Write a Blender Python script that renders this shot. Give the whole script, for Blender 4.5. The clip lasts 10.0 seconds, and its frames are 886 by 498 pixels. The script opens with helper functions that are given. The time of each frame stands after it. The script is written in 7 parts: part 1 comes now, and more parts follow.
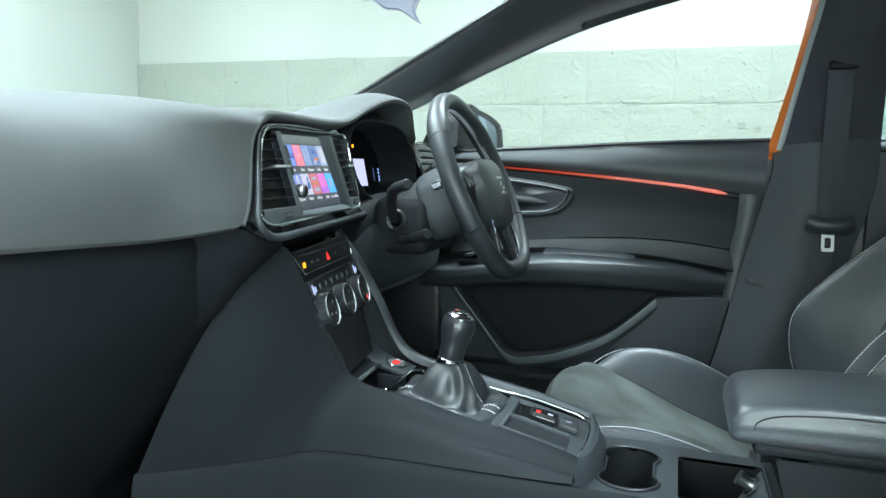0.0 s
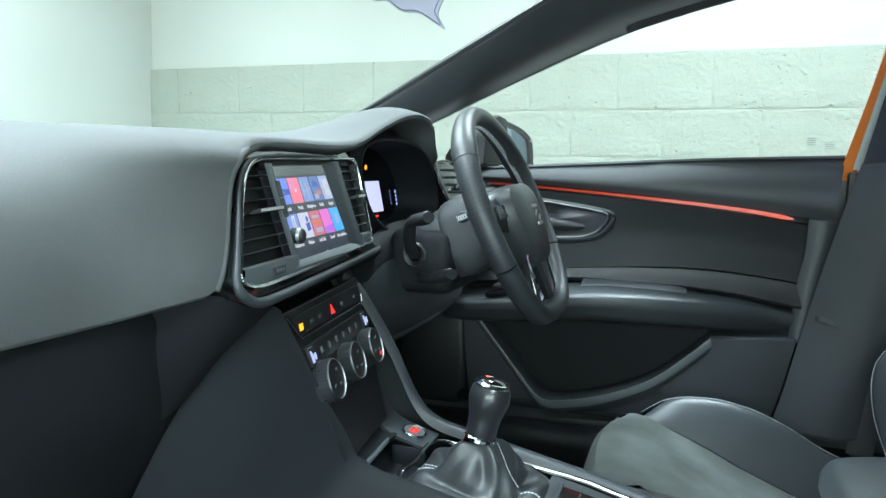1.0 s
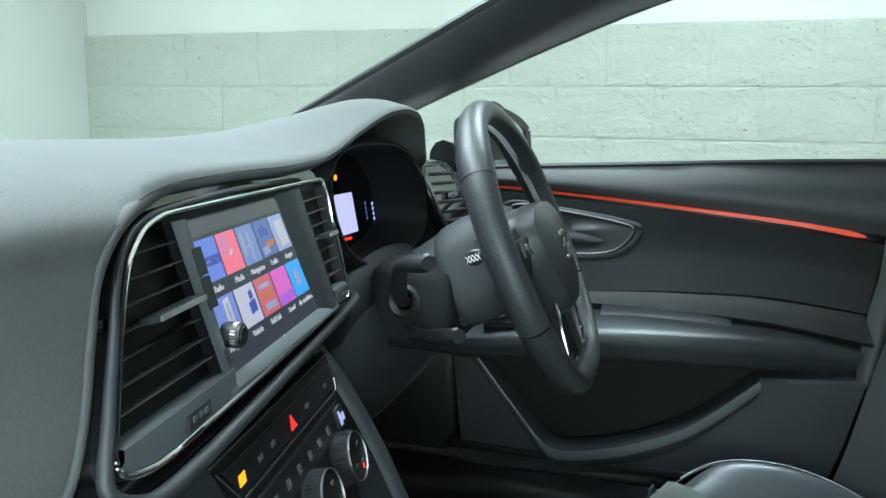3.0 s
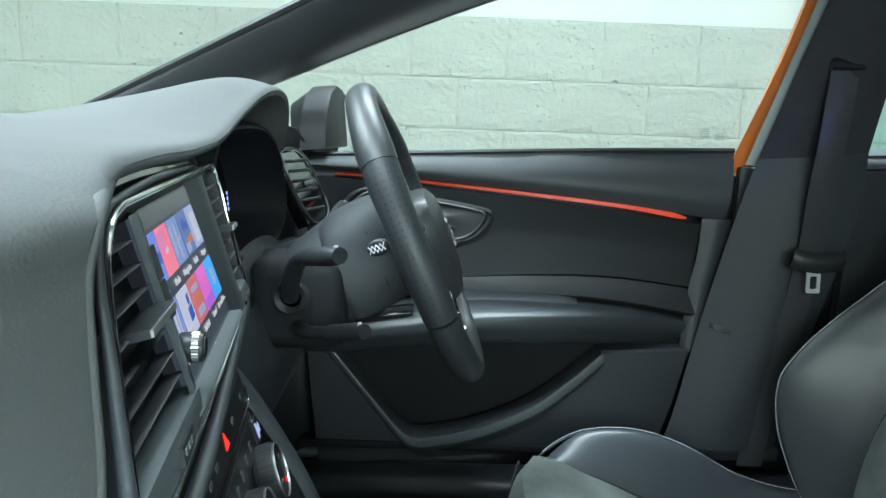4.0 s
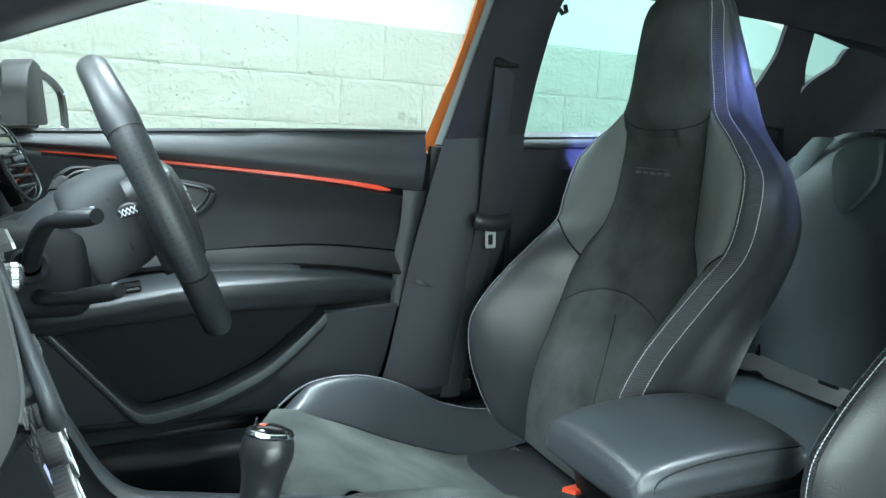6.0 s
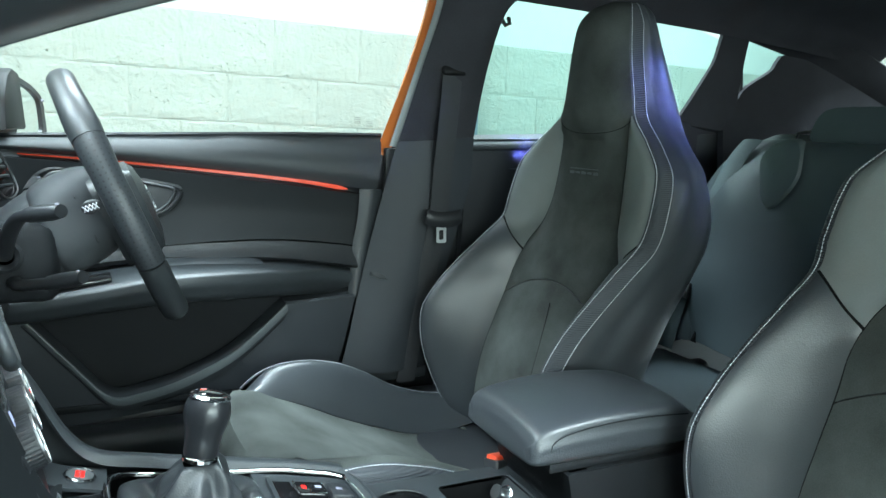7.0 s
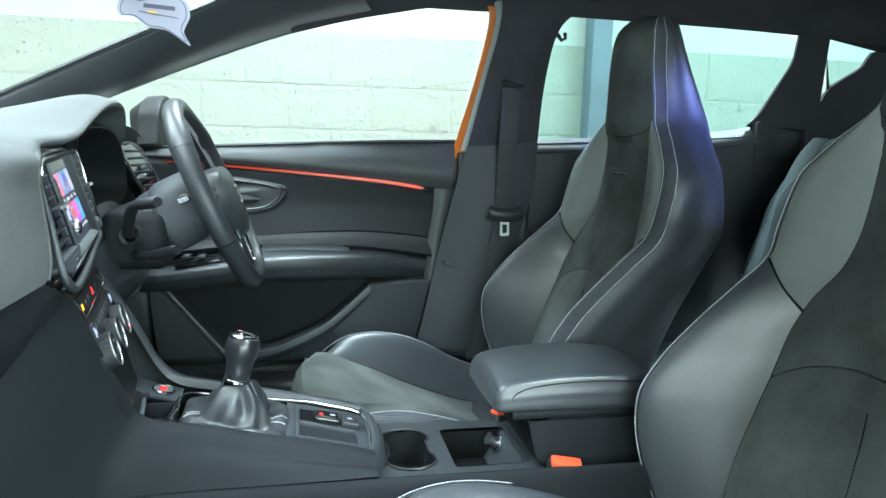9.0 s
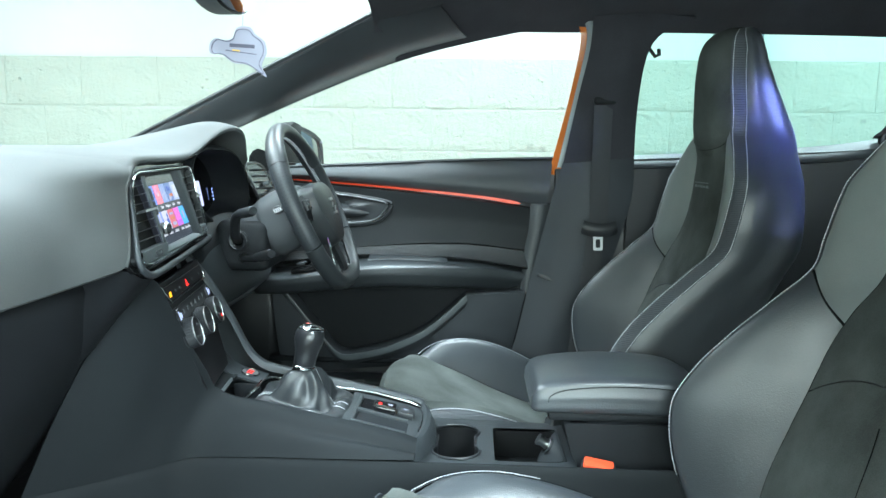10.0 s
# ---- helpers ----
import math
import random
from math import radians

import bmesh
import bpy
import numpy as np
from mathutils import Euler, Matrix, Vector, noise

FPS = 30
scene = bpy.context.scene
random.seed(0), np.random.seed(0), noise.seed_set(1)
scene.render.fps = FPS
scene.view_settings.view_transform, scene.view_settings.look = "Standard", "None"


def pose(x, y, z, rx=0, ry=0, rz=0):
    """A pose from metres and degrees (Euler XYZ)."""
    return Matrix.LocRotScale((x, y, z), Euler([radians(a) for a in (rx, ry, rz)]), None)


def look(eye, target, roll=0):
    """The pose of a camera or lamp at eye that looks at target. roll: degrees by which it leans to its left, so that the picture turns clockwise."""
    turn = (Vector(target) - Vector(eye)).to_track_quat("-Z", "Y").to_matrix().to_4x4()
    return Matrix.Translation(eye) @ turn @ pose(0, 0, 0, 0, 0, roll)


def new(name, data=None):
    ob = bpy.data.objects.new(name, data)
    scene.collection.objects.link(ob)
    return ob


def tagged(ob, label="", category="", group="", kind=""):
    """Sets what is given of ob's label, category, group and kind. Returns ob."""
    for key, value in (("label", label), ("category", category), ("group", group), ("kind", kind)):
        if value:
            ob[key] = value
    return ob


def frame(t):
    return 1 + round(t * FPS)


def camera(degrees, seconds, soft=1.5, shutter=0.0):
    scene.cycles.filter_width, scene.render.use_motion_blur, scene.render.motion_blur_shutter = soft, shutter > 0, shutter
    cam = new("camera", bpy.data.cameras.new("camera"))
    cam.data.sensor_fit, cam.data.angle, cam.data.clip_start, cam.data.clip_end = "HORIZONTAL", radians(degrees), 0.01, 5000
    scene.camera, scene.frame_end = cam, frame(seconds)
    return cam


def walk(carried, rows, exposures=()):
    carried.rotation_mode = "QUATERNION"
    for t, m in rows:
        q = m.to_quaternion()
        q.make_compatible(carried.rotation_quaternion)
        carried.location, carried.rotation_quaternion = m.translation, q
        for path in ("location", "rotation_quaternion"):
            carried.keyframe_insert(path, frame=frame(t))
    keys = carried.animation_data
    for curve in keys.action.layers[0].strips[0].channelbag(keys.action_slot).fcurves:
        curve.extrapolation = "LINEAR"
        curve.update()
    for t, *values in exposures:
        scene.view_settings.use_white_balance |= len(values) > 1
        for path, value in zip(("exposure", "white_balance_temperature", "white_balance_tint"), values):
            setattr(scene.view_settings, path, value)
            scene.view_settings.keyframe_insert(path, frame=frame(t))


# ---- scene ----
cam = camera(63.3, 10.0)
METRES, EYE, TILT, LEAN, TURN = 1.57, 0.90, -6.729, -1.073, 18.028
ROWS = [
    (0.0, 0.0, 0.0, 0.0, -0.0, -0.0, -0.0),
    (0.5, -0.0065, 0.0653, 0.0169, 0.85, 0.06, -0.03),
    (1.0, -0.0059, 0.1198, 0.0405, 1.65, 0.07, -0.09),
    (1.5, -0.0111, 0.1839, 0.0631, 1.83, -0.15, -0.07),
    (2.0, -0.0197, 0.2423, 0.0763, 1.48, -0.83, -0.1),
    (3.5, -0.0708, 0.3325, 0.1048, -7.6, -3.05, 0.41),
    (4.0, -0.1175, 0.3475, 0.0991, -18.68, -3.43, 1.11),
    (4.5, -0.1506, 0.3563, 0.0932, -29.54, -3.93, 1.64),
    (5.0, -0.1636, 0.3433, 0.0878, -37.35, -4.33, 2.07),
    (5.5, -0.1806, 0.3246, 0.0785, -41.21, -4.59, 2.29),
    (7.0, -0.1994, 0.2029, 0.0731, -43.64, -4.74, 2.65),
    (7.5, -0.2037, 0.1524, 0.0648, -42.94, -4.74, 2.73),
    (8.0, -0.199, 0.0988, 0.0593, -39.97, -4.68, 2.76),
    (8.5, -0.1776, 0.0364, 0.0557, -35.24, -4.43, 2.74),
    (9.0, -0.1459, -0.0143, 0.0569, -29.33, -3.79, 2.65),
    (9.5, -0.1028, -0.0592, 0.0449, -22.91, -2.82, 2.42),
    (10.0, -0.0501, -0.1167, 0.037, -15.51, -1.39, 2.13),
]
walk(cam, [(t, pose(0, -1.01, EYE, TILT, LEAN, TURN) @ pose(METRES * x, METRES * y, METRES * z, 90 + pitch, roll, yaw)) for t, x, y, z, yaw, pitch, roll in ROWS],
     [(0.0, 0.32), (2.0, 0.20), (3.5, 0.04), (4.5, 0.13), (5.5, 0.40), (7.0, 0.50), (10.0, 0.62)])

# ---- world and lamps ----
world = bpy.data.worlds.new("world")
scene.world = world
world.use_nodes = True
world.node_tree.nodes["Background"].inputs[0].default_value = (0.75, 0.88, 0.85, 1)
world.node_tree.nodes["Background"].inputs[1].default_value = 0.05
scene.view_settings.exposure = 0.0


def area_lamp(name, at, target, sx, sy, watts, colour, spread=180):
    """A rectangular lamp that looks at a target."""
    data = bpy.data.lights.new(name, "AREA")
    data.shape, data.size, data.size_y = "RECTANGLE", sx, sy
    data.energy, data.color, data.spread = watts, colour, radians(spread)
    ob = new(name, data)
    ob.matrix_world = look(at, target)
    return ob


LED = (0.80, 1.0, 1.08)
# rows of ceiling LED panels, and an added unseen fill from the passenger side
LAMPS = ((-2.2, 1.8, 24), (0.1, 1.6, 80), (2.4, 1.7, 66), (-2.1, 0.6, 95), (-1.1, -0.7, 72), (1.7, -2.4, 330), (3.4, -1.0, 130))
for px, py, watts in LAMPS:
    area_lamp("ceiling_lamp", (px, py, 2.93), (px, py, 0), 1.4, 0.6, watts, LED, 125)
# added fill panel before the closed near wall, to brighten cabin faces
area_lamp("passenger_side_fill", (0.3, -3.9, 1.55), (0.3, 0, 1.2), 4.2, 1.3, 120, (0.82, 1.0, 0.97))
# unseen blue source, its narrow beam added for the sheen on the headrest
area_lamp("blue_sheen_light", (2.0, -2.6, 1.50), (0.71, 0.28, 1.04), 0.22, 0.26, 1.4, (0.20, 0.26, 1.0), 8)

# ---- materials ----
def material(name, colour, rough=0.5, metal=0.0, vary=0.15, scale=6.0, grain=400.0, bump=0.0, spec=0.5, blotch=0.0, coat=0.0):
    """A surface with colour variation at two scales, uneven gloss and a fine relief."""
    m = bpy.data.materials.new(name)
    m.use_nodes = True
    n, l = m.node_tree.nodes, m.node_tree.links
    b = n["Principled BSDF"]
    b.inputs["Roughness"].default_value, b.inputs["Metallic"].default_value = rough, metal
    b.inputs["Specular IOR Level"].default_value = spec
    b.inputs["Coat Weight"].default_value = coat
    b.inputs["Coat Roughness"].default_value = 0.35 if rough > 0.3 else 0.03
    co = n.new("ShaderNodeTexCoord")
    big, fine = n.new("ShaderNodeTexNoise"), n.new("ShaderNodeTexNoise")
    big.inputs["Scale"].default_value, big.inputs["Detail"].default_value = scale, 5
    fine.inputs["Scale"].default_value, fine.inputs["Detail"].default_value = grain, 2
    for t in (big, fine):
        l.new(co.outputs["Object"], t.inputs["Vector"])
    mix = n.new("ShaderNodeMath")
    mix.operation = "MULTIPLY_ADD"
    mix.inputs[1].default_value = 0.35
    l.new(fine.outputs["Fac"], mix.inputs[0])
    l.new(big.outputs["Fac"], mix.inputs[2])
    ramp = n.new("ShaderNodeValToRGB")
    ramp.color_ramp.elements[0].position, ramp.color_ramp.elements[1].position = 0.45 - blotch, 0.9
    lo, hi = [max(0.0, c * (1 - vary)) for c in colour], [min(1.0, c * (1 + vary)) for c in colour]
    ramp.color_ramp.elements[0].color, ramp.color_ramp.elements[1].color = (*lo, 1), (*hi, 1)
    l.new(mix.outputs[0], ramp.inputs[0])
    l.new(ramp.outputs[0], b.inputs["Base Color"])
    gloss = n.new("ShaderNodeMapRange")
    gloss.inputs["To Min"].default_value, gloss.inputs["To Max"].default_value = max(0.02, rough * 0.88), min(1.0, rough * 1.12)
    l.new(big.outputs["Fac"], gloss.inputs["Value"])
    l.new(gloss.outputs[0], b.inputs["Roughness"])
    if bump:
        bp = n.new("ShaderNodeBump")
        bp.inputs["Strength"].default_value, bp.inputs["Distance"].default_value = bump, 0.001
        l.new(fine.outputs["Fac"], bp.inputs["Height"])
        l.new(bp.outputs[0], b.inputs["Normal"])
    return m


def glow(name, colour, strength, base=0.02, gloss=0.5):
    m = bpy.data.materials.new(name)
    m.use_nodes = True
    b = m.node_tree.nodes["Principled BSDF"]
    b.inputs["Base Color"].default_value = (*[c * base for c in colour], 1)
    b.inputs["Emission Color"].default_value = (*colour, 1)
    b.inputs["Emission Strength"].default_value = strength
    b.inputs["Roughness"].default_value = 0.25
    b.inputs["Specular IOR Level"].default_value = gloss
    return m


def pane(name, tint, gloss=0.05):
    """Thin flat glass: tinted see-through with a little mirror."""
    m = bpy.data.materials.new(name)
    m.use_nodes = True
    n, l = m.node_tree.nodes, m.node_tree.links
    n.remove(n["Principled BSDF"])
    t, g, x = n.new("ShaderNodeBsdfTransparent"), n.new("ShaderNodeBsdfGlossy"), n.new("ShaderNodeMixShader")
    t.inputs[0].default_value, g.inputs["Roughness"].default_value = (*tint, 1), 0.02
    x.inputs[0].default_value = gloss
    l.new(t.outputs[0], x.inputs[1]), l.new(g.outputs[0], x.inputs[2]), l.new(x.outputs[0], n["Material Output"].inputs[0])
    return m


def relief(m, kind, scale, strength, distance=0.001, stretch=(1, 1, 1), turn=(0, 0, 0)):
    """Adds a coarser relief (cells, noise or ribs) under a material's fine one."""
    n, l = m.node_tree.nodes, m.node_tree.links
    co, mp = n.new("ShaderNodeTexCoord"), n.new("ShaderNodeMapping")
    mp.inputs["Scale"].default_value, mp.inputs["Rotation"].default_value = stretch, [radians(a) for a in turn]
    l.new(co.outputs["Object"], mp.inputs[0])
    tex = n.new({"cells": "ShaderNodeTexVoronoi", "noise": "ShaderNodeTexNoise", "ribs": "ShaderNodeTexWave"}[kind])
    tex.inputs["Scale"].default_value = scale
    if kind == "ribs":
        tex.bands_direction = "Z"
    l.new(mp.outputs[0], tex.inputs["Vector"])
    bp = n.new("ShaderNodeBump")
    bp.inputs["Strength"].default_value, bp.inputs["Distance"].default_value = strength, distance
    l.new(tex.outputs["Distance" if kind == "cells" else "Fac"], bp.inputs["Height"])
    b = n["Principled BSDF"]
    if b.inputs["Normal"].is_linked:
        l.new(b.inputs["Normal"].links[0].from_socket, bp.inputs["Normal"])
    l.new(bp.outputs[0], b.inputs["Normal"])
    return m


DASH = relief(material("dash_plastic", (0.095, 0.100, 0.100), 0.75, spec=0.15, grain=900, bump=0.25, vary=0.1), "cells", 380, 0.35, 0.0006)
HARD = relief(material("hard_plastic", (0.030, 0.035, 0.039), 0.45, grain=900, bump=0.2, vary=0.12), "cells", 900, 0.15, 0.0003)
SOFT = relief(material("soft_door_trim", (0.0145, 0.0165, 0.018), 0.62, spec=0.25, grain=900, bump=0.25, vary=0.15), "cells", 800, 0.2, 0.0003)
# console plastic with the near side's shade put into its base colour
CONS = relief(material("shaded_console_plastic", (0.012, 0.014, 0.0155), 0.66, spec=0.10, grain=900, bump=0.2, vary=0.12), "cells", 900, 0.15, 0.0003)
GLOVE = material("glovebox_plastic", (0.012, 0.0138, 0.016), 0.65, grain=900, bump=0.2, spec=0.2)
# dash plastic darkened by the shade that falls under the pad
BOX_FRONT = material("shaded_glovebox_front", (0.013, 0.0142, 0.0165), 0.62, grain=900, bump=0.2, spec=0.12)
DARK = material("black_plastic", (0.019, 0.021, 0.024), 0.42, grain=700, bump=0.15)
SATIN = material("satin_trim", (0.085, 0.098, 0.104), 0.38, grain=600, bump=0.08, vary=0.08)
GLOSS = material("piano_black", (0.008, 0.008, 0.009), 0.08, vary=0.3, scale=20, coat=0.5)
CHROME = material("chrome", (0.78, 0.8, 0.82), 0.12, 1.0, vary=0.05)
TRIM = material("bright_trim", (0.62, 0.63, 0.64), 0.36, 1.0, vary=0.05)
# black leather; the tinted windows' teal light is put into its colour
BENCH = relief(material("tint_lit_bench_leather", (0.030, 0.042, 0.047), 0.45, grain=500, bump=0.25, vary=0.2), "cells", 420, 0.25, 0.0005)
ZINC = material("zinc_plate", (0.55, 0.57, 0.58), 0.35, 0.25, vary=0.06)
STEEL = material("brushed_steel", (0.5, 0.52, 0.53), 0.3, 1.0, vary=0.1)
LEATHER = relief(material("black_leather", (0.044, 0.050, 0.057), 0.37, spec=0.7, coat=0.12, grain=500, bump=0.25, vary=0.15), "cells", 420, 0.25, 0.0005)
RIM = relief(material("rim_leather", (0.024, 0.028, 0.031), 0.42, grain=500, bump=0.2, vary=0.12), "cells", 500, 0.2, 0.0004)
SUEDE = relief(material("suede", (0.064, 0.071, 0.067), 0.92, vary=0.55, scale=9, grain=700, bump=0.5, spec=0.15, blotch=0.06), "noise", 14, 0.15, 0.004)
SHOULDER = relief(material("grey_leather", (0.150, 0.166, 0.162), 0.45, spec=0.8, grain=500, bump=0.2, vary=0.12), "cells", 420, 0.2, 0.0005)
BAND = relief(material("ribbed_band", (0.050, 0.056, 0.064), 0.5, grain=500, bump=0.1), "ribs", 95, 0.6, 0.0016)
# black for seams and gaps; on the seats it paints in groove shade
SEAM = material("seam_black", (0.006, 0.0065, 0.007), 0.8, spec=0.1, vary=0.1)
THREAD = material("pale_thread", (0.62, 0.64, 0.67), 0.8, vary=0.2, scale=200)
WEBBING = relief(material("belt_webbing", (0.034, 0.036, 0.040), 0.7, vary=0.15, bump=0.3), "ribs", 400, 0.3, 0.0005)
HEADLINER = material("headliner_cloth", (0.046, 0.046, 0.052), 0.95, bump=0.4, spec=0.1, vary=0.2)
# black for mirror and belt parts; in hollows it paints in their shade
PIT = material("black_and_hollow_shade", (0.006, 0.0066, 0.0075), 0.55, spec=0.25, grain=700, bump=0.1)
UPPER = relief(material("upper_door_trim", (0.034, 0.0385, 0.042), 0.5, spec=0.4, grain=900, bump=0.2, vary=0.12), "cells", 900, 0.15, 0.0003)
LOWER = relief(material("lower_door_plastic", (0.036, 0.041, 0.047), 0.55, spec=0.35, grain=900, bump=0.2, vary=0.12), "cells", 900, 0.15, 0.0003)
DIAL_TRIM = material("dial_trim", (0.32, 0.325, 0.33), 0.4, 1.0, vary=0.06)
DARK_STEEL = material("dark_chrome", (0.14, 0.145, 0.15), 0.42, 1.0, vary=0.08)
CARPET = material("carpet", (0.022, 0.022, 0.025), 1.0, bump=1.0, spec=0.05, vary=0.3)
PAINT = material("orange_paint", (0.62, 0.165, 0.035), 0.25, vary=0.06, coat=0.6)
KNOB = material("knob_black", (0.013, 0.014, 0.016), 0.28, vary=0.1, coat=0.2)
RUBBER = material("rubber_seal", (0.09, 0.095, 0.098), 0.6)
SEAL = material("grey_door_seal", (0.26, 0.28, 0.275), 0.6)
RED = material("orange_red_plastic", (0.85, 0.09, 0.035), 0.35, vary=0.05)
CARBON = relief(material("carbon_pad", (0.017, 0.019, 0.021), 0.45), "ribs", 200, 0.6, 0.0006, turn=(0, 35, 0))
STRIP = glow("light_strip", (1.0, 0.10, 0.04), 0.42, 0.25)
n, l = STRIP.node_tree.nodes, STRIP.node_tree.links
geo, sep, run = n.new("ShaderNodeNewGeometry"), n.new("ShaderNodeSeparateXYZ"), n.new("ShaderNodeMapRange")
run.inputs["From Min"].default_value, run.inputs["From Max"].default_value = -0.42, 0.10
run.inputs["To Min"].default_value, run.inputs["To Max"].default_value = 0.04, 0.42
l.new(geo.outputs["Position"], sep.inputs[0]), l.new(sep.outputs[0], run.inputs["Value"])
l.new(run.outputs[0], n["Principled BSDF"].inputs["Emission Strength"])
CLEAR, TINTED = pane("clear_glass", (0.97, 0.985, 0.98), 0.03), pane("tinted_glass", (0.60, 0.83, 0.80), 0.05)
MIRROR = material("mirror_glass", (0.9, 0.92, 0.92), 0.02, 1.0, vary=0.0)
CARD = material("white_card", (0.24, 0.24, 0.30), 0.7, vary=0.05)
INK = material("dark_ink", (0.06, 0.06, 0.09), 0.7)
INK_AMBER = material("amber_ink", (0.6, 0.35, 0.08), 0.7)


# ---- mesh tools ----
def part(name, bm, mat, parent=None, label="", smooth=True, at=None):
    """Links a bmesh as one mesh object, under a thing or a part."""
    me = bpy.data.meshes.new(name)
    bmesh.ops.recalc_face_normals(bm, faces=bm.faces)
    bm.to_mesh(me)
    bm.free()
    if smooth:
        me.shade_smooth()
        me.set_sharp_from_angle(angle=radians(38))
    me.materials.append(mat)
    ob = new(name, me)
    if parent:
        ob.parent = parent
    if at is not None:
        ob.matrix_basis = at
    if label:
        ob["label"] = label
    return ob


def thing(name, label, category, group="", kind=""):
    return tagged(new(name), label, category, group, kind)


def spline(pts, n, closed=False):
    """n points on a smooth curve through pts, evenly spread over its knots."""
    p = [Vector(q) for q in pts]
    k = len(p)
    if k == 2 and not closed:
        return [p[0].lerp(p[1], i / (n - 1)) for i in range(n)]
    out = []
    for i in range(n):
        s = i * k / n if closed else i * (k - 1) / (n - 1)
        j = min(int(s), k - 1 if closed else k - 2)
        f = s - j
        a, b, c, d = (p[(j + o) % k] if closed else p[min(max(j + o, 0), k - 1)] for o in (-1, 0, 1, 2))
        out.append(0.5 * ((2 * b) + (c - a) * f + (2 * a - 5 * b + 4 * c - d) * f * f + (3 * b - a - 3 * c + d) * f ** 3))
    return out


def smooth_table(rows, key):
    """A row of numbers between the rows of a table, whose first column is the key (rising)."""
    ks = [r[0] for r in rows]
    if key <= ks[0]:
        return rows[0][1:]
    if key >= ks[-1]:
        return rows[-1][1:]
    j = max(i for i in range(len(ks) - 1) if ks[i] <= key)
    f = (key - ks[j]) / (ks[j + 1] - ks[j])
    a, b, c, d = (rows[min(max(j + o, 0), len(rows) - 1)][1:] for o in (-1, 0, 1, 2))
    w = (-0.5 * f + f * f - 0.5 * f ** 3, 1 - 2.5 * f * f + 1.5 * f ** 3, 0.5 * f + 2 * f * f - 1.5 * f ** 3, -0.5 * f * f + 0.5 * f ** 3)
    return [w[0] * p + w[1] * q + w[2] * r + w[3] * s for p, q, r, s in zip(a, b, c, d)]


def grid(rows, closed_u=False, closed_v=False, caps=False, into=None):
    """Faces between rows of points. closed_u: each row is a ring."""
    bm = into or bmesh.new()
    vs = [[bm.verts.new(p) for p in row] for row in rows]
    nv, nu = len(vs), len(vs[0])
    for i in range(nv if closed_v else nv - 1):
        for j in range(nu if closed_u else nu - 1):
            a, b = vs[i], vs[(i + 1) % nv]
            bm.faces.new((a[j], a[(j + 1) % nu], b[(j + 1) % nu], b[j]))
    if caps:
        bm.faces.new(vs[0]), bm.faces.new(list(reversed(vs[-1])))
    return bm


def skin(sections, nu, nv, closed_u=False, caps=False, thick=0.0):
    """A smooth sheet through sections of points; thick gives it a back."""
    a = [spline(s, nu, closed_u) for s in sections]
    cols = [spline([r[j] for r in a], nv) for j in range(nu)]
    bm = grid([[cols[j][i] for j in range(nu)] for i in range(nv)], closed_u, False, caps)
    return thicken(bm, thick) if thick else bm


def thicken(bm, thick):
    bmesh.ops.recalc_face_normals(bm, faces=bm.faces)
    bmesh.ops.solidify(bm, geom=bm.faces[:], thickness=thick)
    return bm


def box(sx, sy, sz, bevel=0.003, seg=2, m=None, into=None):
    bm = bmesh.new()
    bmesh.ops.create_cube(bm, size=1.0, matrix=Matrix.Diagonal((sx, sy, sz, 1)))
    if bevel:
        bmesh.ops.bevel(bm, geom=bm.edges[:], offset=min(bevel, 0.49 * min(sx, sy, sz)), segments=seg, profile=0.5, affect="EDGES")
    if m is not None:
        bm.transform(m)
    return join(bm, into)


def join(bm, into):
    if into is None:
        return bm
    me = bpy.data.meshes.new("join")
    bm.to_mesh(me)
    into.from_mesh(me)
    bm.free()
    bpy.data.meshes.remove(me)
    return into


def box_at(lo, hi, bevel=0.003, seg=2, into=None):
    lo, hi = Vector(lo), Vector(hi)
    s = hi - lo
    return box(*s, bevel, seg, Matrix.Translation((lo + hi) / 2), into)


def tube(path, r, n=8, closed=False, oval=1.0, caps=True, into=None, up=(0, 0, 1)):
    """A rod along a path; r is one radius or one for each point; oval squeezes it along up."""
    p = [Vector(q) for q in path]
    rs = list(r) if isinstance(r, (list, tuple)) else [r] * len(p)
    rows = []
    for i, q in enumerate(p):
        t = ((p[(i + 1) % len(p)] if closed or i < len(p) - 1 else q) - (p[i - 1] if closed or i else q)).normalized()
        a = t.cross(Vector(up))
        a = (a if a.length > 0.05 else t.cross(Vector((0, 1, 0.1)))).normalized()
        b = a.cross(t).normalized()
        rows.append([q + rs[i] * (math.cos(k * math.tau / n) * a + oval * math.sin(k * math.tau / n) * b) for k in range(n)])
    return grid(rows, True, closed, caps and not closed, into)


def prism(outline, depth, m=None, bevel=0.0, seg=2, into=None):
    """A plate from an outline in the local xy plane, from z = 0 to depth."""
    bm = bmesh.new()
    f = bm.faces.new([bm.verts.new((q[0], q[1], 0)) for q in outline])
    ex = bmesh.ops.extrude_face_region(bm, geom=[f])
    bmesh.ops.translate(bm, vec=(0, 0, depth), verts=[v for v in ex["geom"] if isinstance(v, bmesh.types.BMVert)])
    if bevel:
        top = [e for e in bm.edges if all(abs(v.co.z - depth) < 1e-6 for v in e.verts)]
        bmesh.ops.bevel(bm, geom=top, offset=bevel, segments=seg, profile=0.5, affect="EDGES")
    if m is not None:
        bm.transform(m)
    return join(bm, into)


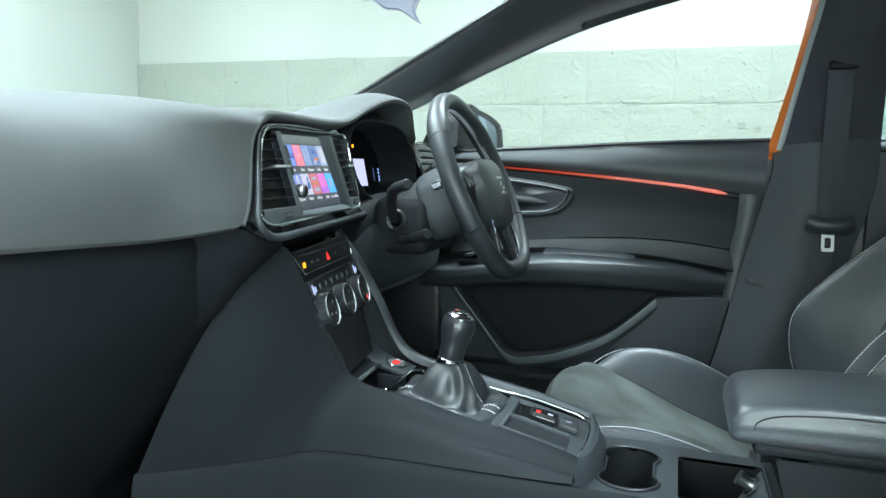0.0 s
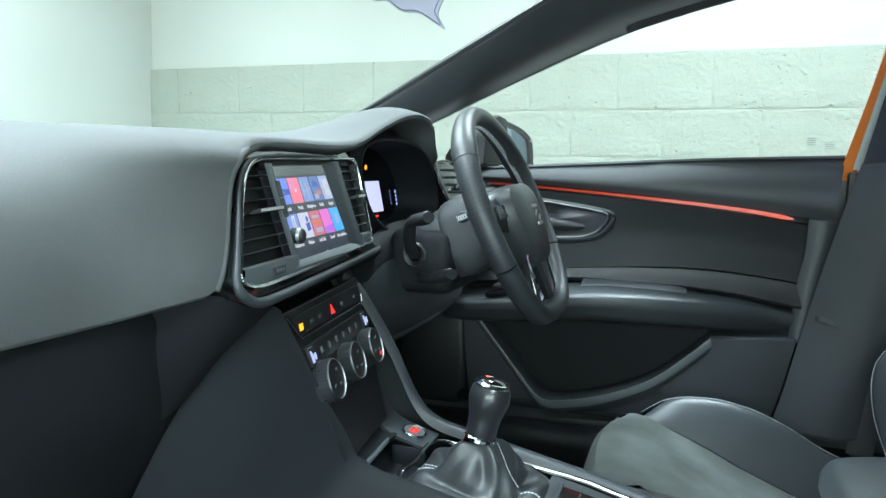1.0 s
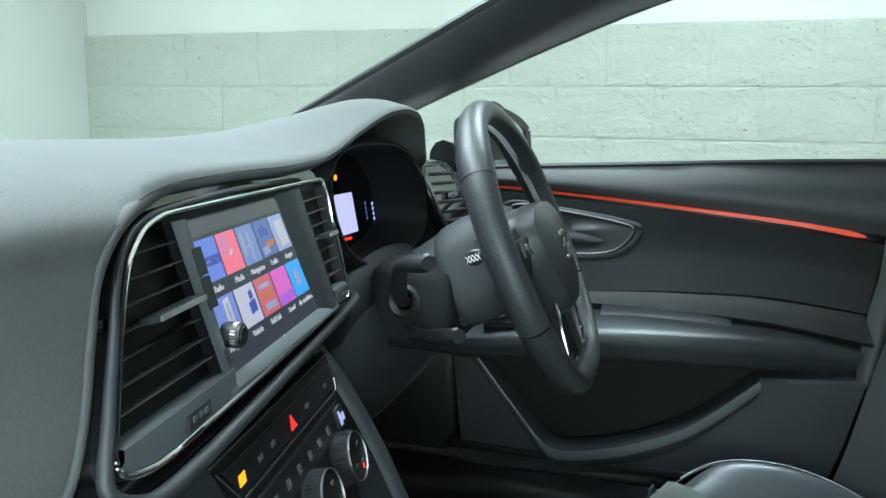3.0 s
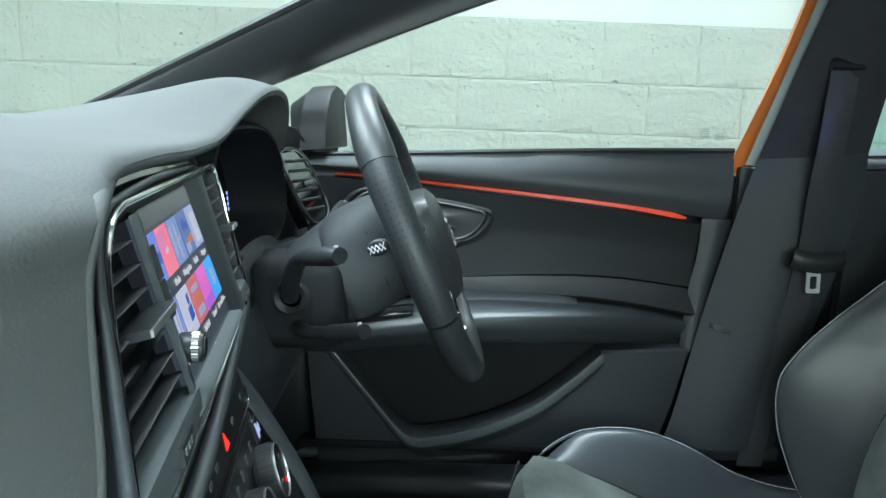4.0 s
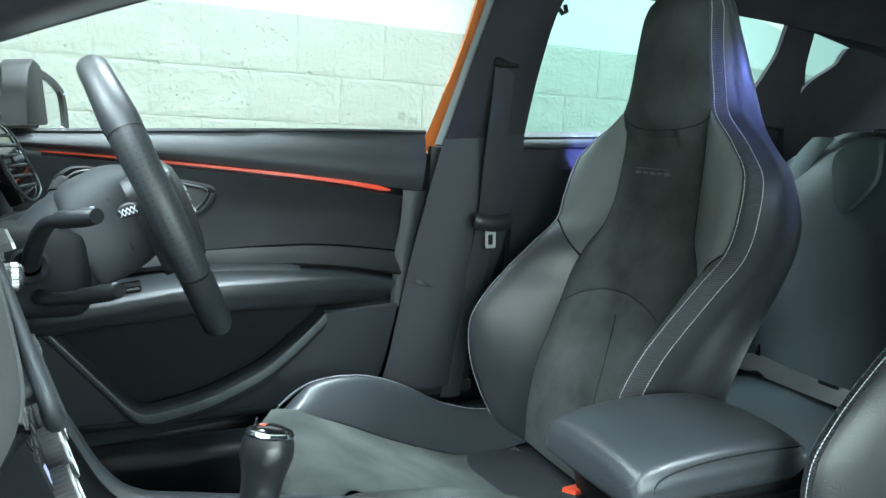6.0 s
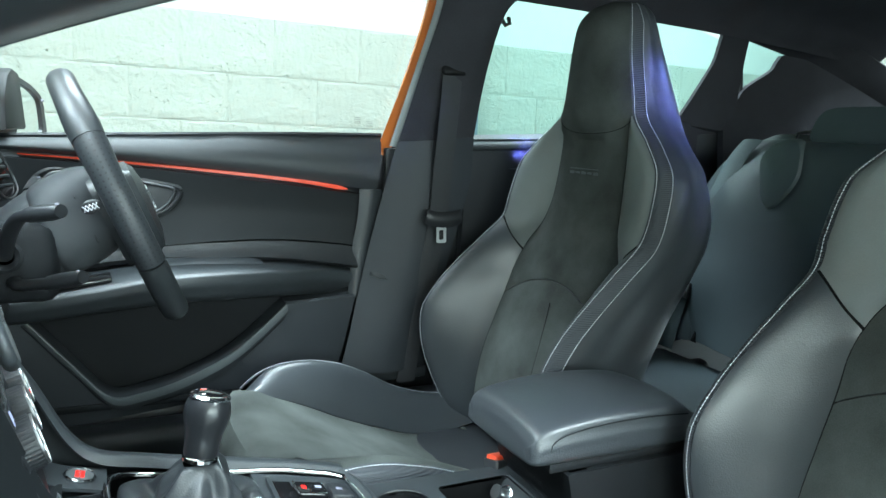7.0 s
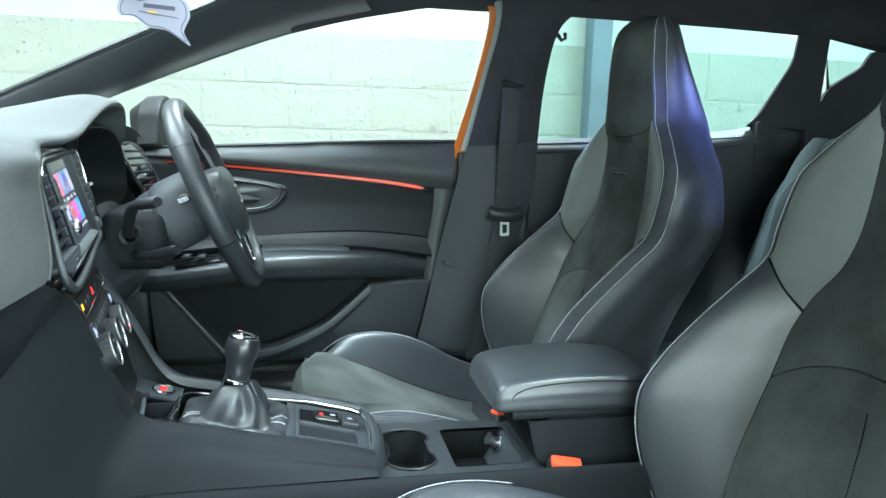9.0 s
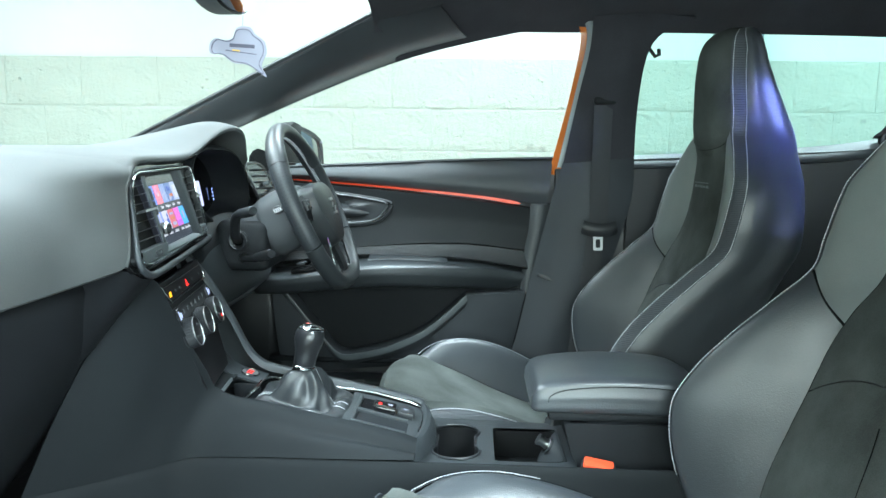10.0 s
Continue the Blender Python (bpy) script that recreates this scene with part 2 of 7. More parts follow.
def lathe(profile, n=32, m=None, into=None):
    """A turned body from (radius, height) pairs, round the local z axis."""
    bm = grid([[(max(r, 1e-4) * math.cos(k * math.tau / n), max(r, 1e-4) * math.sin(k * math.tau / n), h) for k in range(n)] for r, h in profile], True, False, True)
    if m is not None:
        bm.transform(m)
    return join(bm, into)


def axes(origin, right, up):
    """A pose whose x goes right, y goes up, and z comes out of the face."""
    r = Vector(right).normalized()
    n = r.cross(Vector(up)).normalized()
    u = n.cross(r)
    return Matrix(((r.x, u.x, n.x, origin[0]), (r.y, u.y, n.y, origin[1]), (r.z, u.z, n.z, origin[2]), (0, 0, 0, 1)))


def ring_plate(outer, inner, depth, m=None, into=None):
    """A flat frame between two outlines with the same number of points."""
    n = len(outer)
    rows = [[(*outer[k], 0) for k in range(n)], [(*outer[k], depth) for k in range(n)], [(*inner[k], depth) for k in range(n)], [(*inner[k], 0) for k in range(n)]]
    bm = grid(rows, True, True)
    if m is not None:
        bm.transform(m)
    return join(bm, into)


def round_rect(w, h, r, n=5, cx=0.0, cy=0.0):
    out = []
    for k, (sx, sy) in enumerate(((1, 1), (-1, 1), (-1, -1), (1, -1))):
        for i in range(n):
            a = math.pi / 2 * (k + i / (n - 1))
            out.append((cx + sx * (w / 2 - r) + r * math.cos(a), cy + sy * (h / 2 - r) + r * math.sin(a)))
    return out


def stitches(path, parent, pitch=0.0054, length=0.0040, r=0.0007, name="stitching"):
    """A dashed row of thread along a path, as one part."""
    p = [Vector(q) for q in path]
    run = [0.0]
    for a, b in zip(p, p[1:]):
        run.append(run[-1] + (b - a).length)
    bm, j = bmesh.new(), 0

    def at(d, k):
        while k < len(run) - 2 and run[k + 1] < d:
            k += 1
        return p[k].lerp(p[k + 1], min(1.0, (d - run[k]) / max(1e-9, run[k + 1] - run[k]))), k
    d = 0.0
    while d + length < run[-1]:
        q, j = at(d, j)
        tube([q, at(d + length, j)[0]], r, 4, into=bm)
        d += pitch
    return part(name, bm, THREAD, parent, "pale grey thread")


def letters(text, size, m, mat, parent, name="lettering"):
    cu = bpy.data.curves.new("text", "FONT")
    cu.body, cu.size, cu.align_x, cu.align_y, cu.extrude = text, size, "CENTER", "CENTER", 0.0002
    tmp = new("text", cu)
    bpy.context.view_layer.update()
    me = bpy.data.meshes.new_from_object(tmp.evaluated_get(bpy.context.evaluated_depsgraph_get()))
    bpy.data.objects.remove(tmp)
    me.materials.clear()
    me.materials.append(mat)
    me.transform(m)
    ob = new(name, me)
    ob.parent = parent
    return ob

# ---- the garage ----
WALL_Y, CORNER_X, LEDGE = 2.742, -3.23, 1.481
# far and front walls: white darkened in colour to offset the nearby lamps
WALL = relief(material("white_wall_paint", (0.28, 0.315, 0.275), 0.6, vary=0.06, scale=2.5, grain=60, bump=0.25), "noise", 8, 0.2, 0.01)
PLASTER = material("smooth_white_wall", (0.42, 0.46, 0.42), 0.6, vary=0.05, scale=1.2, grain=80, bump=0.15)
# brighter white for ceiling and unseen walls, to bounce fill into the cabin
CEILING = material("bright_bounce_white", (0.78, 0.80, 0.79), 0.7, vary=0.04, scale=1.2, grain=80, bump=0.15)
CONCRETE = relief(material("painted_floor", (0.32, 0.335, 0.335), 0.5, vary=0.2, scale=2, grain=40, bump=0.2), "noise", 20, 0.2, 0.003)
BLOCK = relief(relief(material("painted_block", (0.275, 0.308, 0.264), 0.62, vary=0.07, scale=3.0, grain=110, bump=0.9), "noise", 9, 0.45, 0.02), "noise", 45, 0.55, 0.008)
GREY_STEEL = material("grey_steel_paint", (0.13, 0.17, 0.20), 0.5, vary=0.1)


def pit_nodes(m, scale, edge, depth, strength, patch):
    """Scattered pits in the thick paint, gathered in patches."""
    n, l = m.node_tree.nodes, m.node_tree.links
    co, v, r, bp = n.new("ShaderNodeTexCoord"), n.new("ShaderNodeTexVoronoi"), n.new("ShaderNodeMapRange"), n.new("ShaderNodeBump")
    warp, add, where, cut, mix = n.new("ShaderNodeTexNoise"), n.new("ShaderNodeVectorMath"), n.new("ShaderNodeTexNoise"), n.new("ShaderNodeMapRange"), n.new("ShaderNodeMath")
    warp.inputs["Scale"].default_value, where.inputs["Scale"].default_value = 55, patch
    add.operation, mix.operation = "MULTIPLY_ADD", "MAXIMUM"
    add.inputs[1].default_value = (0.022, 0.022, 0.012)
    geo = n.new("ShaderNodeNewGeometry")
    l.new(geo.outputs["Position"], warp.inputs["Vector"]), l.new(geo.outputs["Position"], where.inputs["Vector"])
    l.new(warp.outputs["Color"], add.inputs[0]), l.new(geo.outputs["Position"], add.inputs[2])
    l.new(add.outputs[0], v.inputs["Vector"])
    v.inputs["Scale"].default_value = scale
    r.inputs["From Min"].default_value, r.inputs["From Max"].default_value = edge * 0.55, edge
    cut.inputs["From Min"].default_value, cut.inputs["From Max"].default_value = 0.62, 0.46
    l.new(v.outputs["Distance"], r.inputs["Value"]), l.new(where.outputs["Fac"], cut.inputs["Value"])
    l.new(r.outputs[0], mix.inputs[0]), l.new(cut.outputs[0], mix.inputs[1])
    bp.inputs["Strength"].default_value, bp.inputs["Distance"].default_value = strength, depth
    l.new(mix.outputs[0], bp.inputs["Height"])
    b = n["Principled BSDF"]
    l.new(b.inputs["Normal"].links[0].from_socket, bp.inputs["Normal"])
    l.new(bp.outputs[0], b.inputs["Normal"])


pit_nodes(BLOCK, 38, 0.21, 0.008, 0.8, 5)
pit_nodes(BLOCK, 15, 0.12, 0.010, 0.8, 3)


def structure(name, bm, mat, label, category):
    return tagged(part(name, bm, mat, smooth=False), label, category, kind="structure")


structure("floor", box_at((-3.5, -4.2, -0.2), (6.2, 3.0, 0), 0), CONCRETE, "grey painted concrete garage floor", "floor")
structure("ceiling", box_at((-3.5, -4.2, 3.0), (6.2, 3.0, 3.2), 0), CEILING, "plain white garage ceiling above the car", "ceiling")
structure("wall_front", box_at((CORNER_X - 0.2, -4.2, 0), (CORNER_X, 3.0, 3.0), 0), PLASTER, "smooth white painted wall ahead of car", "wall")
structure("wall_rear", box_at((6.0, -4.2, 0), (6.2, 3.0, 3.0), 0), CEILING, "smooth white painted wall behind car", "wall")
structure("wall_near", box_at((CORNER_X, -4.2, 0), (6.0, -4.0, 3.0), 0), CEILING, "smooth white wall on passenger side", "wall")
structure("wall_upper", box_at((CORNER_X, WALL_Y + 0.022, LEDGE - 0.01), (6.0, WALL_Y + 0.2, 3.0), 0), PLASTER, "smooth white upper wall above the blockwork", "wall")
block_wall = structure("wall_block", box_at((CORNER_X, WALL_Y - 0.0005, 0), (6.0, WALL_Y + 0.2, LEDGE - 0.01), 0), WALL, "white painted concrete blockwork lower wall", "wall")
post = thing("steel_post", "grey painted steel post against the block wall", "post")
part("column", box_at((1.335, WALL_Y - 0.12, 0.012), (1.445, WALL_Y - 0.005, 3.0), 0.006), GREY_STEEL, post)
part("base_plate", box_at((1.29, WALL_Y - 0.17, 0), (1.49, WALL_Y - 0.004, 0.012), 0.002), GREY_STEEL, post)
for px, py, watts in LAMPS:
    lamp = thing("ceiling_light", "white LED panel light on the ceiling", "ceiling light", "LED panels on the ceiling")
    part("housing", box(1.46, 0.66, 0.05, 0.004, 1, pose(px, py, 2.975)), SATIN, lamp)

# ---- car shell ----
car = thing("car_body", "orange hatchback body with black cabin lining", "car")


def mirror_y(pts):
    return [(x, -y, z) for x, y, z in pts]


EDGE = [(-0.70, 0.815, 1.04), (-0.443, 0.745, 1.14), (-0.226, 0.695, 1.216), (-0.037, 0.665, 1.262), (0.13, 0.648, 1.294), (0.226, 0.638, 1.306)]
SCREEN_EDGE = [(-1.02, 0.853, 0.995), (-0.808, 0.769, 1.081), (-0.54, 0.66, 1.19), (-0.266, 0.55, 1.299)]


def pillar(side, parent):
    """The front roof pillar's padded trim, with the black edge of the windscreen."""
    low = spline([(-0.93, 0.86, 0.955), *EDGE[:4]], 9)
    high = spline([*SCREEN_EDGE, (-0.13, 0.52, 1.335)], 9)
    rows = []
    for a, b in zip(low, high):
        mid = a.lerp(b, 0.5)
        rows.append([a + Vector((0, 0.02, -0.004)), a, a.lerp(mid, 0.5) + Vector((0.004, -0.022, -0.008)), mid + Vector((0, -0.028, -0.002)), b.lerp(mid, 0.4) + Vector((0, -0.02, 0.004)), b, b + Vector((0, 0.02, 0.012))])
    if side < 0:
        rows = [mirror_y(r) for r in rows]
    part("pillar_trim", skin(rows, 22, 40, thick=0.004), HARD, parent, "grey textured pillar trim")
    edge = [(q.x, side * q.y, q.z + 0.004) for q in spline(SCREEN_EDGE, 24)]
    part("windscreen_edge", tube(edge, 0.007, 6), DARK, parent, "black windscreen edge")


pillar(1, car), pillar(-1, car)

# roof lining, in cross sections from the windscreen to the tail
ROOF = ((-0.27, 0.56, 1.300, 1.355), (-0.13, 0.60, 1.315, 1.40), (0.1, 0.625, 1.315, 1.425), (0.5, 0.625, 1.315, 1.425), (1.0, 0.61, 1.305, 1.41), (1.45, 0.58, 1.275, 1.37), (1.6, 0.56, 1.25, 1.34))
sections = []
for x, w, z, top in ROOF:
    half = [(x, w + 0.03, z - 0.025), (x, w, z + 0.005), (x, w * 0.85, z + 0.6 * (top - z)), (x, w * 0.5, top - 0.01)]
    sections.append(half + [(x - (0.05 if x < 0 else 0), 0, top)] + list(reversed(mirror_y(half))))
part("roof_lining", skin(sections, 41, 30, thick=0.02), HEADLINER, car, "black cloth roof lining")
roof_out = [[(x, y * 1.06, z + 0.035) for x, y, z in s] for s in sections]
part("roof_panel", skin(roof_out, 31, 20, thick=0.003), PAINT, car, "orange painted roof")


def side_band(name, low, high, mat, label="", thick=0.02, n=24, bulge=0.0, sides=(1,)):
    """A strip of trim between a lower and an upper curve on the body's side."""
    for s in sides:
        a, b = spline(low, n), spline(high, n)
        rows = [[(p.x, s * p.y, p.z), *[((p.lerp(q, f)).x, s * ((p.lerp(q, f)).y - bulge * math.sin(math.pi * f)), (p.lerp(q, f)).z) for f in (0.25, 0.5, 0.75)], (q.x, s * q.y, q.z)] for p, q in zip(a, b)]
        part(name, skin(rows, 13, n, thick=thick), mat, car, label)


# lining over the side windows
side_band("window_header", [(-0.226, 0.694, 1.217), (-0.09, 0.672, 1.252), *EDGE[3:], (0.30, 0.633, 1.312), (0.43, 0.632, 1.316), (0.82, 0.637, 1.311), (1.06, 0.65, 1.295), (1.135, 0.652, 1.281), (1.40, 0.655, 1.24)],
          [(-0.226, 0.688, 1.221), (-0.10, 0.61, 1.312), (-0.037, 0.61, 1.32), (0.13, 0.61, 1.325), (0.30, 0.61, 1.33), (0.82, 0.60, 1.33), (1.06, 0.60, 1.325), (1.40, 0.58, 1.29), (1.5, 0.56, 1.26)], HEADLINER, "black cloth lining over windows", 0.012, sides=(1, -1))

part("glass_edge", tube([(x, y + 0.014, z - 0.002) for x, y, z in spline(EDGE, 30)], 0.0035, 6), SATIN, car, "pale grey window edge")

# centre pillar: seal, orange frame and padded trim

side_band("door_frame_edge", [(0.222, 0.644, 1.297), (0.239, 0.644, 1.262), (0.223, 0.692, 1.13), (0.195, 0.777, 0.955), (0.190, 0.785, 0.925)], [(0.250, 0.645, 1.30), (0.262, 0.645, 1.255), (0.244, 0.69, 1.13), (0.215, 0.768, 0.945), (0.216, 0.775, 0.920)], PAINT, "orange painted door frame", 0.01)
side_band("door_seal", [(0.252, 0.632, 1.30), (0.258, 0.630, 1.25), (0.238, 0.676, 1.12), (0.210, 0.745, 0.945)], [(0.264, 0.628, 1.30), (0.270, 0.624, 1.25), (0.250, 0.670, 1.12), (0.220, 0.738, 0.945)], SEAL, "light grey rubber door seal", 0.008, bulge=0.004)
side_band("upper_pillar_trim", [(0.268, 0.622, 1.31), (0.266, 0.626, 1.235), (0.247, 0.668, 1.12), (0.221, 0.732, 0.957)], [(0.50, 0.60, 1.312), (0.425, 0.602, 1.278), (0.388, 0.612, 1.22), (0.382, 0.66, 1.10), (0.392, 0.715, 0.977)], HEADLINER, "black upper centre pillar trim", 0.015, 24, 0.022, (1,))
side_band("pillar_trim", [(0.221, 0.732, 0.955), (0.195, 0.735, 0.86), (0.150, 0.735, 0.67), (0.112, 0.725, 0.50), (0.092, 0.722, 0.43)],
          [(0.392, 0.715, 0.975), (0.39, 0.72, 0.86), (0.34, 0.72, 0.67), (0.30, 0.72, 0.50), (0.29, 0.72, 0.43)], LOWER, "dark textured centre pillar trim", 0.015, 30, 0.022, (1,))
part("pillar_ledge", skin([[(0.15, 0.735, 0.662), (0.165, 0.712, 0.660), (0.20, 0.706, 0.650), (0.235, 0.712, 0.642)], [(0.15, 0.735, 0.652), (0.165, 0.708, 0.650), (0.20, 0.702, 0.641), (0.235, 0.71, 0.636)]], 12, 4, thick=0.004), HARD, car)
part("pillar_foot", box_at((0.085, 0.695, 0.405), (0.30, 0.74, 0.432), 0.006), HARD, car)
side_band("near_pillar_trim", [(0.50, 0.61, 1.31), (0.50, 0.66, 1.12), (0.50, 0.725, 0.955), (0.49, 0.735, 0.74), (0.48, 0.735, 0.60), (0.46, 0.74, 0.35)], [(0.56, 0.61, 1.31), (0.56, 0.66, 1.12), (0.56, 0.725, 0.96), (0.55, 0.735, 0.67), (0.54, 0.74, 0.35)], SATIN, "grey centre pillar trim beside open door", 0.03, 20, 0.02, (-1,))

# rear door lining, corner pillar and quarter window frame
side_band("rear_door_panel", [(0.38, 0.74, 0.30), (0.9, 0.735, 0.32), (1.15, 0.72, 0.40), (1.30, 0.70, 0.5)], [(0.39, 0.735, 0.968), (0.9, 0.735, 0.994), (1.15, 0.72, 1.015), (1.30, 0.70, 1.02)], DARK, "black rear door lining", 0.02, sides=(1, -1))
side_band("rear_sill", [(0.385, 0.70, 0.945), (0.60, 0.70, 0.955), (0.9, 0.70, 0.97), (1.06, 0.705, 0.99)], [(0.392, 0.748, 0.978), (0.62, 0.75, 0.990), (0.9, 0.75, 1.01), (1.08, 0.75, 1.036)], HARD, "dark rear window sill trim", 0.012, 20, 0.012)
part("rear_door_handle", tube([(0.47, 0.722, 0.90), (0.56, 0.716, 0.905), (0.57, 0.716, 0.86), (0.52, 0.72, 0.82)], 0.004, 6), SATIN, car, "satin handle surround")
side_band("corner_pillar", [(1.02, 0.742, 1.03), (1.045, 0.737, 1.06), (1.085, 0.71, 1.15), (1.106, 0.695, 1.203), (1.100, 0.675, 1.245), (1.092, 0.655, 1.29)], [(1.16, 0.70, 1.02), (1.195, 0.70, 1.06), (1.19, 0.685, 1.13), (1.185, 0.675, 1.2), (1.175, 0.66, 1.245), (1.165, 0.645, 1.285)], HEADLINER, "black corner pillar lining", 0.02, 16, 0.006)
part("frame_edge", tube([(1.050, 0.728, 1.06), (1.090, 0.70, 1.15), (1.112, 0.686, 1.203)], 0.006, 6), RUBBER, car, "grey window seal")
part("painted_edge", tube([(1.115, 0.684, 1.205), (1.110, 0.668, 1.245), (1.102, 0.648, 1.290)], 0.007, 6), PAINT, car, "orange door frame corner")
side_band("tail_lining", [(1.16, 0.70, 0.55), (1.5, 0.68, 0.6), (2.0, 0.6, 0.7)], [(1.16, 0.70, 1.03), (1.20, 0.706, 1.088), (1.238, 0.704, 1.141), (1.307, 0.683, 1.193), (1.378, 0.662, 1.244), (1.75, 0.61, 1.13), (2.0, 0.58, 1.02)], HEADLINER, "black luggage side lining", 0.02, 24, 0.02, (1, -1))
side_band("tail_pillar", [(1.36, 0.672, 1.245), (1.42, 0.668, 1.232), (1.7, 0.62, 1.14), (1.98, 0.58, 1.03)], [(1.40, 0.60, 1.30), (1.5, 0.57, 1.28), (1.75, 0.53, 1.17), (2.0, 0.50, 1.05)], HEADLINER, "black tail pillar lining", 0.02, 16, 0.01, (1, -1))
part("quarter_frame", tube([(1.172, 0.652, 1.275), (1.376, 0.662, 1.24), (1.237, 0.703, 1.140)], 0.007, 6, True), DARK, car, "black quarter window seal")
part("tail_floor", box_at((1.2, -0.7, 0.55), (2.1, 0.7, 0.60), 0.01), CARPET, car)
part("tailgate_lining", box_at((1.98, -0.65, 0.5), (2.06, 0.65, 1.02), 0.02), DARK, car)

# cabin floor, sills and bulkhead
part("kick_panel", box_at((-1.06, 0.812, 0.22), (-0.66, 0.836, 0.76), 0.01, 2), CARPET, car, "black footwell side lining")
part("floor_carpet", box_at((-1.05, -0.70, 0.19), (1.3, 0.72, 0.235), 0.01), CARPET, car, "black cabin carpet")
part("door_sill", box_at((-0.95, 0.655, 0.2), (1.2, 0.75, 0.372), 0.03, 3), DARK, car, "black sill trim")
part("door_sill", box_at((-0.95, -0.78, 0.2), (1.2, -0.66, 0.36), 0.03, 3), DARK, car, "black sill trim")
part("bulkhead", box_at((-1.15, -0.80, 0.2), (-1.05, 0.80, 0.94), 0.02), CARPET, car)
half = lambda x, w, low, top: [(x, w - 0.02, low), (x, w, 0.5 * (low + top)), (x, w - 0.03, top - 0.09), (x, w - 0.16, top - 0.02), (x, 0.4 * w, top)]
sections = []
for x, w, low, top in ((-1.14, 0.86, 0.45, 0.965), (-1.5, 0.87, 0.62, 0.93), (-1.8, 0.84, 0.50, 0.85), (-2.0, 0.76, 0.35, 0.74), (-2.1, 0.66, 0.28, 0.58), (-2.13, 0.6, 0.24, 0.45)):
    row = half(x, w, low, top)
    sections.append(row + [(x - 0.03, 0, top + 0.01)] + list(reversed(mirror_y(row))))
part("bonnet", skin(sections, 41, 30, thick=0.004), PAINT, car, "orange painted bonnet")
part("outer_sill", box_at((-1.2, -0.86, 0.16), (2.0, -0.78, 0.33), 0.03, 3), PAINT, car)
part("far_sill", box_at((-1.2, 0.74, 0.16), (0.25, 0.86, 0.40), 0.03, 3), DARK, car)
part("end_liner", box_at((0.160, 0.7745, 0.2), (0.27, 0.7805, 0.958), 0), DARK, car)
part("far_side_body", box_at((0.196, 0.782, 0.2), (2.0, 0.86, 0.955), 0.03, 3), PAINT, car)
for wx in (-1.45, 1.35):
    for wy in (-0.79, 0.79):
        wheel = part("road_wheel", lathe([(0.12, -0.1), (0.24, -0.1), (0.31, -0.08), (0.315, 0), (0.31, 0.08), (0.24, 0.1), (0.12, 0.1)], 40, pose(wx, wy, 0.316, 90)), RUBBER, car, "black tyre")

part("corner_filler", box_at((1.03, 0.705, 0.90), (1.27, 0.745, 1.045), 0.01), HEADLINER, car)
part("side_liner", box_at((0.20, 0.752, 0.18), (1.3, 0.772, 0.94), 0.004), DARK, car)
# panes
def pane_sheet(name, a, b, mat, label, n=14, parent=None):
    p, q = spline(a, n), spline(b, n)
    ob = part(name, skin([[u, u.lerp(v, 0.5) + Vector((0, 0.006, 0)), v] for u, v in zip(p, q)], 9, n), mat, parent or car, label)
    ob.visible_shadow = False
    return ob


pane_sheet("windscreen", [(-1.02, 0.83, 0.985), (-1.1, 0.4, 0.98), (-1.12, 0, 0.98), (-1.1, -0.4, 0.98), (-1.02, -0.83, 0.985)], [(-0.27, 0.545, 1.305), (-0.30, 0.3, 1.35), (-0.32, 0, 1.358), (-0.30, -0.3, 1.35), (-0.27, -0.545, 1.305)], CLEAR, "clear windscreen glass")
pane_sheet("rear_side_window", [(0.38, 0.752, 0.965), (0.7, 0.757, 0.975), (1.09, 0.755, 1.03)], [(0.42, 0.652, 1.31), (0.8, 0.657, 1.31), (1.13, 0.68, 1.26)], TINTED, "tinted rear door glass")
pane_sheet("quarter_window", [(1.172, 0.658, 1.28), (1.2, 0.68, 1.22), (1.24, 0.71, 1.135)], [(1.172, 0.657, 1.281), (1.28, 0.66, 1.262), (1.38, 0.667, 1.24)], TINTED, "small tinted quarter window")
pane_sheet("tailgate_window", [(1.62, 0.52, 1.30), (1.64, 0, 1.34), (1.62, -0.52, 1.30)], [(2.0, 0.50, 1.03), (2.03, 0, 1.04), (2.0, -0.50, 1.03)], CLEAR, "tailgate glass")
for sx, sy, n in ((0.13, 0.972, 4), (1.0, 1.05, 3)):
    for k in range(n):
        part("glass_mark", box(0.016, 0.0008, 0.0011, 0, 1, pose(sx, 0.755, sy + 0.02 + 0.004 * k)), RUBBER, car, "pale etched glass mark")

# ---- driver's door ----
door = thing("driver_door", "closed black driver's door with red light strip", "car door")


def door_y(x, z):
    """How far out the door lining lies."""
    front = max(0.0, -x - 0.15)
    return 0.762 + 0.10 * front - 0.02 * max(0.0, (0.72 - z) / 0.3)


def on_door(pts, n, off=0.0):
    return [Vector((q.x, door_y(q.x, q.z) - off, q.z)) for q in spline([(x, 0, z) for x, z in pts], n)]


def door_band(name, low, high, mat, label="", offs=(0, 0.006, 0.006, 0), n=30, m=13, thick=0.012):
    a, b = spline([(x, 0, z) for x, z in low], n), spline([(x, 0, z) for x, z in high], n)
    rows = []
    for p, q in zip(a, b):
        k = len(offs) - 1
        rows.append([Vector(((p.lerp(q, i / k)).x, door_y((p.lerp(q, i / k)).x, (p.lerp(q, i / k)).z) - o, (p.lerp(q, i / k)).z)) for i, o in enumerate(offs)])
    return part(name, skin(rows, m, n, thick=thick), mat, door, label)


SILL = [(-0.60, 0.930), (-0.40, 0.940), (-0.19, 0.951), (0.0, 0.960), (0.194, 0.966)]
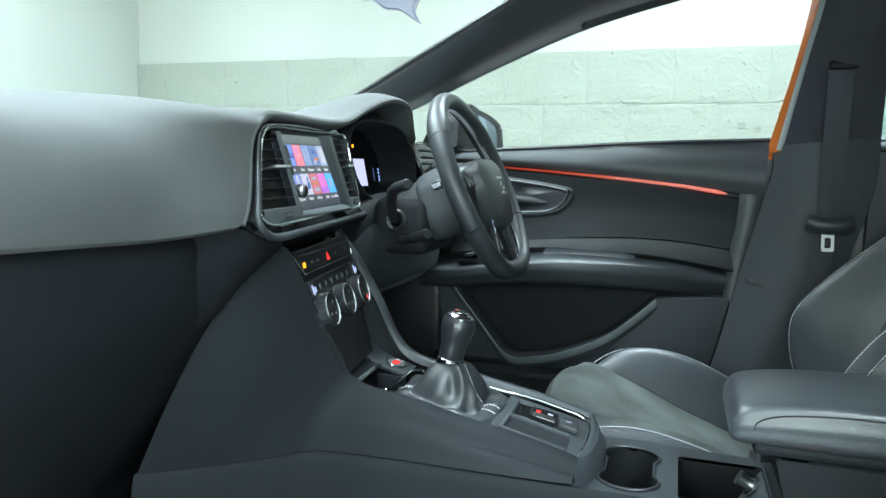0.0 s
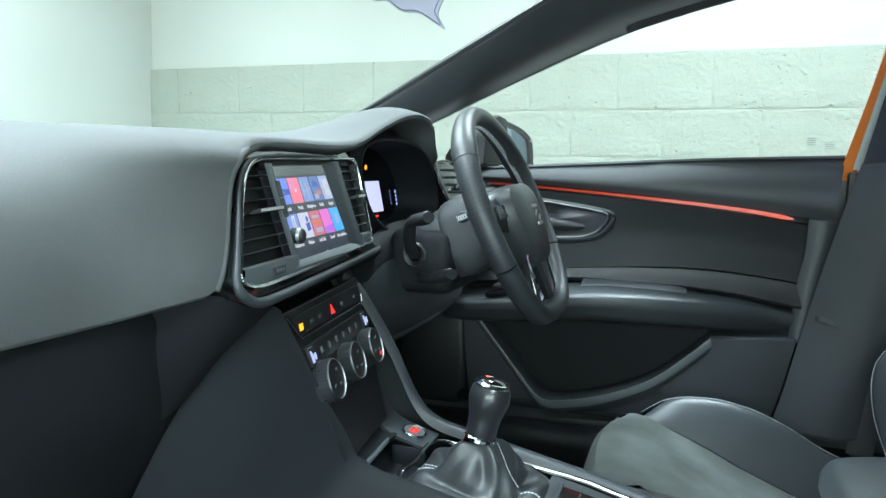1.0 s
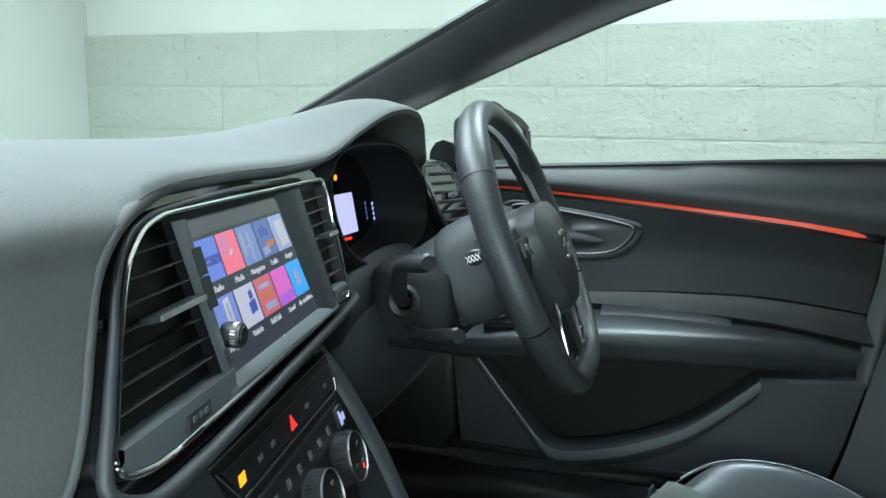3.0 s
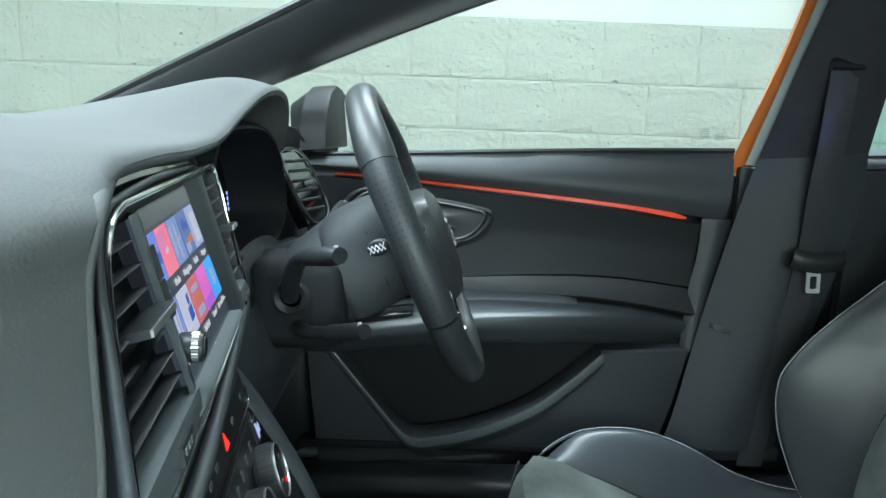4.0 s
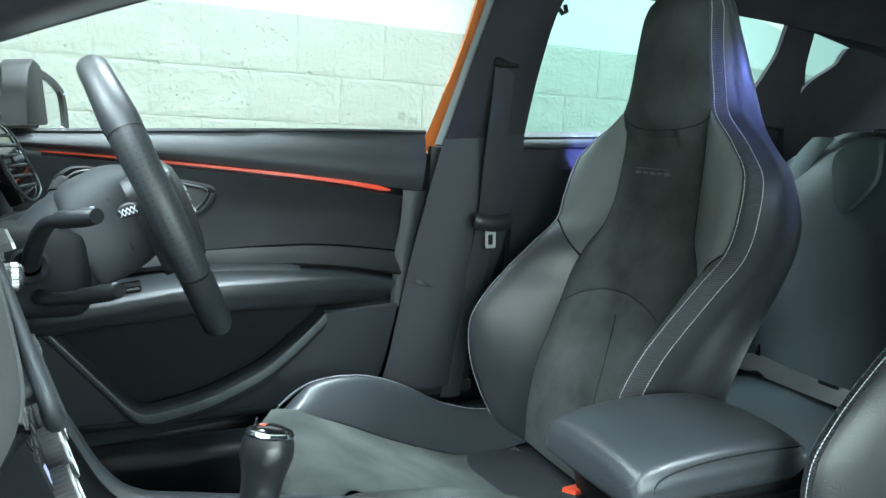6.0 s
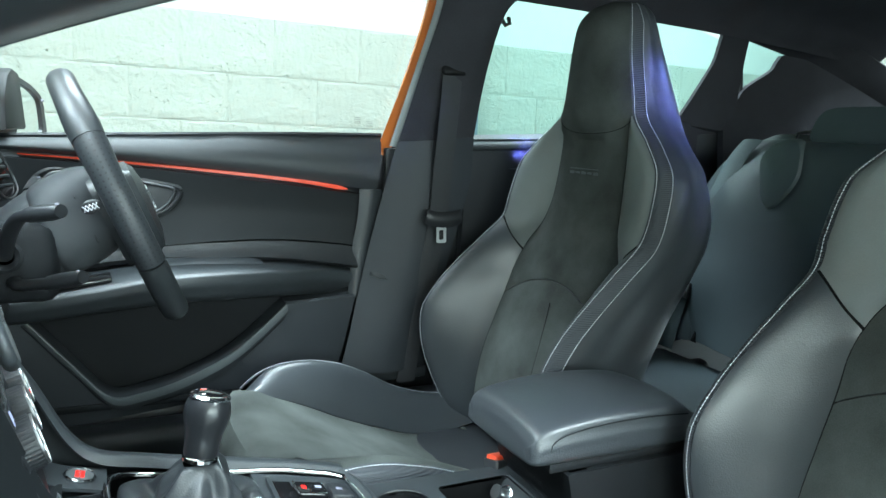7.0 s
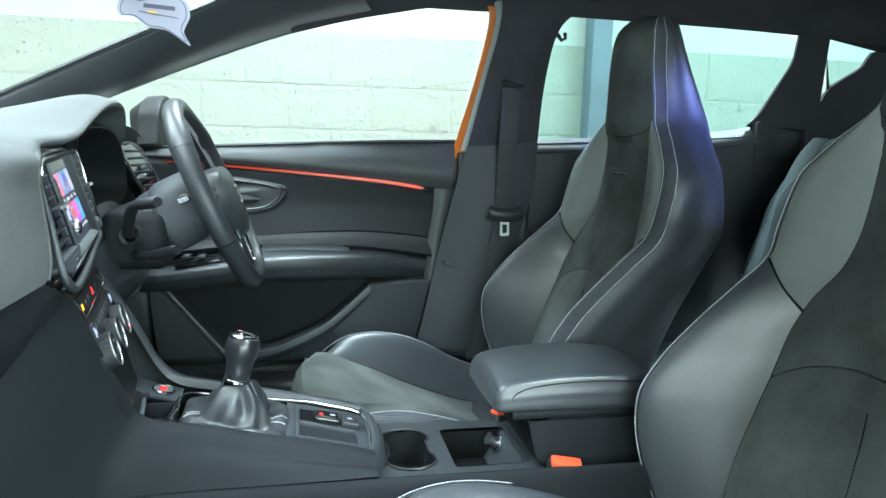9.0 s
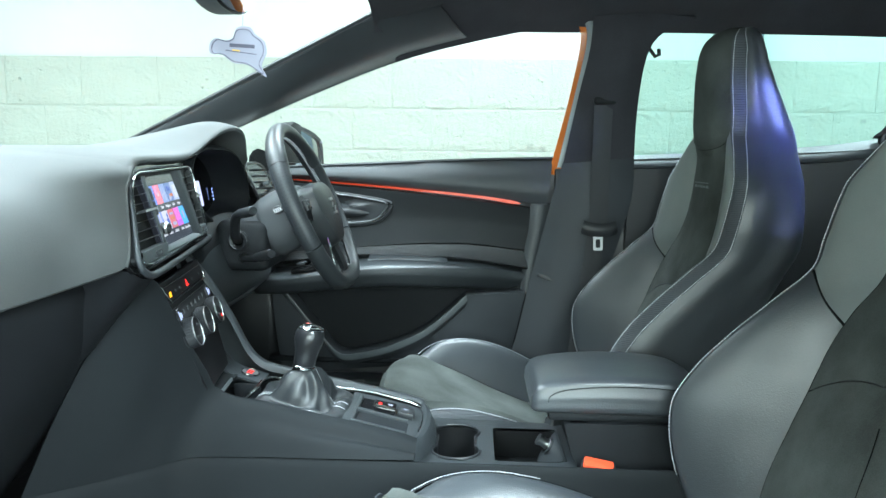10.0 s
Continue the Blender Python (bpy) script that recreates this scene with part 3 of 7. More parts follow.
LINE = [(-0.60, 0.905), (-0.40, 0.894), (-0.19, 0.878), (0.0, 0.859), (0.105, 0.845)]
STITCH = [(-0.55, 0.690), (-0.34, 0.711), (-0.175, 0.726), (-0.029, 0.728), (0.117, 0.714)]
ARM = [(-0.55, 0.665), (-0.34, 0.690), (-0.175, 0.695), (-0.029, 0.690), (0.130, 0.668)]

# core behind the lining, window sill and upper trim
part("door_core", box_at((-0.60, 0.792, 0.37), (0.19, 0.85, 0.92), 0.01), DARK, door)
door_band("upper_trim", [(x, z + 0.006) for x, z in LINE[:-1]] + [(0.178, 0.842)], SILL, UPPER, "dark soft-touch upper trim", (0.012, 0.020, 0.016, 0.004, -0.012), 30, 17)
door_band("insert_panel", [(x, z + 0.004) for x, z in STITCH[:-1]] + [(0.134, 0.715)], [(x, z - 0.006) for x, z in LINE[:-1]] + [(0.146, 0.836)], SOFT, "dark grey soft insert panel", (0.012, 0.002, -0.004, 0.0, 0.008), 30, 17)
door_band("rear_edge_trim", [(0.120, 0.60), (0.122, 0.66), (0.126, 0.72), (0.136, 0.78), (0.138, 0.846)], [(0.135, 0.60), (0.150, 0.66), (0.162, 0.72), (0.174, 0.78), (0.186, 0.846)], HARD, "", (0.012, 0.018, 0.012), 12, 7)
door_band("stitched_pad", ARM, STITCH, CARBON, "black carbon-look pad", (0.03, 0.022, 0.016, 0.012), 30, 9)
stitches(on_door([(x, z + 0.001) for x, z in STITCH[1:]], 60, 0.0145), door)

# glowing strip, thin at the front and thicker behind
pts = on_door([(-0.53, 0.901), (-0.40, 0.894), (-0.19, 0.879), (0.0, 0.8615), (0.108, 0.8455)], 40, 0.019)
bm = bmesh.new()
rows = []
for i, q in enumerate(pts):
    h = 0.0012 + 0.0042 * (i / 39) if i < 37 else 0.0055 * (40 - i) / 4
    rows.append([q + Vector((0, 0.012, h)), q + Vector((0, 0, h * 0.8)), q + Vector((0, 0, -h * 0.8)), q + Vector((0, 0.012, -h))])
part("light_strip", grid(rows, True, False, True, bm), STRIP, door, "glowing red light strip")

# inner handle: satin ring round a dark scoop with a lever
scoop = [(-0.47, 0.868), (-0.40, 0.8635), (-0.285, 0.848), (-0.255, 0.834), (-0.288, 0.795), (-0.37, 0.784), (-0.46, 0.790), (-0.50, 0.83)]
ring = [Vector((q.x, door_y(q.x, q.z) - 0.016, q.z)) for q in spline([(x, 0, z) for x, z in scoop], 48, True)]
part("handle_ring", tube(ring, 0.0030, 8, True), DARK_STEEL, door, "dark chrome handle ring")
outer = [q + Vector((0, 0.004, 0)) + 0.10 * (q - Vector((-0.37, q.y, 0.826))) for q in ring]
part("handle_surround", tube(outer, 0.006, 8, True), DARK, door)
part("handle_scoop", grid([[c + f * (q - c) + Vector((0, d, 0)) for q in ring for c in (Vector((-0.37, q.y, 0.826)),)] for f, d in ((1, 0.0), (0.93, 0.02 - 0.018), (0.7, 0.004), (0.3, 0.004), (0.02, 0.004))], True), DARK, door, "dark handle recess")
part("handle_lever", skin([[(x, 0.772, z + h), (x, 0.762 - d, z + 0.3 * h), (x, 0.762 - d, z - 0.5 * h), (x, 0.772, z - h)] for x, z, h, d in ((-0.485, 0.826, 0.016, 0.0), (-0.44, 0.823, 0.020, 0.004), (-0.38, 0.818, 0.019, 0.006), (-0.33, 0.814, 0.014, 0.004), (-0.305, 0.812, 0.007, 0.0))], 11, 18, thick=0.004), DARK, door, "dark pull lever")

# armrest: bright rounded top edge, front swelling out, dark pull recess
sec = []
for x, yo, top, bot in ((-0.60, 0.66, 0.640, 0.59), (-0.50, 0.625, 0.652, 0.60), (-0.30, 0.615, 0.682, 0.622), (-0.17, 0.632, 0.686, 0.622), (0.0, 0.69, 0.678, 0.612), (0.075, 0.72, 0.668, 0.606), (0.135, 0.735, 0.658, 0.604)):
    sec.append([(x, 0.775, top + 0.008), (x, yo + 0.035, top + 0.004), (x, yo + 0.006, top - 0.001), (x, yo, top - 0.010), (x, yo + 0.004, (top + bot) / 2), (x, yo + 0.03, bot + 0.004), (x, 0.775, bot - 0.006)])
part("armrest", skin(sec, 26, 36, thick=0.004), HARD, door, "dark grey padded armrest")
part("pull_recess", skin([[(x, 0.752, z + 0.004), (x, 0.715, z - 0.006), (x, 0.705, z - 0.016)] for x, z in ((-0.30, 0.70), (-0.20, 0.705), (-0.12, 0.705), (-0.085, 0.698))], 7, 14, thick=0.004), HARD, door, "dark grab recess")
switches = part("switch_panel", box(0.12, 0.05, 0.012, 0.004, 2, pose(-0.435, 0.665, 0.672, 0, -8, 0)), GLOSS, door, "black window switch panel")
for k in range(4):
    part("switch", box(0.02, 0.016, 0.008, 0.003, 2, pose(-0.47 + 0.035 * (k % 2), 0.652 + 0.024 * (k // 2), 0.684, 0, -8, 0)), DARK, switches)

# lower panel with the sweeping pocket rim
RIM_LINE = [(-0.575, 0.66), (-0.507, 0.576), (-0.438, 0.492), (-0.400, 0.446), (-0.372, 0.427), (-0.330, 0.430), (-0.250, 0.450), (-0.155, 0.494), (-0.090, 0.546), (-0.034, 0.600)]
BOTTOM = [(-0.62, 0.36), (-0.52, 0.364), (-0.30, 0.382), (-0.12, 0.405), (0.08, 0.43)]
rim = spline([(x, 0, z) for x, z in RIM_LINE], 46)
low = [Vector((p.x + 0.03, 0, BOTTOM[0][1] + 0.09 * (p.x + 0.62))) for p in rim]
rows = []
for p, q in zip(rim, low):
    y = 0.712
    rows.append([Vector((p.x, y + 0.05, p.z + 0.004)), Vector((p.x, y + 0.004, p.z + 0.002)), Vector((p.x, y - 0.002, p.z - 0.002)), Vector((p.lerp(q, 0.12).x, y - 0.001, p.z - 0.022)), Vector((p.lerp(q, 0.15).x, y + 0.005, p.z - 0.030)), p.lerp(q, 0.5) + Vector((0, y + 0.006, 0)), q + Vector((0, y + 0.012, 0))])
part("lower_panel", grid([[r[i] for i in range(7)] for r in rows]), LOWER, door, "dark hard lower door panel")
edge = [Vector((p.x, 0.7105, p.z - 0.010)) + Vector((0, -0.001, 0)) for p in rim]
part("pocket_rim", grid([[e + Vector((0, 0.012, 0.011)), e + Vector((0, -0.002, 0.009)), e + Vector((0.002, -0.003, 0.003)), e + Vector((0.004, -0.001, -0.007)), e + Vector((0.004, 0.012, -0.009))] for e in edge]), SATIN, door, "lighter grey pocket rim")
rear = [[Vector((-0.036, 0.712 + d, z)) for z, d in ((0.604, 0.04), (0.602, 0.004), (0.597, 0.0), (0.5, 0.005), (0.41, 0.012))], [Vector((0.07, 0.715 + d, z)) for z, d in ((0.610, 0.04), (0.608, 0.004), (0.603, 0.0), (0.5, 0.005), (0.42, 0.012))], [Vector((x, 0.722 + d, z)) for x, z, d in ((0.128, 0.612, 0.03), (0.127, 0.610, 0.004), (0.126, 0.605, 0.0), (0.105, 0.5, 0.005), (0.088, 0.43, 0.012))]]
part("lower_panel", grid(rear), LOWER, door, "dark hard lower door panel")
part("pocket_back", skin([[(-0.62, 0.792, 0.36), (-0.62, 0.80, 0.5), (-0.62, 0.79, 0.68)], [(-0.3, 0.782, 0.36), (-0.3, 0.79, 0.5), (-0.3, 0.78, 0.68)], [(0.0, 0.772, 0.38), (0.0, 0.778, 0.5), (0.0, 0.76, 0.66)], [(0.13, 0.765, 0.4), (0.13, 0.77, 0.5), (0.13, 0.75, 0.64)]], 12, 16, thick=0.01), GLOVE, door, "black pocket lining")
part("pocket_floor", box_at((-0.58, 0.715, 0.40), (-0.05, 0.79, 0.415), 0.004), GLOVE, door)
part("speaker_front", box_at((-0.74, 0.74, 0.36), (-0.56, 0.80, 0.66), 0.03, 3), DARK, door)
part("sill_strip", tube([(-0.60, 0.70, 0.352), (-0.40, 0.70, 0.362)], 0.004, 6), SATIN, car, "grey sill strip")

part("outer_skin", box_at((-1.0, 0.855, 0.36), (0.19, 0.885, 0.90), 0.012, 3), PAINT, door, "orange painted outer skin")

# glass of the front door, and the strip along its foot
pane_sheet("door_glass", [(-0.68, 0.815, 0.93), (-0.3, 0.795, 0.94), (0.2, 0.785, 0.96)], [(-0.66, 0.805, 1.06), (-0.226, 0.70, 1.225), (0.24, 0.648, 1.31)], CLEAR, "clear driver's window glass", parent=door)
part("glass_seal", tube([(x, door_y(x, z) + 0.012, z + 0.002) for x, z in SILL], 0.005, 6), DARK, door, "black rubber glass seal")
for k in range(4):
    part("glass_mark", box(0.018 - 0.003 * (k % 2), 0.0008, 0.0009, 0, 1, pose(0.165, 0.772, 0.986 + 0.0035 * k)), RUBBER, door, "pale etched glass mark")

# outside mirror
mirror = thing("door_mirror", "grey-framed door mirror outside the driver's window", "mirror")
M = axes((-0.533, 0.995, 0.985), (0.305, 0.952, 0.0), (-0.10, 0, 1))
OVAL = [(q.x, q.y) for q in spline([(-0.095, 0.058, 0), (-0.05, 0.072, 0), (0.03, 0.058, 0), (0.080, 0.038, 0), (0.096, 0.018, 0), (0.097, -0.03, 0), (0.086, -0.058, 0), (0.02, -0.066, 0), (-0.07, -0.064, 0), (-0.098, -0.03, 0)], 40, True)]
bm = grid([[(x * f, y * f, d) for x, y in OVAL] for f, d in ((0.96, 0.002), (1.0, -0.012), (0.97, -0.05), (0.75, -0.09), (0.3, -0.105))], True)
bm.faces.new(list(bm.verts)[-40:])
bm.transform(M)
part("mirror_shell", bm, PIT, mirror, "dark grey mirror shell")
part("mirror_frame", ring_plate([(x * 0.97, y * 0.97) for x, y in OVAL], [(x * 0.84 - 0.004, y * 0.80) for x, y in OVAL], 0.006, M), DARK, mirror)
part("mirror_glass", prism([(x * 0.85 - 0.004, y * 0.81) for x, y in OVAL], 0.001, M), MIRROR, mirror, "silvered mirror glass")
part("mirror_arm", prism([(0.045, -0.058), (0.05, 0.055), (0.0, 0.062), (-0.05, 0.045), (-0.10, 0.0), (-0.12, -0.058)], 0.05, axes((-0.585, 0.905, 0.998), (0.12, 0.99, 0), (-0.1, 0, 1)), 0.006), PIT, mirror, "gloss black mirror arm")
part("mirror_foot", tube([(-0.56, 0.90, 0.955), (-0.60, 0.845, 0.945), (-0.62, 0.81, 0.94)], [0.03, 0.032, 0.045], 12), PIT, mirror)
part("repeater_light", box(0.012, 0.006, 0.006, 0.002, 1, M @ pose(0.088, 0.022, 0.006)), CARD, mirror, "small white light")

# ---- dashboard ----
dash = thing("dashboard", "dark grey soft-touch dashboard with instrument hood", "dashboard")

# one soft sheet: the passenger side roll, turning round the screen into the hood over the instruments
PAD = ((-0.86, -0.425, 0.842, 0.935), (-0.70, -0.44, 0.836, 0.942), (-0.55, -0.463, 0.827, 0.949), (-0.42, -0.488, 0.818, 0.955), (-0.335, -0.502, 0.812, 0.958), (-0.22, -0.515, 0.806, 0.961))
HOOD_MID = ((-0.31, 0.977, 0.977), (-0.12, 0.981, 0.979), (0.0, 0.983, 0.979), (0.10, 0.984, 0.979), (0.175, 0.987, 0.980), (0.26, 0.998, 0.982), (0.36, 1.014, 0.985), (0.44, 1.010, 0.984), (0.48, 0.994, 0.978), (0.53, 0.974, 0.968), (0.57, 0.964, 0.960), (0.85, 0.95, 0.95))


def even(pts, n):
    """n points at even steps along a smooth curve through pts."""
    p = spline(pts, 160) if len(pts) < 20 else [Vector(q) for q in pts]
    run = [0.0]
    for q, r in zip(p, p[1:]):
        run.append(run[-1] + (r - q).length)
    out, j = [], 0
    for k in range(n):
        d = run[-1] * (k / (n - 1)) ** 1.5
        while j < len(run) - 2 and run[j + 1] < d:
            j += 1
        out.append(p[j].lerp(p[j + 1], min(1.0, (d - run[j]) / max(1e-9, run[j + 1] - run[j]))))
    return out


def roll(y, from_z=None):
    """The pad's skin at y from its foot, or from a height, up over the roll to the windscreen."""
    xe, ze, zt = smooth_table(PAD, y)
    h = zt - ze
    k = min(1.0, max(0.0, (y + 0.50) / 0.20))
    k = k * k * (3 - 2 * k)
    soft = [(xe + 0.014, ze + 0.004), (xe + 0.019, ze + 0.22 * h), (xe + 0.019, ze + 0.42 * h), (xe + 0.011, ze + 0.64 * h), (xe - 0.008, ze + 0.83 * h), (xe - 0.045, ze + 0.95 * h), (xe - 0.11, zt + 0.004), (-0.72, zt + 0.015), (-0.86, zt + 0.014), (-1.10, 0.966)]
    full = [(-0.464, 0.826), (-0.463, 0.842), (-0.468, 0.868), (-0.476, 0.898), (-0.484, 0.926), (-0.495, 0.952), (-0.56, 0.967), (-0.72, 0.977), (-0.86, 0.977), (-1.10, 0.966)]
    pts = [(p[0] + (q[0] - p[0]) * k, p[1] + (q[1] - p[1]) * k) for p, q in zip(soft, full)]
    run = spline([(x, y, z) for x, z in pts], 700)
    if from_z is not None:
        k = next(i for i, q in enumerate(run) if q.z >= from_z)
        run = [run[k - 1].lerp(run[k], (from_z - run[k - 1].z) / (run[k].z - run[k - 1].z))] + run[k:]
    return run


rows = []
for i in range(44):
    y = -0.86 + (0.86 - 0.318) * i / 43
    run = roll(y)
    q = run[0]
    rows.append([q + Vector((-0.06, 0, -0.004)), q + Vector((-0.02, 0, -0.006)), q + Vector((-0.006, 0, -0.004))] + even(run, 56))
CORNER = ((0, -0.312, 0.828), (1, -0.308, 0.837), (2, -0.299, 0.852), (3, -0.289, 0.872), (4, -0.277, 0.897), (5, -0.264, 0.920), (6, -0.247, 0.940), (7, -0.222, 0.953))
edge = []
for i in range(29):
    y, z = smooth_table(CORNER, i / 4)
    f = 1 - i / 28
    run = roll(y, z)
    q = run[0]
    edge.append(q + Vector((-0.0035, 0.0035, -0.002)))
    rows.append([q + Vector((-0.070 + 0.025 * f, 0.012 * f, -0.020 * (1 - f))), q + Vector((-0.014, 0.008 * f, -0.012 * (1 - f))), q + Vector((-0.002 - 0.002 * f, 0.004 * f, -0.006 * (1 - f)))] + even(run, 56))
LIP = ((-0.218, -0.494, 0.956, 0.001), (-0.20, -0.500, 0.960, 0.0), (-0.16, -0.512, 0.964, 0.0), (-0.05, -0.530, 0.966, 0.0), (0.02, -0.538, 0.966, 0.0), (0.09, -0.546, 0.968, 0.0), (0.15, -0.548, 0.975, 0.0), (0.22, -0.546, 0.999, 0.005), (0.30, -0.544, 1.021, 0.006), (0.37, -0.543, 1.029, 0.004), (0.425, -0.544, 1.024, 0.003), (0.455, -0.547, 1.009, 0.002), (0.475, -0.552, 0.988, 0.002), (0.505, -0.560, 0.969, 0.0), (0.540, -0.570, 0.958, 0.0), (0.565, -0.585, 0.950, 0.0), (0.61, -0.60, 0.944, 0.0), (0.70, -0.60, 0.944, 0.0), (0.84, -0.64, 0.94, 0.0))
for i in range(140):
    y = -0.206 + (0.84 + 0.206) * (i / 139)
    xl, zl, rise = smooth_table(LIP, y)
    wide = smooth_table(HOOD_MID, y)
    if -0.19 < y < 0.14:
        edge.append(Vector((xl - 0.0045, y, zl - 0.0045)))
    rows.append([Vector((xl - 0.07, y, zl - 0.022)), Vector((xl - 0.014, y, zl - 0.014)), Vector((xl - 0.002, y, zl - 0.008))] + even([(xl, y, zl - 0.002), (xl - 0.010, y, zl + 0.004), (xl - 0.06, y, zl + 0.006 + rise), (-0.72, y, wide[0]), (-0.86, y, wide[1]), (-1.10, y, 0.968)], 56))
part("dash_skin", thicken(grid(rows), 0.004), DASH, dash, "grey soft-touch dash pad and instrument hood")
part("opening_roll", tube(spline(edge[1::5], 160), 0.0048, 10), DASH, dash, "soft rolled edge over the screen unit")
part("windscreen_foot", box_at((-1.14, -0.84, 0.93), (-1.04, 0.84, 0.97), 0.02, 3), DARK, dash)

# lower dash under the pad's crease, glovebox with painted shade, and knee panel
sec = []
for i in range(13):
    y = -0.86 + 0.66 * i / 12
    xe, ze, zt = smooth_table(PAD, y)
    xe += 0.014 - 0.03 * max(0.0, (y + 0.34) / 0.14)
    sec.append([(xe - 0.045, y, ze + 0.006), (xe - 0.024, y, ze - 0.004), (xe - 0.026, y, ze - 0.030), (xe - 0.038, y, ze - 0.085), (xe - 0.062, y, ze - 0.14), (xe - 0.11, y, ze - 0.22), (xe - 0.19, y, 0.48), (xe - 0.27, y, 0.36), (-1.05, y, 0.30)])
part("glovebox", skin(sec, 40, 30, thick=0.01), BOX_FRONT, dash, "hard glovebox panel with shade painted in")
part("glovebox_gap", tube([(smooth_table(PAD, y)[0] - 0.021, y, smooth_table(PAD, y)[1] - 0.082) for y in (-0.80, -0.70, -0.60, -0.48)], 0.0014, 6), SEAM, dash, "dark glovebox gap")
sec = []
for y, x0 in ((0.10, -0.57), (0.25, -0.55), (0.42, -0.55), (0.60, -0.56), (0.80, -0.62)):
    sec.append([(x0 - 0.02, y, 0.80), (x0 + 0.0, y, 0.76), (x0 + 0.015, y, 0.70), (x0 - 0.0, y, 0.655), (x0 - 0.09, y, 0.62), (x0 - 0.3, y, 0.60)])
part("knee_panel", skin(sec, 24, 20, thick=0.01), HARD, dash, "dark hard knee panel")
part("knee_edge", tube([(-0.548, 0.11, 0.655), (-0.535, 0.25, 0.655), (-0.535, 0.42, 0.655), (-0.55, 0.60, 0.66), (-0.60, 0.76, 0.67)], 0.006, 8), HARD, dash)
part("dash_core", box_at((-1.04, -0.80, 0.60), (-0.68, 0.80, 0.93), 0.03), DARK, dash)

# ---- screen unit, laid out on the slanted face of the dash ----
UNIT = [Vector(p) for p in ((-0.461, -0.277, 0.829), (-0.515, 0.115, 0.826), (-0.561, 0.142, 0.947), (-0.490, -0.228, 0.943))]
OUT = Vector((0.953, 0.156, 0.26)).normalized()
MID = sum(UNIT, Vector()) / 4
UNIT = [p - OUT * (p - MID).dot(OUT) for p in UNIT]


def face(s, t, d=0.0):
    """A place on the unit's face: s to the right, t up, d out of it."""
    return (1 - t) * ((1 - s) * UNIT[0] + s * UNIT[1]) + t * ((1 - s) * UNIT[3] + s * UNIT[2]) + d * OUT


def face_plate(name, outline, d0, d1, mat, parent, label=""):
    rows = [[face(s, t, d) for s, t in outline] for d in (d0, d1)]
    bm = grid(rows, True, False, True)
    return part(name, bm, mat, parent, label, smooth=False)


UNIT_BLACK = material("unit_black", (0.010, 0.010, 0.011), 0.32, vary=0.2, spec=0.35)
unit = part("screen_unit", grid([[face(s, t, d) for s, t in ((-0.055, 0.10), (-0.055, 0.0), (-0.02, -0.09), (0.062, -0.185), (0.16, -0.195), (1.187, -0.105), (1.12, 0.05), (1.06, 1.02), (0.98, 1.10), (0.2, 1.12), (0.04, 1.05), (-0.005, 0.93), (-0.04, 0.5))] for d in (-0.012, -0.06)], True, False, True), GLOSS, dash, "black screen surround", smooth=False)
RING = [(-0.008, 0.57), (-0.026, 0.16), (-0.028, 0.06), (-0.006, -0.012), (0.05, -0.058), (0.10, -0.068), (0.16, -0.066), (0.60, -0.030), (0.99, 0.004), (1.028, 0.020), (1.040, 0.09), (1.028, 0.60), (1.002, 0.92), (0.985, 0.972), (0.94, 0.996), (0.65, 1.006), (0.20, 1.020), (0.12, 1.014), (0.065, 0.975), (0.030, 0.895), (0.010, 0.80)]
HUB = (0.5, 0.48)
def ring_path(shrink, d):
    """The trim ring's loop, drawn in a little towards the middle."""
    return [face(q.x + (HUB[0] - q.x) * shrink, q.y + (HUB[1] - q.y) * shrink * 2.2, d) for q in spline([(s, t, 0) for s, t in RING], 120, True)]


part("chrome_ring", tube(ring_path(0.0, 0.001), 0.0014, 8, True), CHROME, unit, "chrome trim ring")
part("inner_ring", tube(ring_path(0.010, 0.0005), 0.0008, 6, True), CHROME, unit, "thin inner chrome line")
part("ring_bed", grid([ring_path(-0.006, -0.012), ring_path(-0.006, -0.001), ring_path(0.014, -0.001), ring_path(0.016, -0.010)]), DARK, unit)
# backs of the two vents, near-black to paint in the shade behind the slats
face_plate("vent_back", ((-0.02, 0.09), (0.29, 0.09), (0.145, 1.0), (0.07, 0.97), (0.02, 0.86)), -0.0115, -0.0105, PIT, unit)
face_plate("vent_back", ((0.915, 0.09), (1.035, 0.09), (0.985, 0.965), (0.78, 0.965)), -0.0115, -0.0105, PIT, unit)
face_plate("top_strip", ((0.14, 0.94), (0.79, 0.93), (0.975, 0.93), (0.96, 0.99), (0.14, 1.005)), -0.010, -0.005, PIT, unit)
# satin pillars beside the glass, with bevelled inner flanks
def glass_side(a, b, c, e, inner):
    """A raised strip from its foot (a, b) to its head (c, e), sloping down to the glass at inner."""
    foot, head = (a, b), (c, e)
    rows = []
    for f in [k / 8 for k in range(9)]:
        t = 0.0 + 0.965 * f
        lo, hi = foot[0] + (head[0] - foot[0]) * f, foot[1] + (head[1] - foot[1]) * f
        g = inner[0] + (inner[1] - inner[0]) * f
        run = [(lo, -0.010), (lo, 0.0005), (lo + 0.15 * (hi - lo), 0.002), (lo + 0.85 * (hi - lo), 0.002), (hi, 0.0008), (hi, -0.010)]
        run = run[1:-1] + [(g, -0.005)] if g > hi else [(g, -0.005)] + run[1:-1]
        rows.append([face(x, t, d) for x, d in run])
    return grid(rows)


part("side_pillar", glass_side(0.292, 0.322, 0.142, 0.192, (0.342, 0.207)), SATIN, unit, "dark satin pillar")
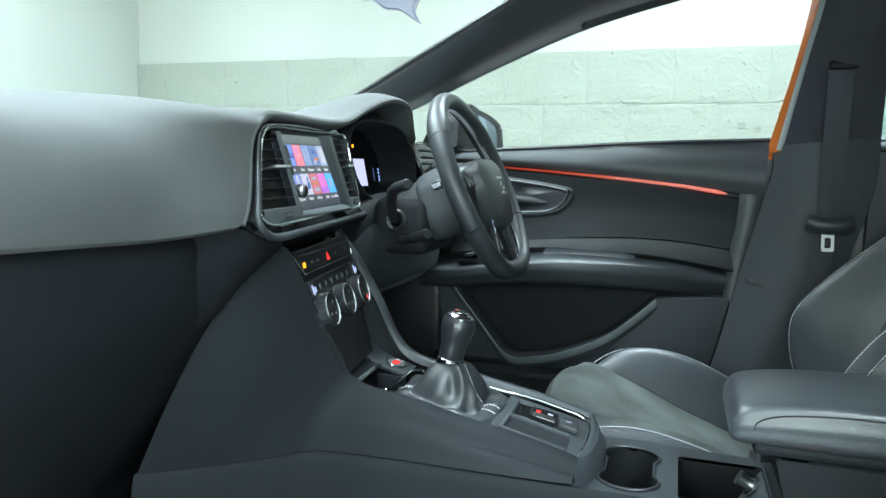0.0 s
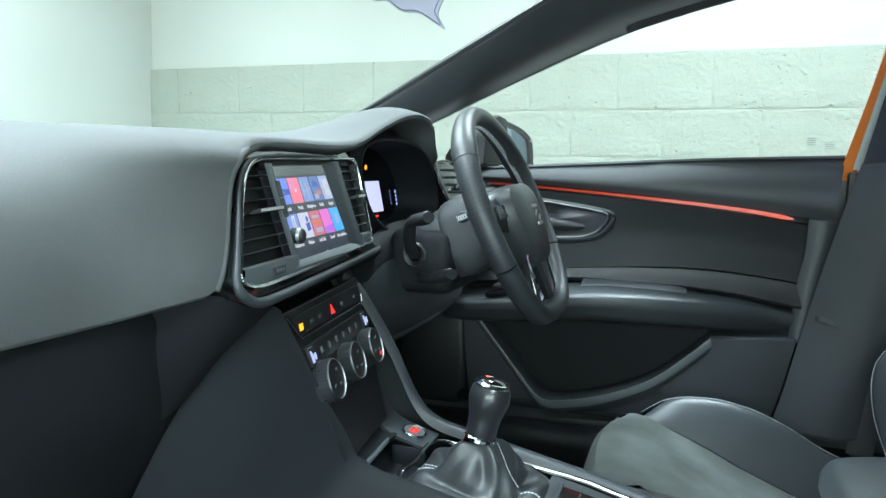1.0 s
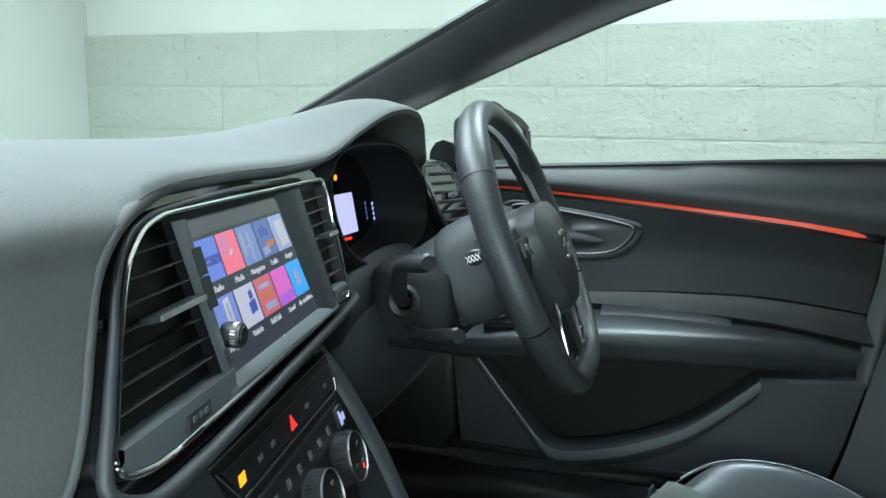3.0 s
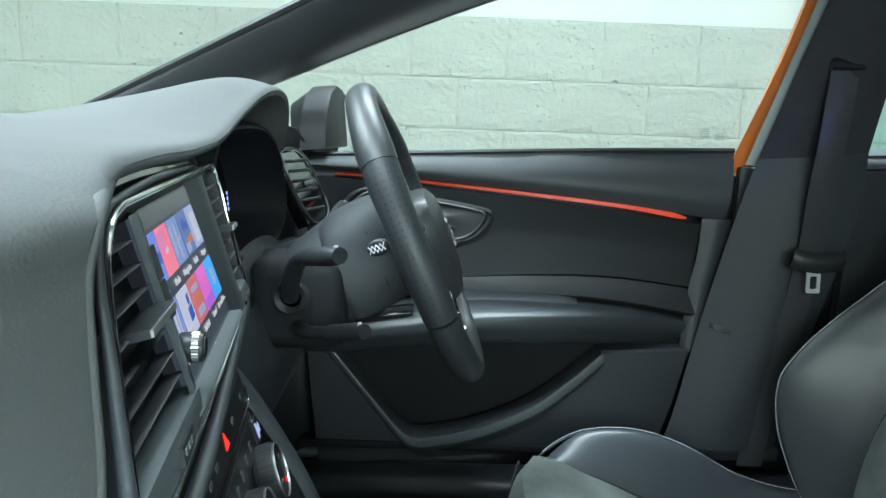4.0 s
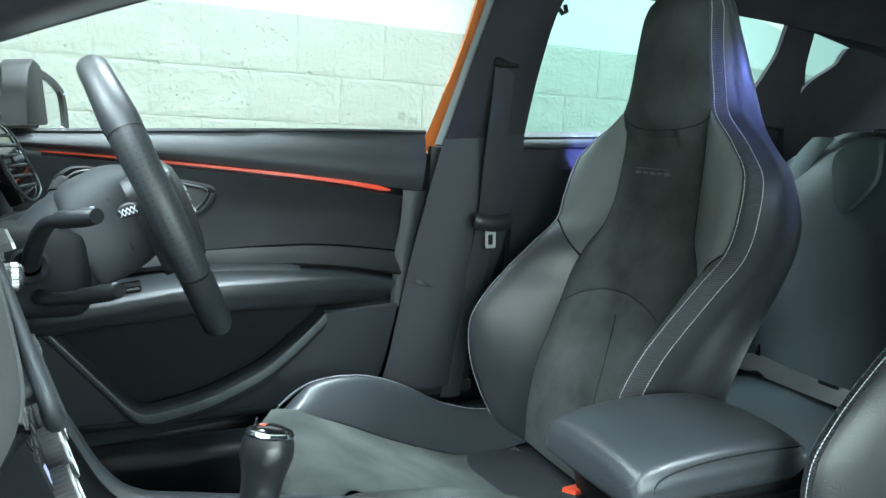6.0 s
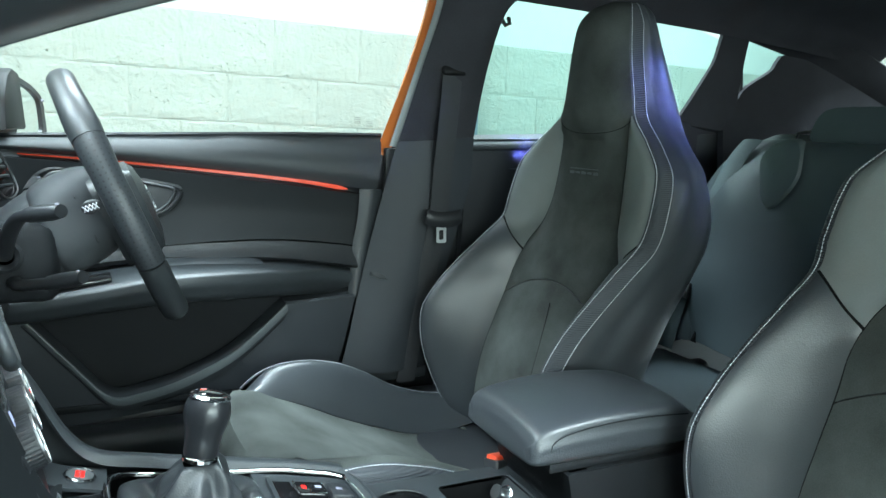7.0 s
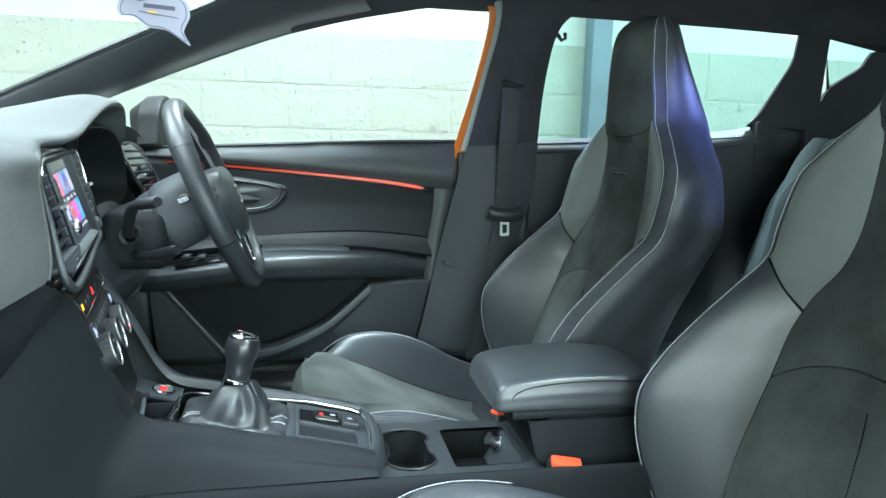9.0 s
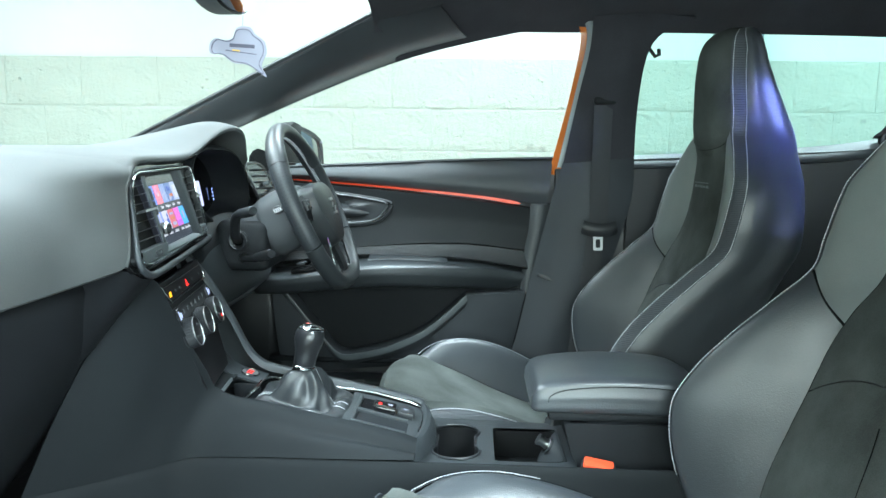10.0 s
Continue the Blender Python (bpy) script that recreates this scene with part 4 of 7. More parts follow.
# same pillar in darker plastic: its shaded face is put into the colour
part("side_pillar", glass_side(0.862, 0.932, 0.716, 0.786, (0.834, 0.650)), HARD, unit, "dark satin pillar")
part("bottom_bevel", grid([[face(x, y, d) for y, d in ((-0.048 + 0.036 * (x - 0.2), -0.010), (-0.044 + 0.036 * (x - 0.2), 0.001), (-0.012 + 0.02 * (x - 0.3), 0.0025), (0.018 + 0.03 * (x - 0.3), 0.001), (0.050 + 0.03 * (x - 0.3), -0.005))] for x in (0.29, 0.35, 0.5, 0.65, 0.8, 0.93)]), SATIN, unit, "bevelled satin sill under the glass")
part("vent_sill", grid([[face(x, y, d) for y, d in ((lo, -0.010), (lo + 0.006, 0.001), (0.055, 0.003), (0.100, 0.003), (0.116, -0.002), (0.118, -0.011))] for x, lo in ((-0.018, 0.03), (-0.004, 0.0), (0.02, -0.022), (0.06, -0.046), (0.12, -0.054), (0.22, -0.046), (0.31, -0.040))]), SATIN, unit, "satin vent sill")
part("vent_sill", grid([[face(x, y, d) for y, d in ((0.012, -0.010), (0.016, 0.001), (0.08, 0.002), (0.125, 0.002), (0.14, -0.002), (0.142, -0.011))] for x in (0.915, 0.97, 1.01, 1.03)]), SATIN, unit, "satin vent sill")
for n in range(7):
    t = 0.215 + 0.107 * n
    right = 0.279 - 0.163 * (t - 0.12)
    left = -0.018 + 0.048 * (t - 0.1) if t < 0.8 else 0.028
    part("slat", grid([[face(s, t + dt, d) for dt, d in ((0.008, -0.010), (0.010, -0.001), (0.004, 0.000), (-0.002, -0.009))] for s in (left, right)], True, False, True), DARK, unit)
for n in range(7):
    t = 0.235 + 0.102 * n
    left = 0.922 - 0.168 * (t - 0.14)
    part("slat", grid([[face(s, t + dt, d) for dt, d in ((0.008, -0.010), (0.010, -0.001), (0.004, 0.000), (-0.002, -0.009))] for s in (left, 1.028 - 0.06 * (t - 0.14))], True, False, True), DARK, unit)
for s0, s1, t in ((0.055, 0.20, 0.545), (0.90, 0.975, 0.548)):
    tab = part("vent_tab", grid([[face(a, t + b, d) for a, b in ((s0, -0.014), (s1, -0.014), (s1, 0.020), (s0, 0.020))] for d in (-0.004, 0.009)], True, False, True), DARK, unit, "dark vent tab", smooth=False)
    part("tab_edge", grid([[face(s0 + 0.45 * (s1 - s0) * a + 0.5 * (s1 - s0) * (a > 0), t + b, d) for a, b in ((0, -0.012), (1, -0.012), (1, 0.014), (0, 0.014))] for d in (0.009, 0.0105)], True, False, True), TRIM, tab, "bright tab edge", smooth=False)
for s, u in ((0.170, 0.022), (0.970, 0.072)):
    wheel = part("thumb_wheel", grid([[face(s + ds, u + dt, d) for ds, dt in ((-0.034, -0.040), (0.034, -0.036), (0.034, 0.036), (-0.034, 0.032))] for d in (0.0, 0.005)], True, False, True), DARK, unit, "black thumb wheel", smooth=False)
    for k in range(3):
        part("mark", grid([[face(s - 0.018 + 0.018 * k + a, u + b, d) for a, b in ((-0.005, -0.012), (0.005, -0.012), (0.005, 0.012), (-0.005, 0.012))] for d in (0.005, 0.0056)], True, False, True), SATIN, wheel)


def left_s(t):
    return 0.209 + (0.948 - t) * 0.139


def right_s(t):
    return 0.648 + (0.948 - t) * 0.202


def on_screen(p, t, d):
    return face(left_s(t) + p * (right_s(t) - left_s(t)), t, d - 0.008)


SCREEN = glow("screen_glass", (0.034, 0.043, 0.058), 1.0, 0.1, 1.0)
SCREEN_TOP = glow("screen_bar", (0.075, 0.09, 0.095), 0.9, 0.1, 1.0)
display = part("display", grid([[on_screen(p, t, d) for p, t in ((0, 0.02), (1, 0.05), (1, 0.950), (0, 0.955))] for d in (0.0, 0.003)], True, False, True), SCREEN, unit, "glowing touch screen with coloured tiles", smooth=False)
part("status_bar", grid([[on_screen(p, t, d) for p, t in ((0.01, 0.85), (0.99, 0.85), (0.99, 0.94), (0.01, 0.945))] for d in (0.003, 0.0034)], True, False, True), SCREEN_TOP, display)
TILES = (((0.16, 0.27, 0.80), (0.95, 0.22, 0.32), (0.20, 0.30, 0.60), (0.12, 0.20, 0.45), (0.35, 0.42, 0.68)), ((0.20, 0.30, 0.75), (0.55, 0.58, 0.75), (0.62, 0.16, 0.20), (0.75, 0.16, 0.62), (0.06, 0.42, 1.0)))
WORDS = (("Radio", "Media", "Navigation", "Traffic", "Images"), ("Telephone", "Vehicle", "Full Link", "Sound", "Air condition..."))
WHITE = glow("screen_white", (0.85, 0.9, 1.0), 0.5, 0.1)
PICTO = glow("screen_pale", (0.45, 0.50, 0.75), 0.6, 0.1, 1.0)
DEEP = glow("screen_deep", (0.05, 0.09, 0.4), 0.9, 0.1, 1.0)
ORANGE = glow("screen_orange", (0.75, 0.25, 0.12), 0.6, 0.1, 1.0)
MARKS = (
    (((0, 0.36, 1, 0.58, 0, DEEP), (0.08, 0.44, 0.24, 0.52, 0, WHITE), (0.32, 0.44, 0.48, 0.52, 0, WHITE), (0.62, 0.44, 0.88, 0.52, 0, WHITE)),
     ((0.0, 0.45, 0.5, 1.0, 0.1, glow("screen_pink", (0.85, 0.28, 0.55), 0.7, 0.1, 1.0)), (0.42, 0.42, 0.58, 0.56, 0.05, WHITE)),
     ((0.1, 0.2, 0.22, 0.9, 0.08, PICTO), (0.5, 0.15, 0.6, 0.8, -0.1, PICTO), (0.2, 0.45, 0.9, 0.52, 0.1, PICTO)),
     ((0.25, 0.55, 0.35, 0.8, 0, DEEP), (0.45, 0.6, 0.55, 0.85, 0, DEEP), (0.65, 0.55, 0.75, 0.75, 0, DEEP), (0.35, 0.22, 0.95, 0.42, 0.05, ORANGE), (0.1, 0.05, 0.5, 0.3, 0.04, PICTO)),
     ((0.3, 0.1, 0.85, 0.85, 0.03, WHITE), (0.42, 0.4, 0.7, 0.65, 0.05, PICTO))),
    (((0.45, 0.2, 0.72, 0.95, 0.05, WHITE), (0.52, 0.3, 0.66, 0.85, 0.05, PICTO)),
     ((0.5, 0.25, 0.85, 0.6, 0.05, DEEP), (0.62, 0.6, 0.8, 0.85, 0.04, DEEP), (0.1, 0.1, 0.4, 0.2, 0, WHITE)),
     ((0.15, 0.7, 0.8, 0.82, 0, PICTO), (0.15, 0.45, 0.8, 0.58, 0, ORANGE), (0.2, 0.12, 0.85, 0.3, 0, PICTO)),
     ((0.0, 0.0, 1.0, 0.35, 0.08, glow("screen_violet", (0.45, 0.14, 0.75), 0.8, 0.1, 1.0)),),
     ((0.36, 0.3, 0.60, 0.75, 0.04, PICTO),)))
for r in range(2):
    hi, lo = (0.828, 0.578) if r == 0 else (0.480, 0.230)
    for c in range(5):
        p0, p1 = 0.022 + 0.196 * c, 0.022 + 0.196 * c + 0.176
        tint = glow("tile_colour", TILES[r][c], 0.8, 0.1, 1.0)
        tile = part("tile", grid([[on_screen(p, t, d) for p, t in ((p0, lo), (p1, lo), (p1, hi), (p0, hi))] for d in (0.003, 0.0036)], True, False, True), tint, display, smooth=False)
        for a0, b0, a1, b1, lean, tone in MARKS[r][c]:
            w, h = p1 - p0, hi - lo
            run = [(p0 + w * a0, lo + h * b0), (p0 + w * a1, lo + h * (b0 + lean)), (p0 + w * a1, lo + h * b1), (p0 + w * a0, lo + h * (b1 - lean))]
            part("pictogram", grid([[on_screen(p, t, d) for p, t in run] for d in (0.0036, 0.004)], True, False, True), tone, tile, smooth=False)
        at = on_screen(0.5 * (p0 + p1), lo - 0.048, 0.0036)
        ri, upv = on_screen(1, 0.5, 0) - on_screen(0, 0.5, 0), on_screen(0.5, 1, 0) - on_screen(0.5, 0, 0)
        letters(WORDS[r][c], 0.0064, axes(at, ri, upv), WHITE, display, "caption")
letters(".", 0.012, axes(on_screen(0.52, 0.085, 0.0036), ri, upv), WHITE, display, "caption")
for lo, hi in ((0.645, 0.80), (0.46, 0.635)):
    part("side_key", grid([[face(s, t, d) for s, t in ((0.205 + 0.139 * (0.948 - lo) + a, lo) for a in (-0.030, 0.0))] + [face(s, t, d) for s, t in ((0.205 + 0.139 * (0.948 - hi) + a, hi) for a in (0.0, -0.030))] for d in (0.000, 0.0027)], True, False, True), DARK, unit, "black side key", smooth=False)
M = axes(face(0.312, 0.285, -0.003), UNIT[1] - UNIT[0], (0, 0, 1)) @ Matrix.Scale(0.82, 4)
knob = part("volume_knob", lathe([(0.0100, 0), (0.0108, 0.003), (0.0104, 0.013), (0.0095, 0.016), (0.008, 0.0165), (0.0, 0.0165)], 32, M), DARK, unit, "ridged metal volume knob")
part("knurling", grid([[((0.0111 - 0.0006 * (k % 2)) * math.cos(k * math.tau / 56), (0.0111 - 0.0006 * (k % 2)) * math.sin(k * math.tau / 56), h) for k in range(56)] for h in (0.009, 0.0135)], True), STEEL, knob, at=M)
part("knob_cap", lathe([(0.0078, 0.0166), (0.0074, 0.0174), (0.0, 0.0175)], 24, M), DARK, knob)
# satin lip under the unit and gloss band
lip = [face(s, t, d) for s, t, d in ((0.90, 0.99, -0.014), (0.85, 1.026, -0.009), (0.60, 1.046, -0.006), (0.40, 1.058, -0.005), (0.165, 1.040, -0.004), (0.075, 1.010, -0.003), (0.020, 0.925, -0.002), (-0.010, 0.75, -0.001), (-0.024, 0.53, 0.0), (-0.040, 0.20, 0.0), (-0.047, 0.03, 0.0), (-0.024, -0.075, 0.0), (0.030, -0.160, 0.0), (0.075, -0.188, 0.001), (0.15, -0.192, 0.001), (0.35, -0.178, 0.0), (0.80, -0.138, -0.006), (1.187, -0.105, -0.012), (1.30, -0.08, -0.03))]
part("lower_lip", tube(spline(lip, 110), [0.0024 + 0.0026 * min(1.0, max(0.0, k - 45) / 22) for k in range(110)], 10), HARD, dash, "dark grey frame round the screen unit")
part("corner_fill", skin([[(-0.510, -0.36, 0.826), (-0.474, -0.300, 0.822), (-0.466, -0.262, 0.806), (-0.482, -0.200, 0.797)], [(-0.522, -0.36, 0.775), (-0.492, -0.292, 0.772), (-0.492, -0.242, 0.772), (-0.493, -0.190, 0.786)], [(-0.555, -0.36, 0.69), (-0.540, -0.285, 0.70), (-0.520, -0.238, 0.745), (-0.502, -0.205, 0.780)]], 14, 14, thick=0.003), BOX_FRONT, dash, "corner under the screen unit with shade painted in")
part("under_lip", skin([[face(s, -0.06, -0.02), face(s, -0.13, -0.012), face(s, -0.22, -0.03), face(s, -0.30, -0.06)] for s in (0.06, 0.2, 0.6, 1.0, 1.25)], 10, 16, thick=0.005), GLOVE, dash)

# ---- climate panel ----
CM = axes((-0.4935, -0.045, 0.7475), (-0.142, 0.99, 0.01), (-0.30, -0.04, 0.95))
panel = part("climate_panel", prism([(-0.134, 0.034), (0.125, 0.034), (0.116, 0.0), (0.084, -0.16), (-0.078, -0.16), (-0.112, -0.02)][::-1], 0.012, CM @ pose(0, 0, -0.012), 0.002), UNIT_BLACK, dash, "black climate panel", smooth=False)
part("button_bar", prism([(-0.118, 0.026), (0.112, 0.024), (0.105, 0.003), (-0.105, 0.003)][::-1], 0.004, CM, 0.001), UNIT_BLACK, panel, "black button row", smooth=False)
part("bright_line", tube([CM @ Vector(q) for q in ((-0.126, 0.030, 0.003), (-0.107, 0.0, 0.005), (0.106, 0.0, 0.005), (0.112, 0.01, 0.004))], 0.0011, 6), CHROME, panel)
AMBER, RED_GLOW, PALE = glow("amber_glow", (1.0, 0.38, 0.02), 1.6), glow("red_glow", (1.0, 0.035, 0.03), 1.5), glow("pale_glow", (0.45, 0.55, 0.9), 0.9)
part("amber_light", prism([(-0.104, 0.008), (-0.0945, 0.008), (-0.0925, 0.0155), (-0.102, 0.0155)], 0.0006, CM @ pose(0, 0, 0.004)), AMBER, panel, "lit amber symbol", smooth=False)
part("hazard_light", prism([(-0.0065, 0.0065), (0.006, 0.0065), (-0.0005, 0.0185)], 0.0006, CM @ pose(0, 0, 0.004)), RED_GLOW, panel, "lit red hazard triangle", smooth=False)
for k in range(4):
    part("button_mark", box(0.008, 0.004, 0.0006, 0, 1, CM @ pose((-0.066, -0.042, 0.035, 0.085)[k], 0.012, 0.0042)), SATIN, panel)
part("key_strip", prism([(-0.106, -0.011), (0.106, -0.011), (0.102, -0.036), (-0.099, -0.036)][::-1], 0.003, CM, 0.001), UNIT_BLACK, panel, "black climate key strip", smooth=False)
for u in (-0.095, 0.095):
    seat_key = part("seat_heat_key", box(0.017, 0.022, 0.004, 0.001, 1, CM @ pose(u, -0.024, 0.004)), DARK, panel)
    part("symbol", prism([(-0.004, -0.007), (0.001, -0.007), (0.003, 0.0), (-0.002, 0.007), (-0.005, 0.007)], 0.0006, CM @ pose(u - 0.001, -0.024, 0.006)), PALE, seat_key, "lit seat heating symbol", smooth=False)
    for k in range(2):
        part("symbol", box(0.0016, 0.008, 0.0006, 0, 1, CM @ pose(u + 0.004 + 0.003 * k, -0.025, 0.0063)), PALE, seat_key)
for k in range(6):
    part("key_mark", box(0.006, 0.007, 0.0008, 0, 1, CM @ pose(-0.062 + 0.025 * k, -0.024, 0.0034)), SATIN, panel)
for k, u in enumerate((-0.078, 0.0, 0.077)):
    D = CM @ pose(u, -0.058, 0.0, 0, 0, 15) @ Matrix.Scale(0.88, 4)
    dial = part("climate_dial", lathe([(0.030, 0), (0.0305, 0.002), (0.0275, 0.004), (0.0265, 0.019), (0.0245, 0.0195)], 40, D), DARK, panel, "ridged black climate dial")
    part("knurling", grid([[((0.0280 - 0.0008 * (j % 2)) * math.cos(j * math.tau / 80), (0.0280 - 0.0008 * (j % 2)) * math.sin(j * math.tau / 80), h) for j in range(80)] for h in (0.004, 0.0175)], True), DARK, dial, at=D)
    part("dial_ring", lathe([(0.0262, 0.0185), (0.0266, 0.0195), (0.0262, 0.0212), (0.0258, 0.0214), (0.0255, 0.0206), (0.0254, 0.019)], 40, D), DIAL_TRIM, dial, "chrome dial ring")
    part("dial_face", lathe([(0.0256, 0.0195), (0.0, 0.020)], 32, D), UNIT_BLACK, dial)
    for a in (40, 200, 300):
        part("dial_mark", box(0.006, 0.0025, 0.0008, 0, 1, D @ pose(0.013 * math.cos(radians(a)), 0.013 * math.sin(radians(a)), 0.0202)), SATIN, dial)
    if k == 2:
        part("dial_light", box(0.005, 0.003, 0.001, 0, 1, D @ pose(0.004, -0.017, 0.0202, 0, 0, 40)), RED_GLOW, dial, "lit red mark")

# ---- instruments ----
DIAL_OPENING = [(0.187, 0.932), (0.199, 0.962), (0.237, 0.978), (0.31, 0.983), (0.41, 0.978), (0.475, 0.955), (0.522, 0.915), (0.540, 0.865), (0.510, 0.832), (0.42, 0.815), (0.313, 0.822), (0.240, 0.853), (0.205, 0.890)]


def rim_loop(x, grow, n=64):
    """The instrument opening's loop at depth x, grown or shrunk about its middle."""
    return [(x, 0.365 + (q.x - 0.365) * grow, 0.895 + (q.y - 0.895) * grow) for q in spline([(y, z, 0) for y, z in DIAL_OPENING], n, True)]


cluster = part("instrument_binnacle", thicken(grid([rim_loop(x, g) for x, g in ((-0.568, 1.0), (-0.585, 0.975), (-0.61, 0.95), (-0.655, 0.90))], True), 0.003), GLOVE, dash, "black instrument binnacle")
part("binnacle_wall", thicken(grid([rim_loop(-0.582, 1.075), rim_loop(-0.574, 1.05), rim_loop(-0.570, 1.0)], True), 0.003), GLOVE, cluster)
part("cluster_rim", tube(rim_loop(-0.569, 1.0), 0.0016, 8, True), CONS, cluster)
part("cluster_glass", grid([rim_loop(-0.654, 0.93, 48), rim_loop(-0.651, 0.93, 48)], True, False, True), GLOSS, cluster, "dark glossy instrument glass")
INFO = glow("info_glow", (0.55, 0.6, 0.95), 1.0)
part("info_display", prism([(-0.03, -0.038), (0.03, -0.038), (0.03, 0.022), (-0.03, 0.022)], 0.001, axes((-0.648, 0.402, 0.888), (0, 1, 0), (-0.2, 0, 1))), INFO, cluster, "lit pale info display", smooth=False)
letters("0", 0.022, axes((-0.646, 0.412, 0.856), (0, 1, 0), (-0.2, 0, 1)), WHITE, cluster, "speed_digit")
part("red_mark", box(0.002, 0.04, 0.003, 0, 1, pose(-0.646, 0.40, 0.842)), RED_GLOW, cluster)
part("warning_lamp", lathe([(0.004, 0), (0.004, 0.001), (0, 0.001)], 12, axes((-0.640, 0.352, 0.934), (0, 1, 0), (0, 0, 1))), AMBER, cluster)
for k in range(4):
    part("gauge_light", box(0.001, 0.003, 0.005, 0, 1, pose(-0.645, 0.498 + 0.003 * k, 0.886 - 0.008 * k)), glow("gauge_blue", (0.3, 0.45, 1.0), 1.5), cluster, "small blue gauge light")
# driver's side vent
VM = axes((-0.550, 0.606, 0.892), (0.20, 0.98, -0.02), (-0.38, 0.0, 0.92)) @ Matrix.Diagonal((1.12, 1.12, 1, 1))
vent = part("side_vent", prism([(-0.062, 0.05), (0.03, 0.056), (0.06, -0.01), (0.05, -0.056), (-0.035, -0.056)][::-1], 0.02, VM @ pose(0, 0, -0.022), 0.003), GLOSS, dash, "gloss black side vent", smooth=False)
part("vent_ring", tube([VM @ Vector((q.x, q.y, 0.001)) for q in spline([(-0.052, 0.044, 0), (0.024, 0.048, 0), (0.05, -0.008, 0), (0.042, -0.046, 0), (-0.03, -0.048, 0)], 40, True)], 0.0016, 6, True), DARK_STEEL, vent, "chrome vent ring")
for k in range(6):
    v = -0.034 + 0.0145 * k
    part("slat", box(0.074 - 0.05 * abs(v) / 0.05 * 0.3, 0.004, 0.010, 0.001, 1, VM @ pose(0.002 - 0.12 * v, v, -0.003, 20)), HARD, vent)
part("vent_tab", box(0.016, 0.008, 0.012, 0.002, 1, VM @ pose(0.004, 0.002, 0.004)), SATIN, vent)
part("vent_end", skin([[(-0.63, 0.56, 0.95), (-0.62, 0.555, 0.88), (-0.60, 0.56, 0.80)], [(-0.60, 0.70, 0.945), (-0.58, 0.70, 0.88), (-0.57, 0.70, 0.80)], [(-0.63, 0.80, 0.94), (-0.62, 0.79, 0.87), (-0.61, 0.78, 0.80)]], 10, 14, thick=0.005), HARD, dash)
part("column_surround", skin([[(-0.575, y, z + 0.012), (-0.56, y, z), (-0.55, y, z - 0.02), (-0.548, y, 0.76)] for y, z in ((0.12, 0.79), (0.20, 0.80), (0.29, 0.822), (0.37, 0.828), (0.45, 0.822), (0.54, 0.80), (0.62, 0.79))], 12, 40, thick=0.006), GLOVE, dash, "black instrument foot trim")

# ---- steering wheel ----
WHEEL = axes((-0.368, 0.365, 0.861), (0, 1, 0), (-0.404, 0, 0.915))
wheel = thing("steering_wheel", "black leather flat-bottomed sports steering wheel", "steering wheel")


def rim_point(a, r=0.177):
    """A place on the rim: a in degrees from the right, rising to the top; the foot is flattened."""
    c, t = math.cos(radians(a)), math.sin(radians(a))
    if t < 0:
        c = math.copysign(abs(c) ** 0.86, c)
    x, y = r * c, r * t
    floor = -r
    if y < floor + 0.03:
        y = floor + 0.03 - 0.03 * (1 - math.exp(-(floor + 0.03 - y) / 0.03))
    return Vector((x, y - 0.012 * max(0.0, -t) ** 2, 0))


def rim_piece(name, a0, a1, mat, r=0.0165, label="", n=40):
    rows = []
    for k in range(n + 1):
        a = a0 + (a1 - a0) * k / n
        c = rim_point(a)
        t = (rim_point(a + 0.5) - rim_point(a - 0.5)).normalized()
        o = Vector((t.y, -t.x, 0))
        swell = 1.0 + 0.14 * max(0.0, 1 - abs((a % 180) - (38 if a % 360 < 90 else 142)) / 22 if a % 360 < 180 else 0)
        rows.append([c + r * swell * (math.cos(b) * o * 0.95 + Vector((0, 0, 1.12 * math.sin(b)))) for b in [j * math.tau / 16 for j in range(16)]])
    bm = grid(rows, True, False, True)
    bm.transform(WHEEL)
    ob = part(name, bm, mat, wheel, label)
    uv = ob.data.uv_layers.new(name="wrap").data
    for poly in ob.data.polygons:
        at = [(v // 16, v % 16) for v in poly.vertices]
        high = max(c for _, c in at) > 12
        for loop, (row, col) in zip(poly.loop_indices, at):
            uv[loop].uv = (row * abs(a1 - a0) / n * 0.44, (col + (16 if high and col < 4 else 0)) * 1.0)
    return ob


PERF = relief(material("perforated_leather", (0.026, 0.030, 0.034), 0.45, bump=0.1), "cells", 500, 0.2, 0.0004)


def punch(m):
    """Rows of small round holes over the wrap."""
    n, l = m.node_tree.nodes, m.node_tree.links
    uv, v, r, mix = n.new("ShaderNodeUVMap"), n.new("ShaderNodeTexVoronoi"), n.new("ShaderNodeValToRGB"), n.new("ShaderNodeMix")
    uv.uv_map = "wrap"
    v.voronoi_dimensions = "2D"
    v.inputs["Scale"].default_value, v.inputs["Randomness"].default_value = 1.0, 0.15
    l.new(uv.outputs[0], v.inputs["Vector"]), l.new(v.outputs["Distance"], r.inputs[0])
    r.color_ramp.elements[0].position, r.color_ramp.elements[1].position = 0.15, 0.2
    b = n["Principled BSDF"]
    mix.data_type, mix.blend_type = "RGBA", "MULTIPLY"
    mix.inputs[0].default_value = 0.65
    l.new(b.inputs["Base Color"].links[0].from_socket, mix.inputs[6]), l.new(r.outputs[0], mix.inputs[7])
    l.new(mix.outputs[2], b.inputs["Base Color"])


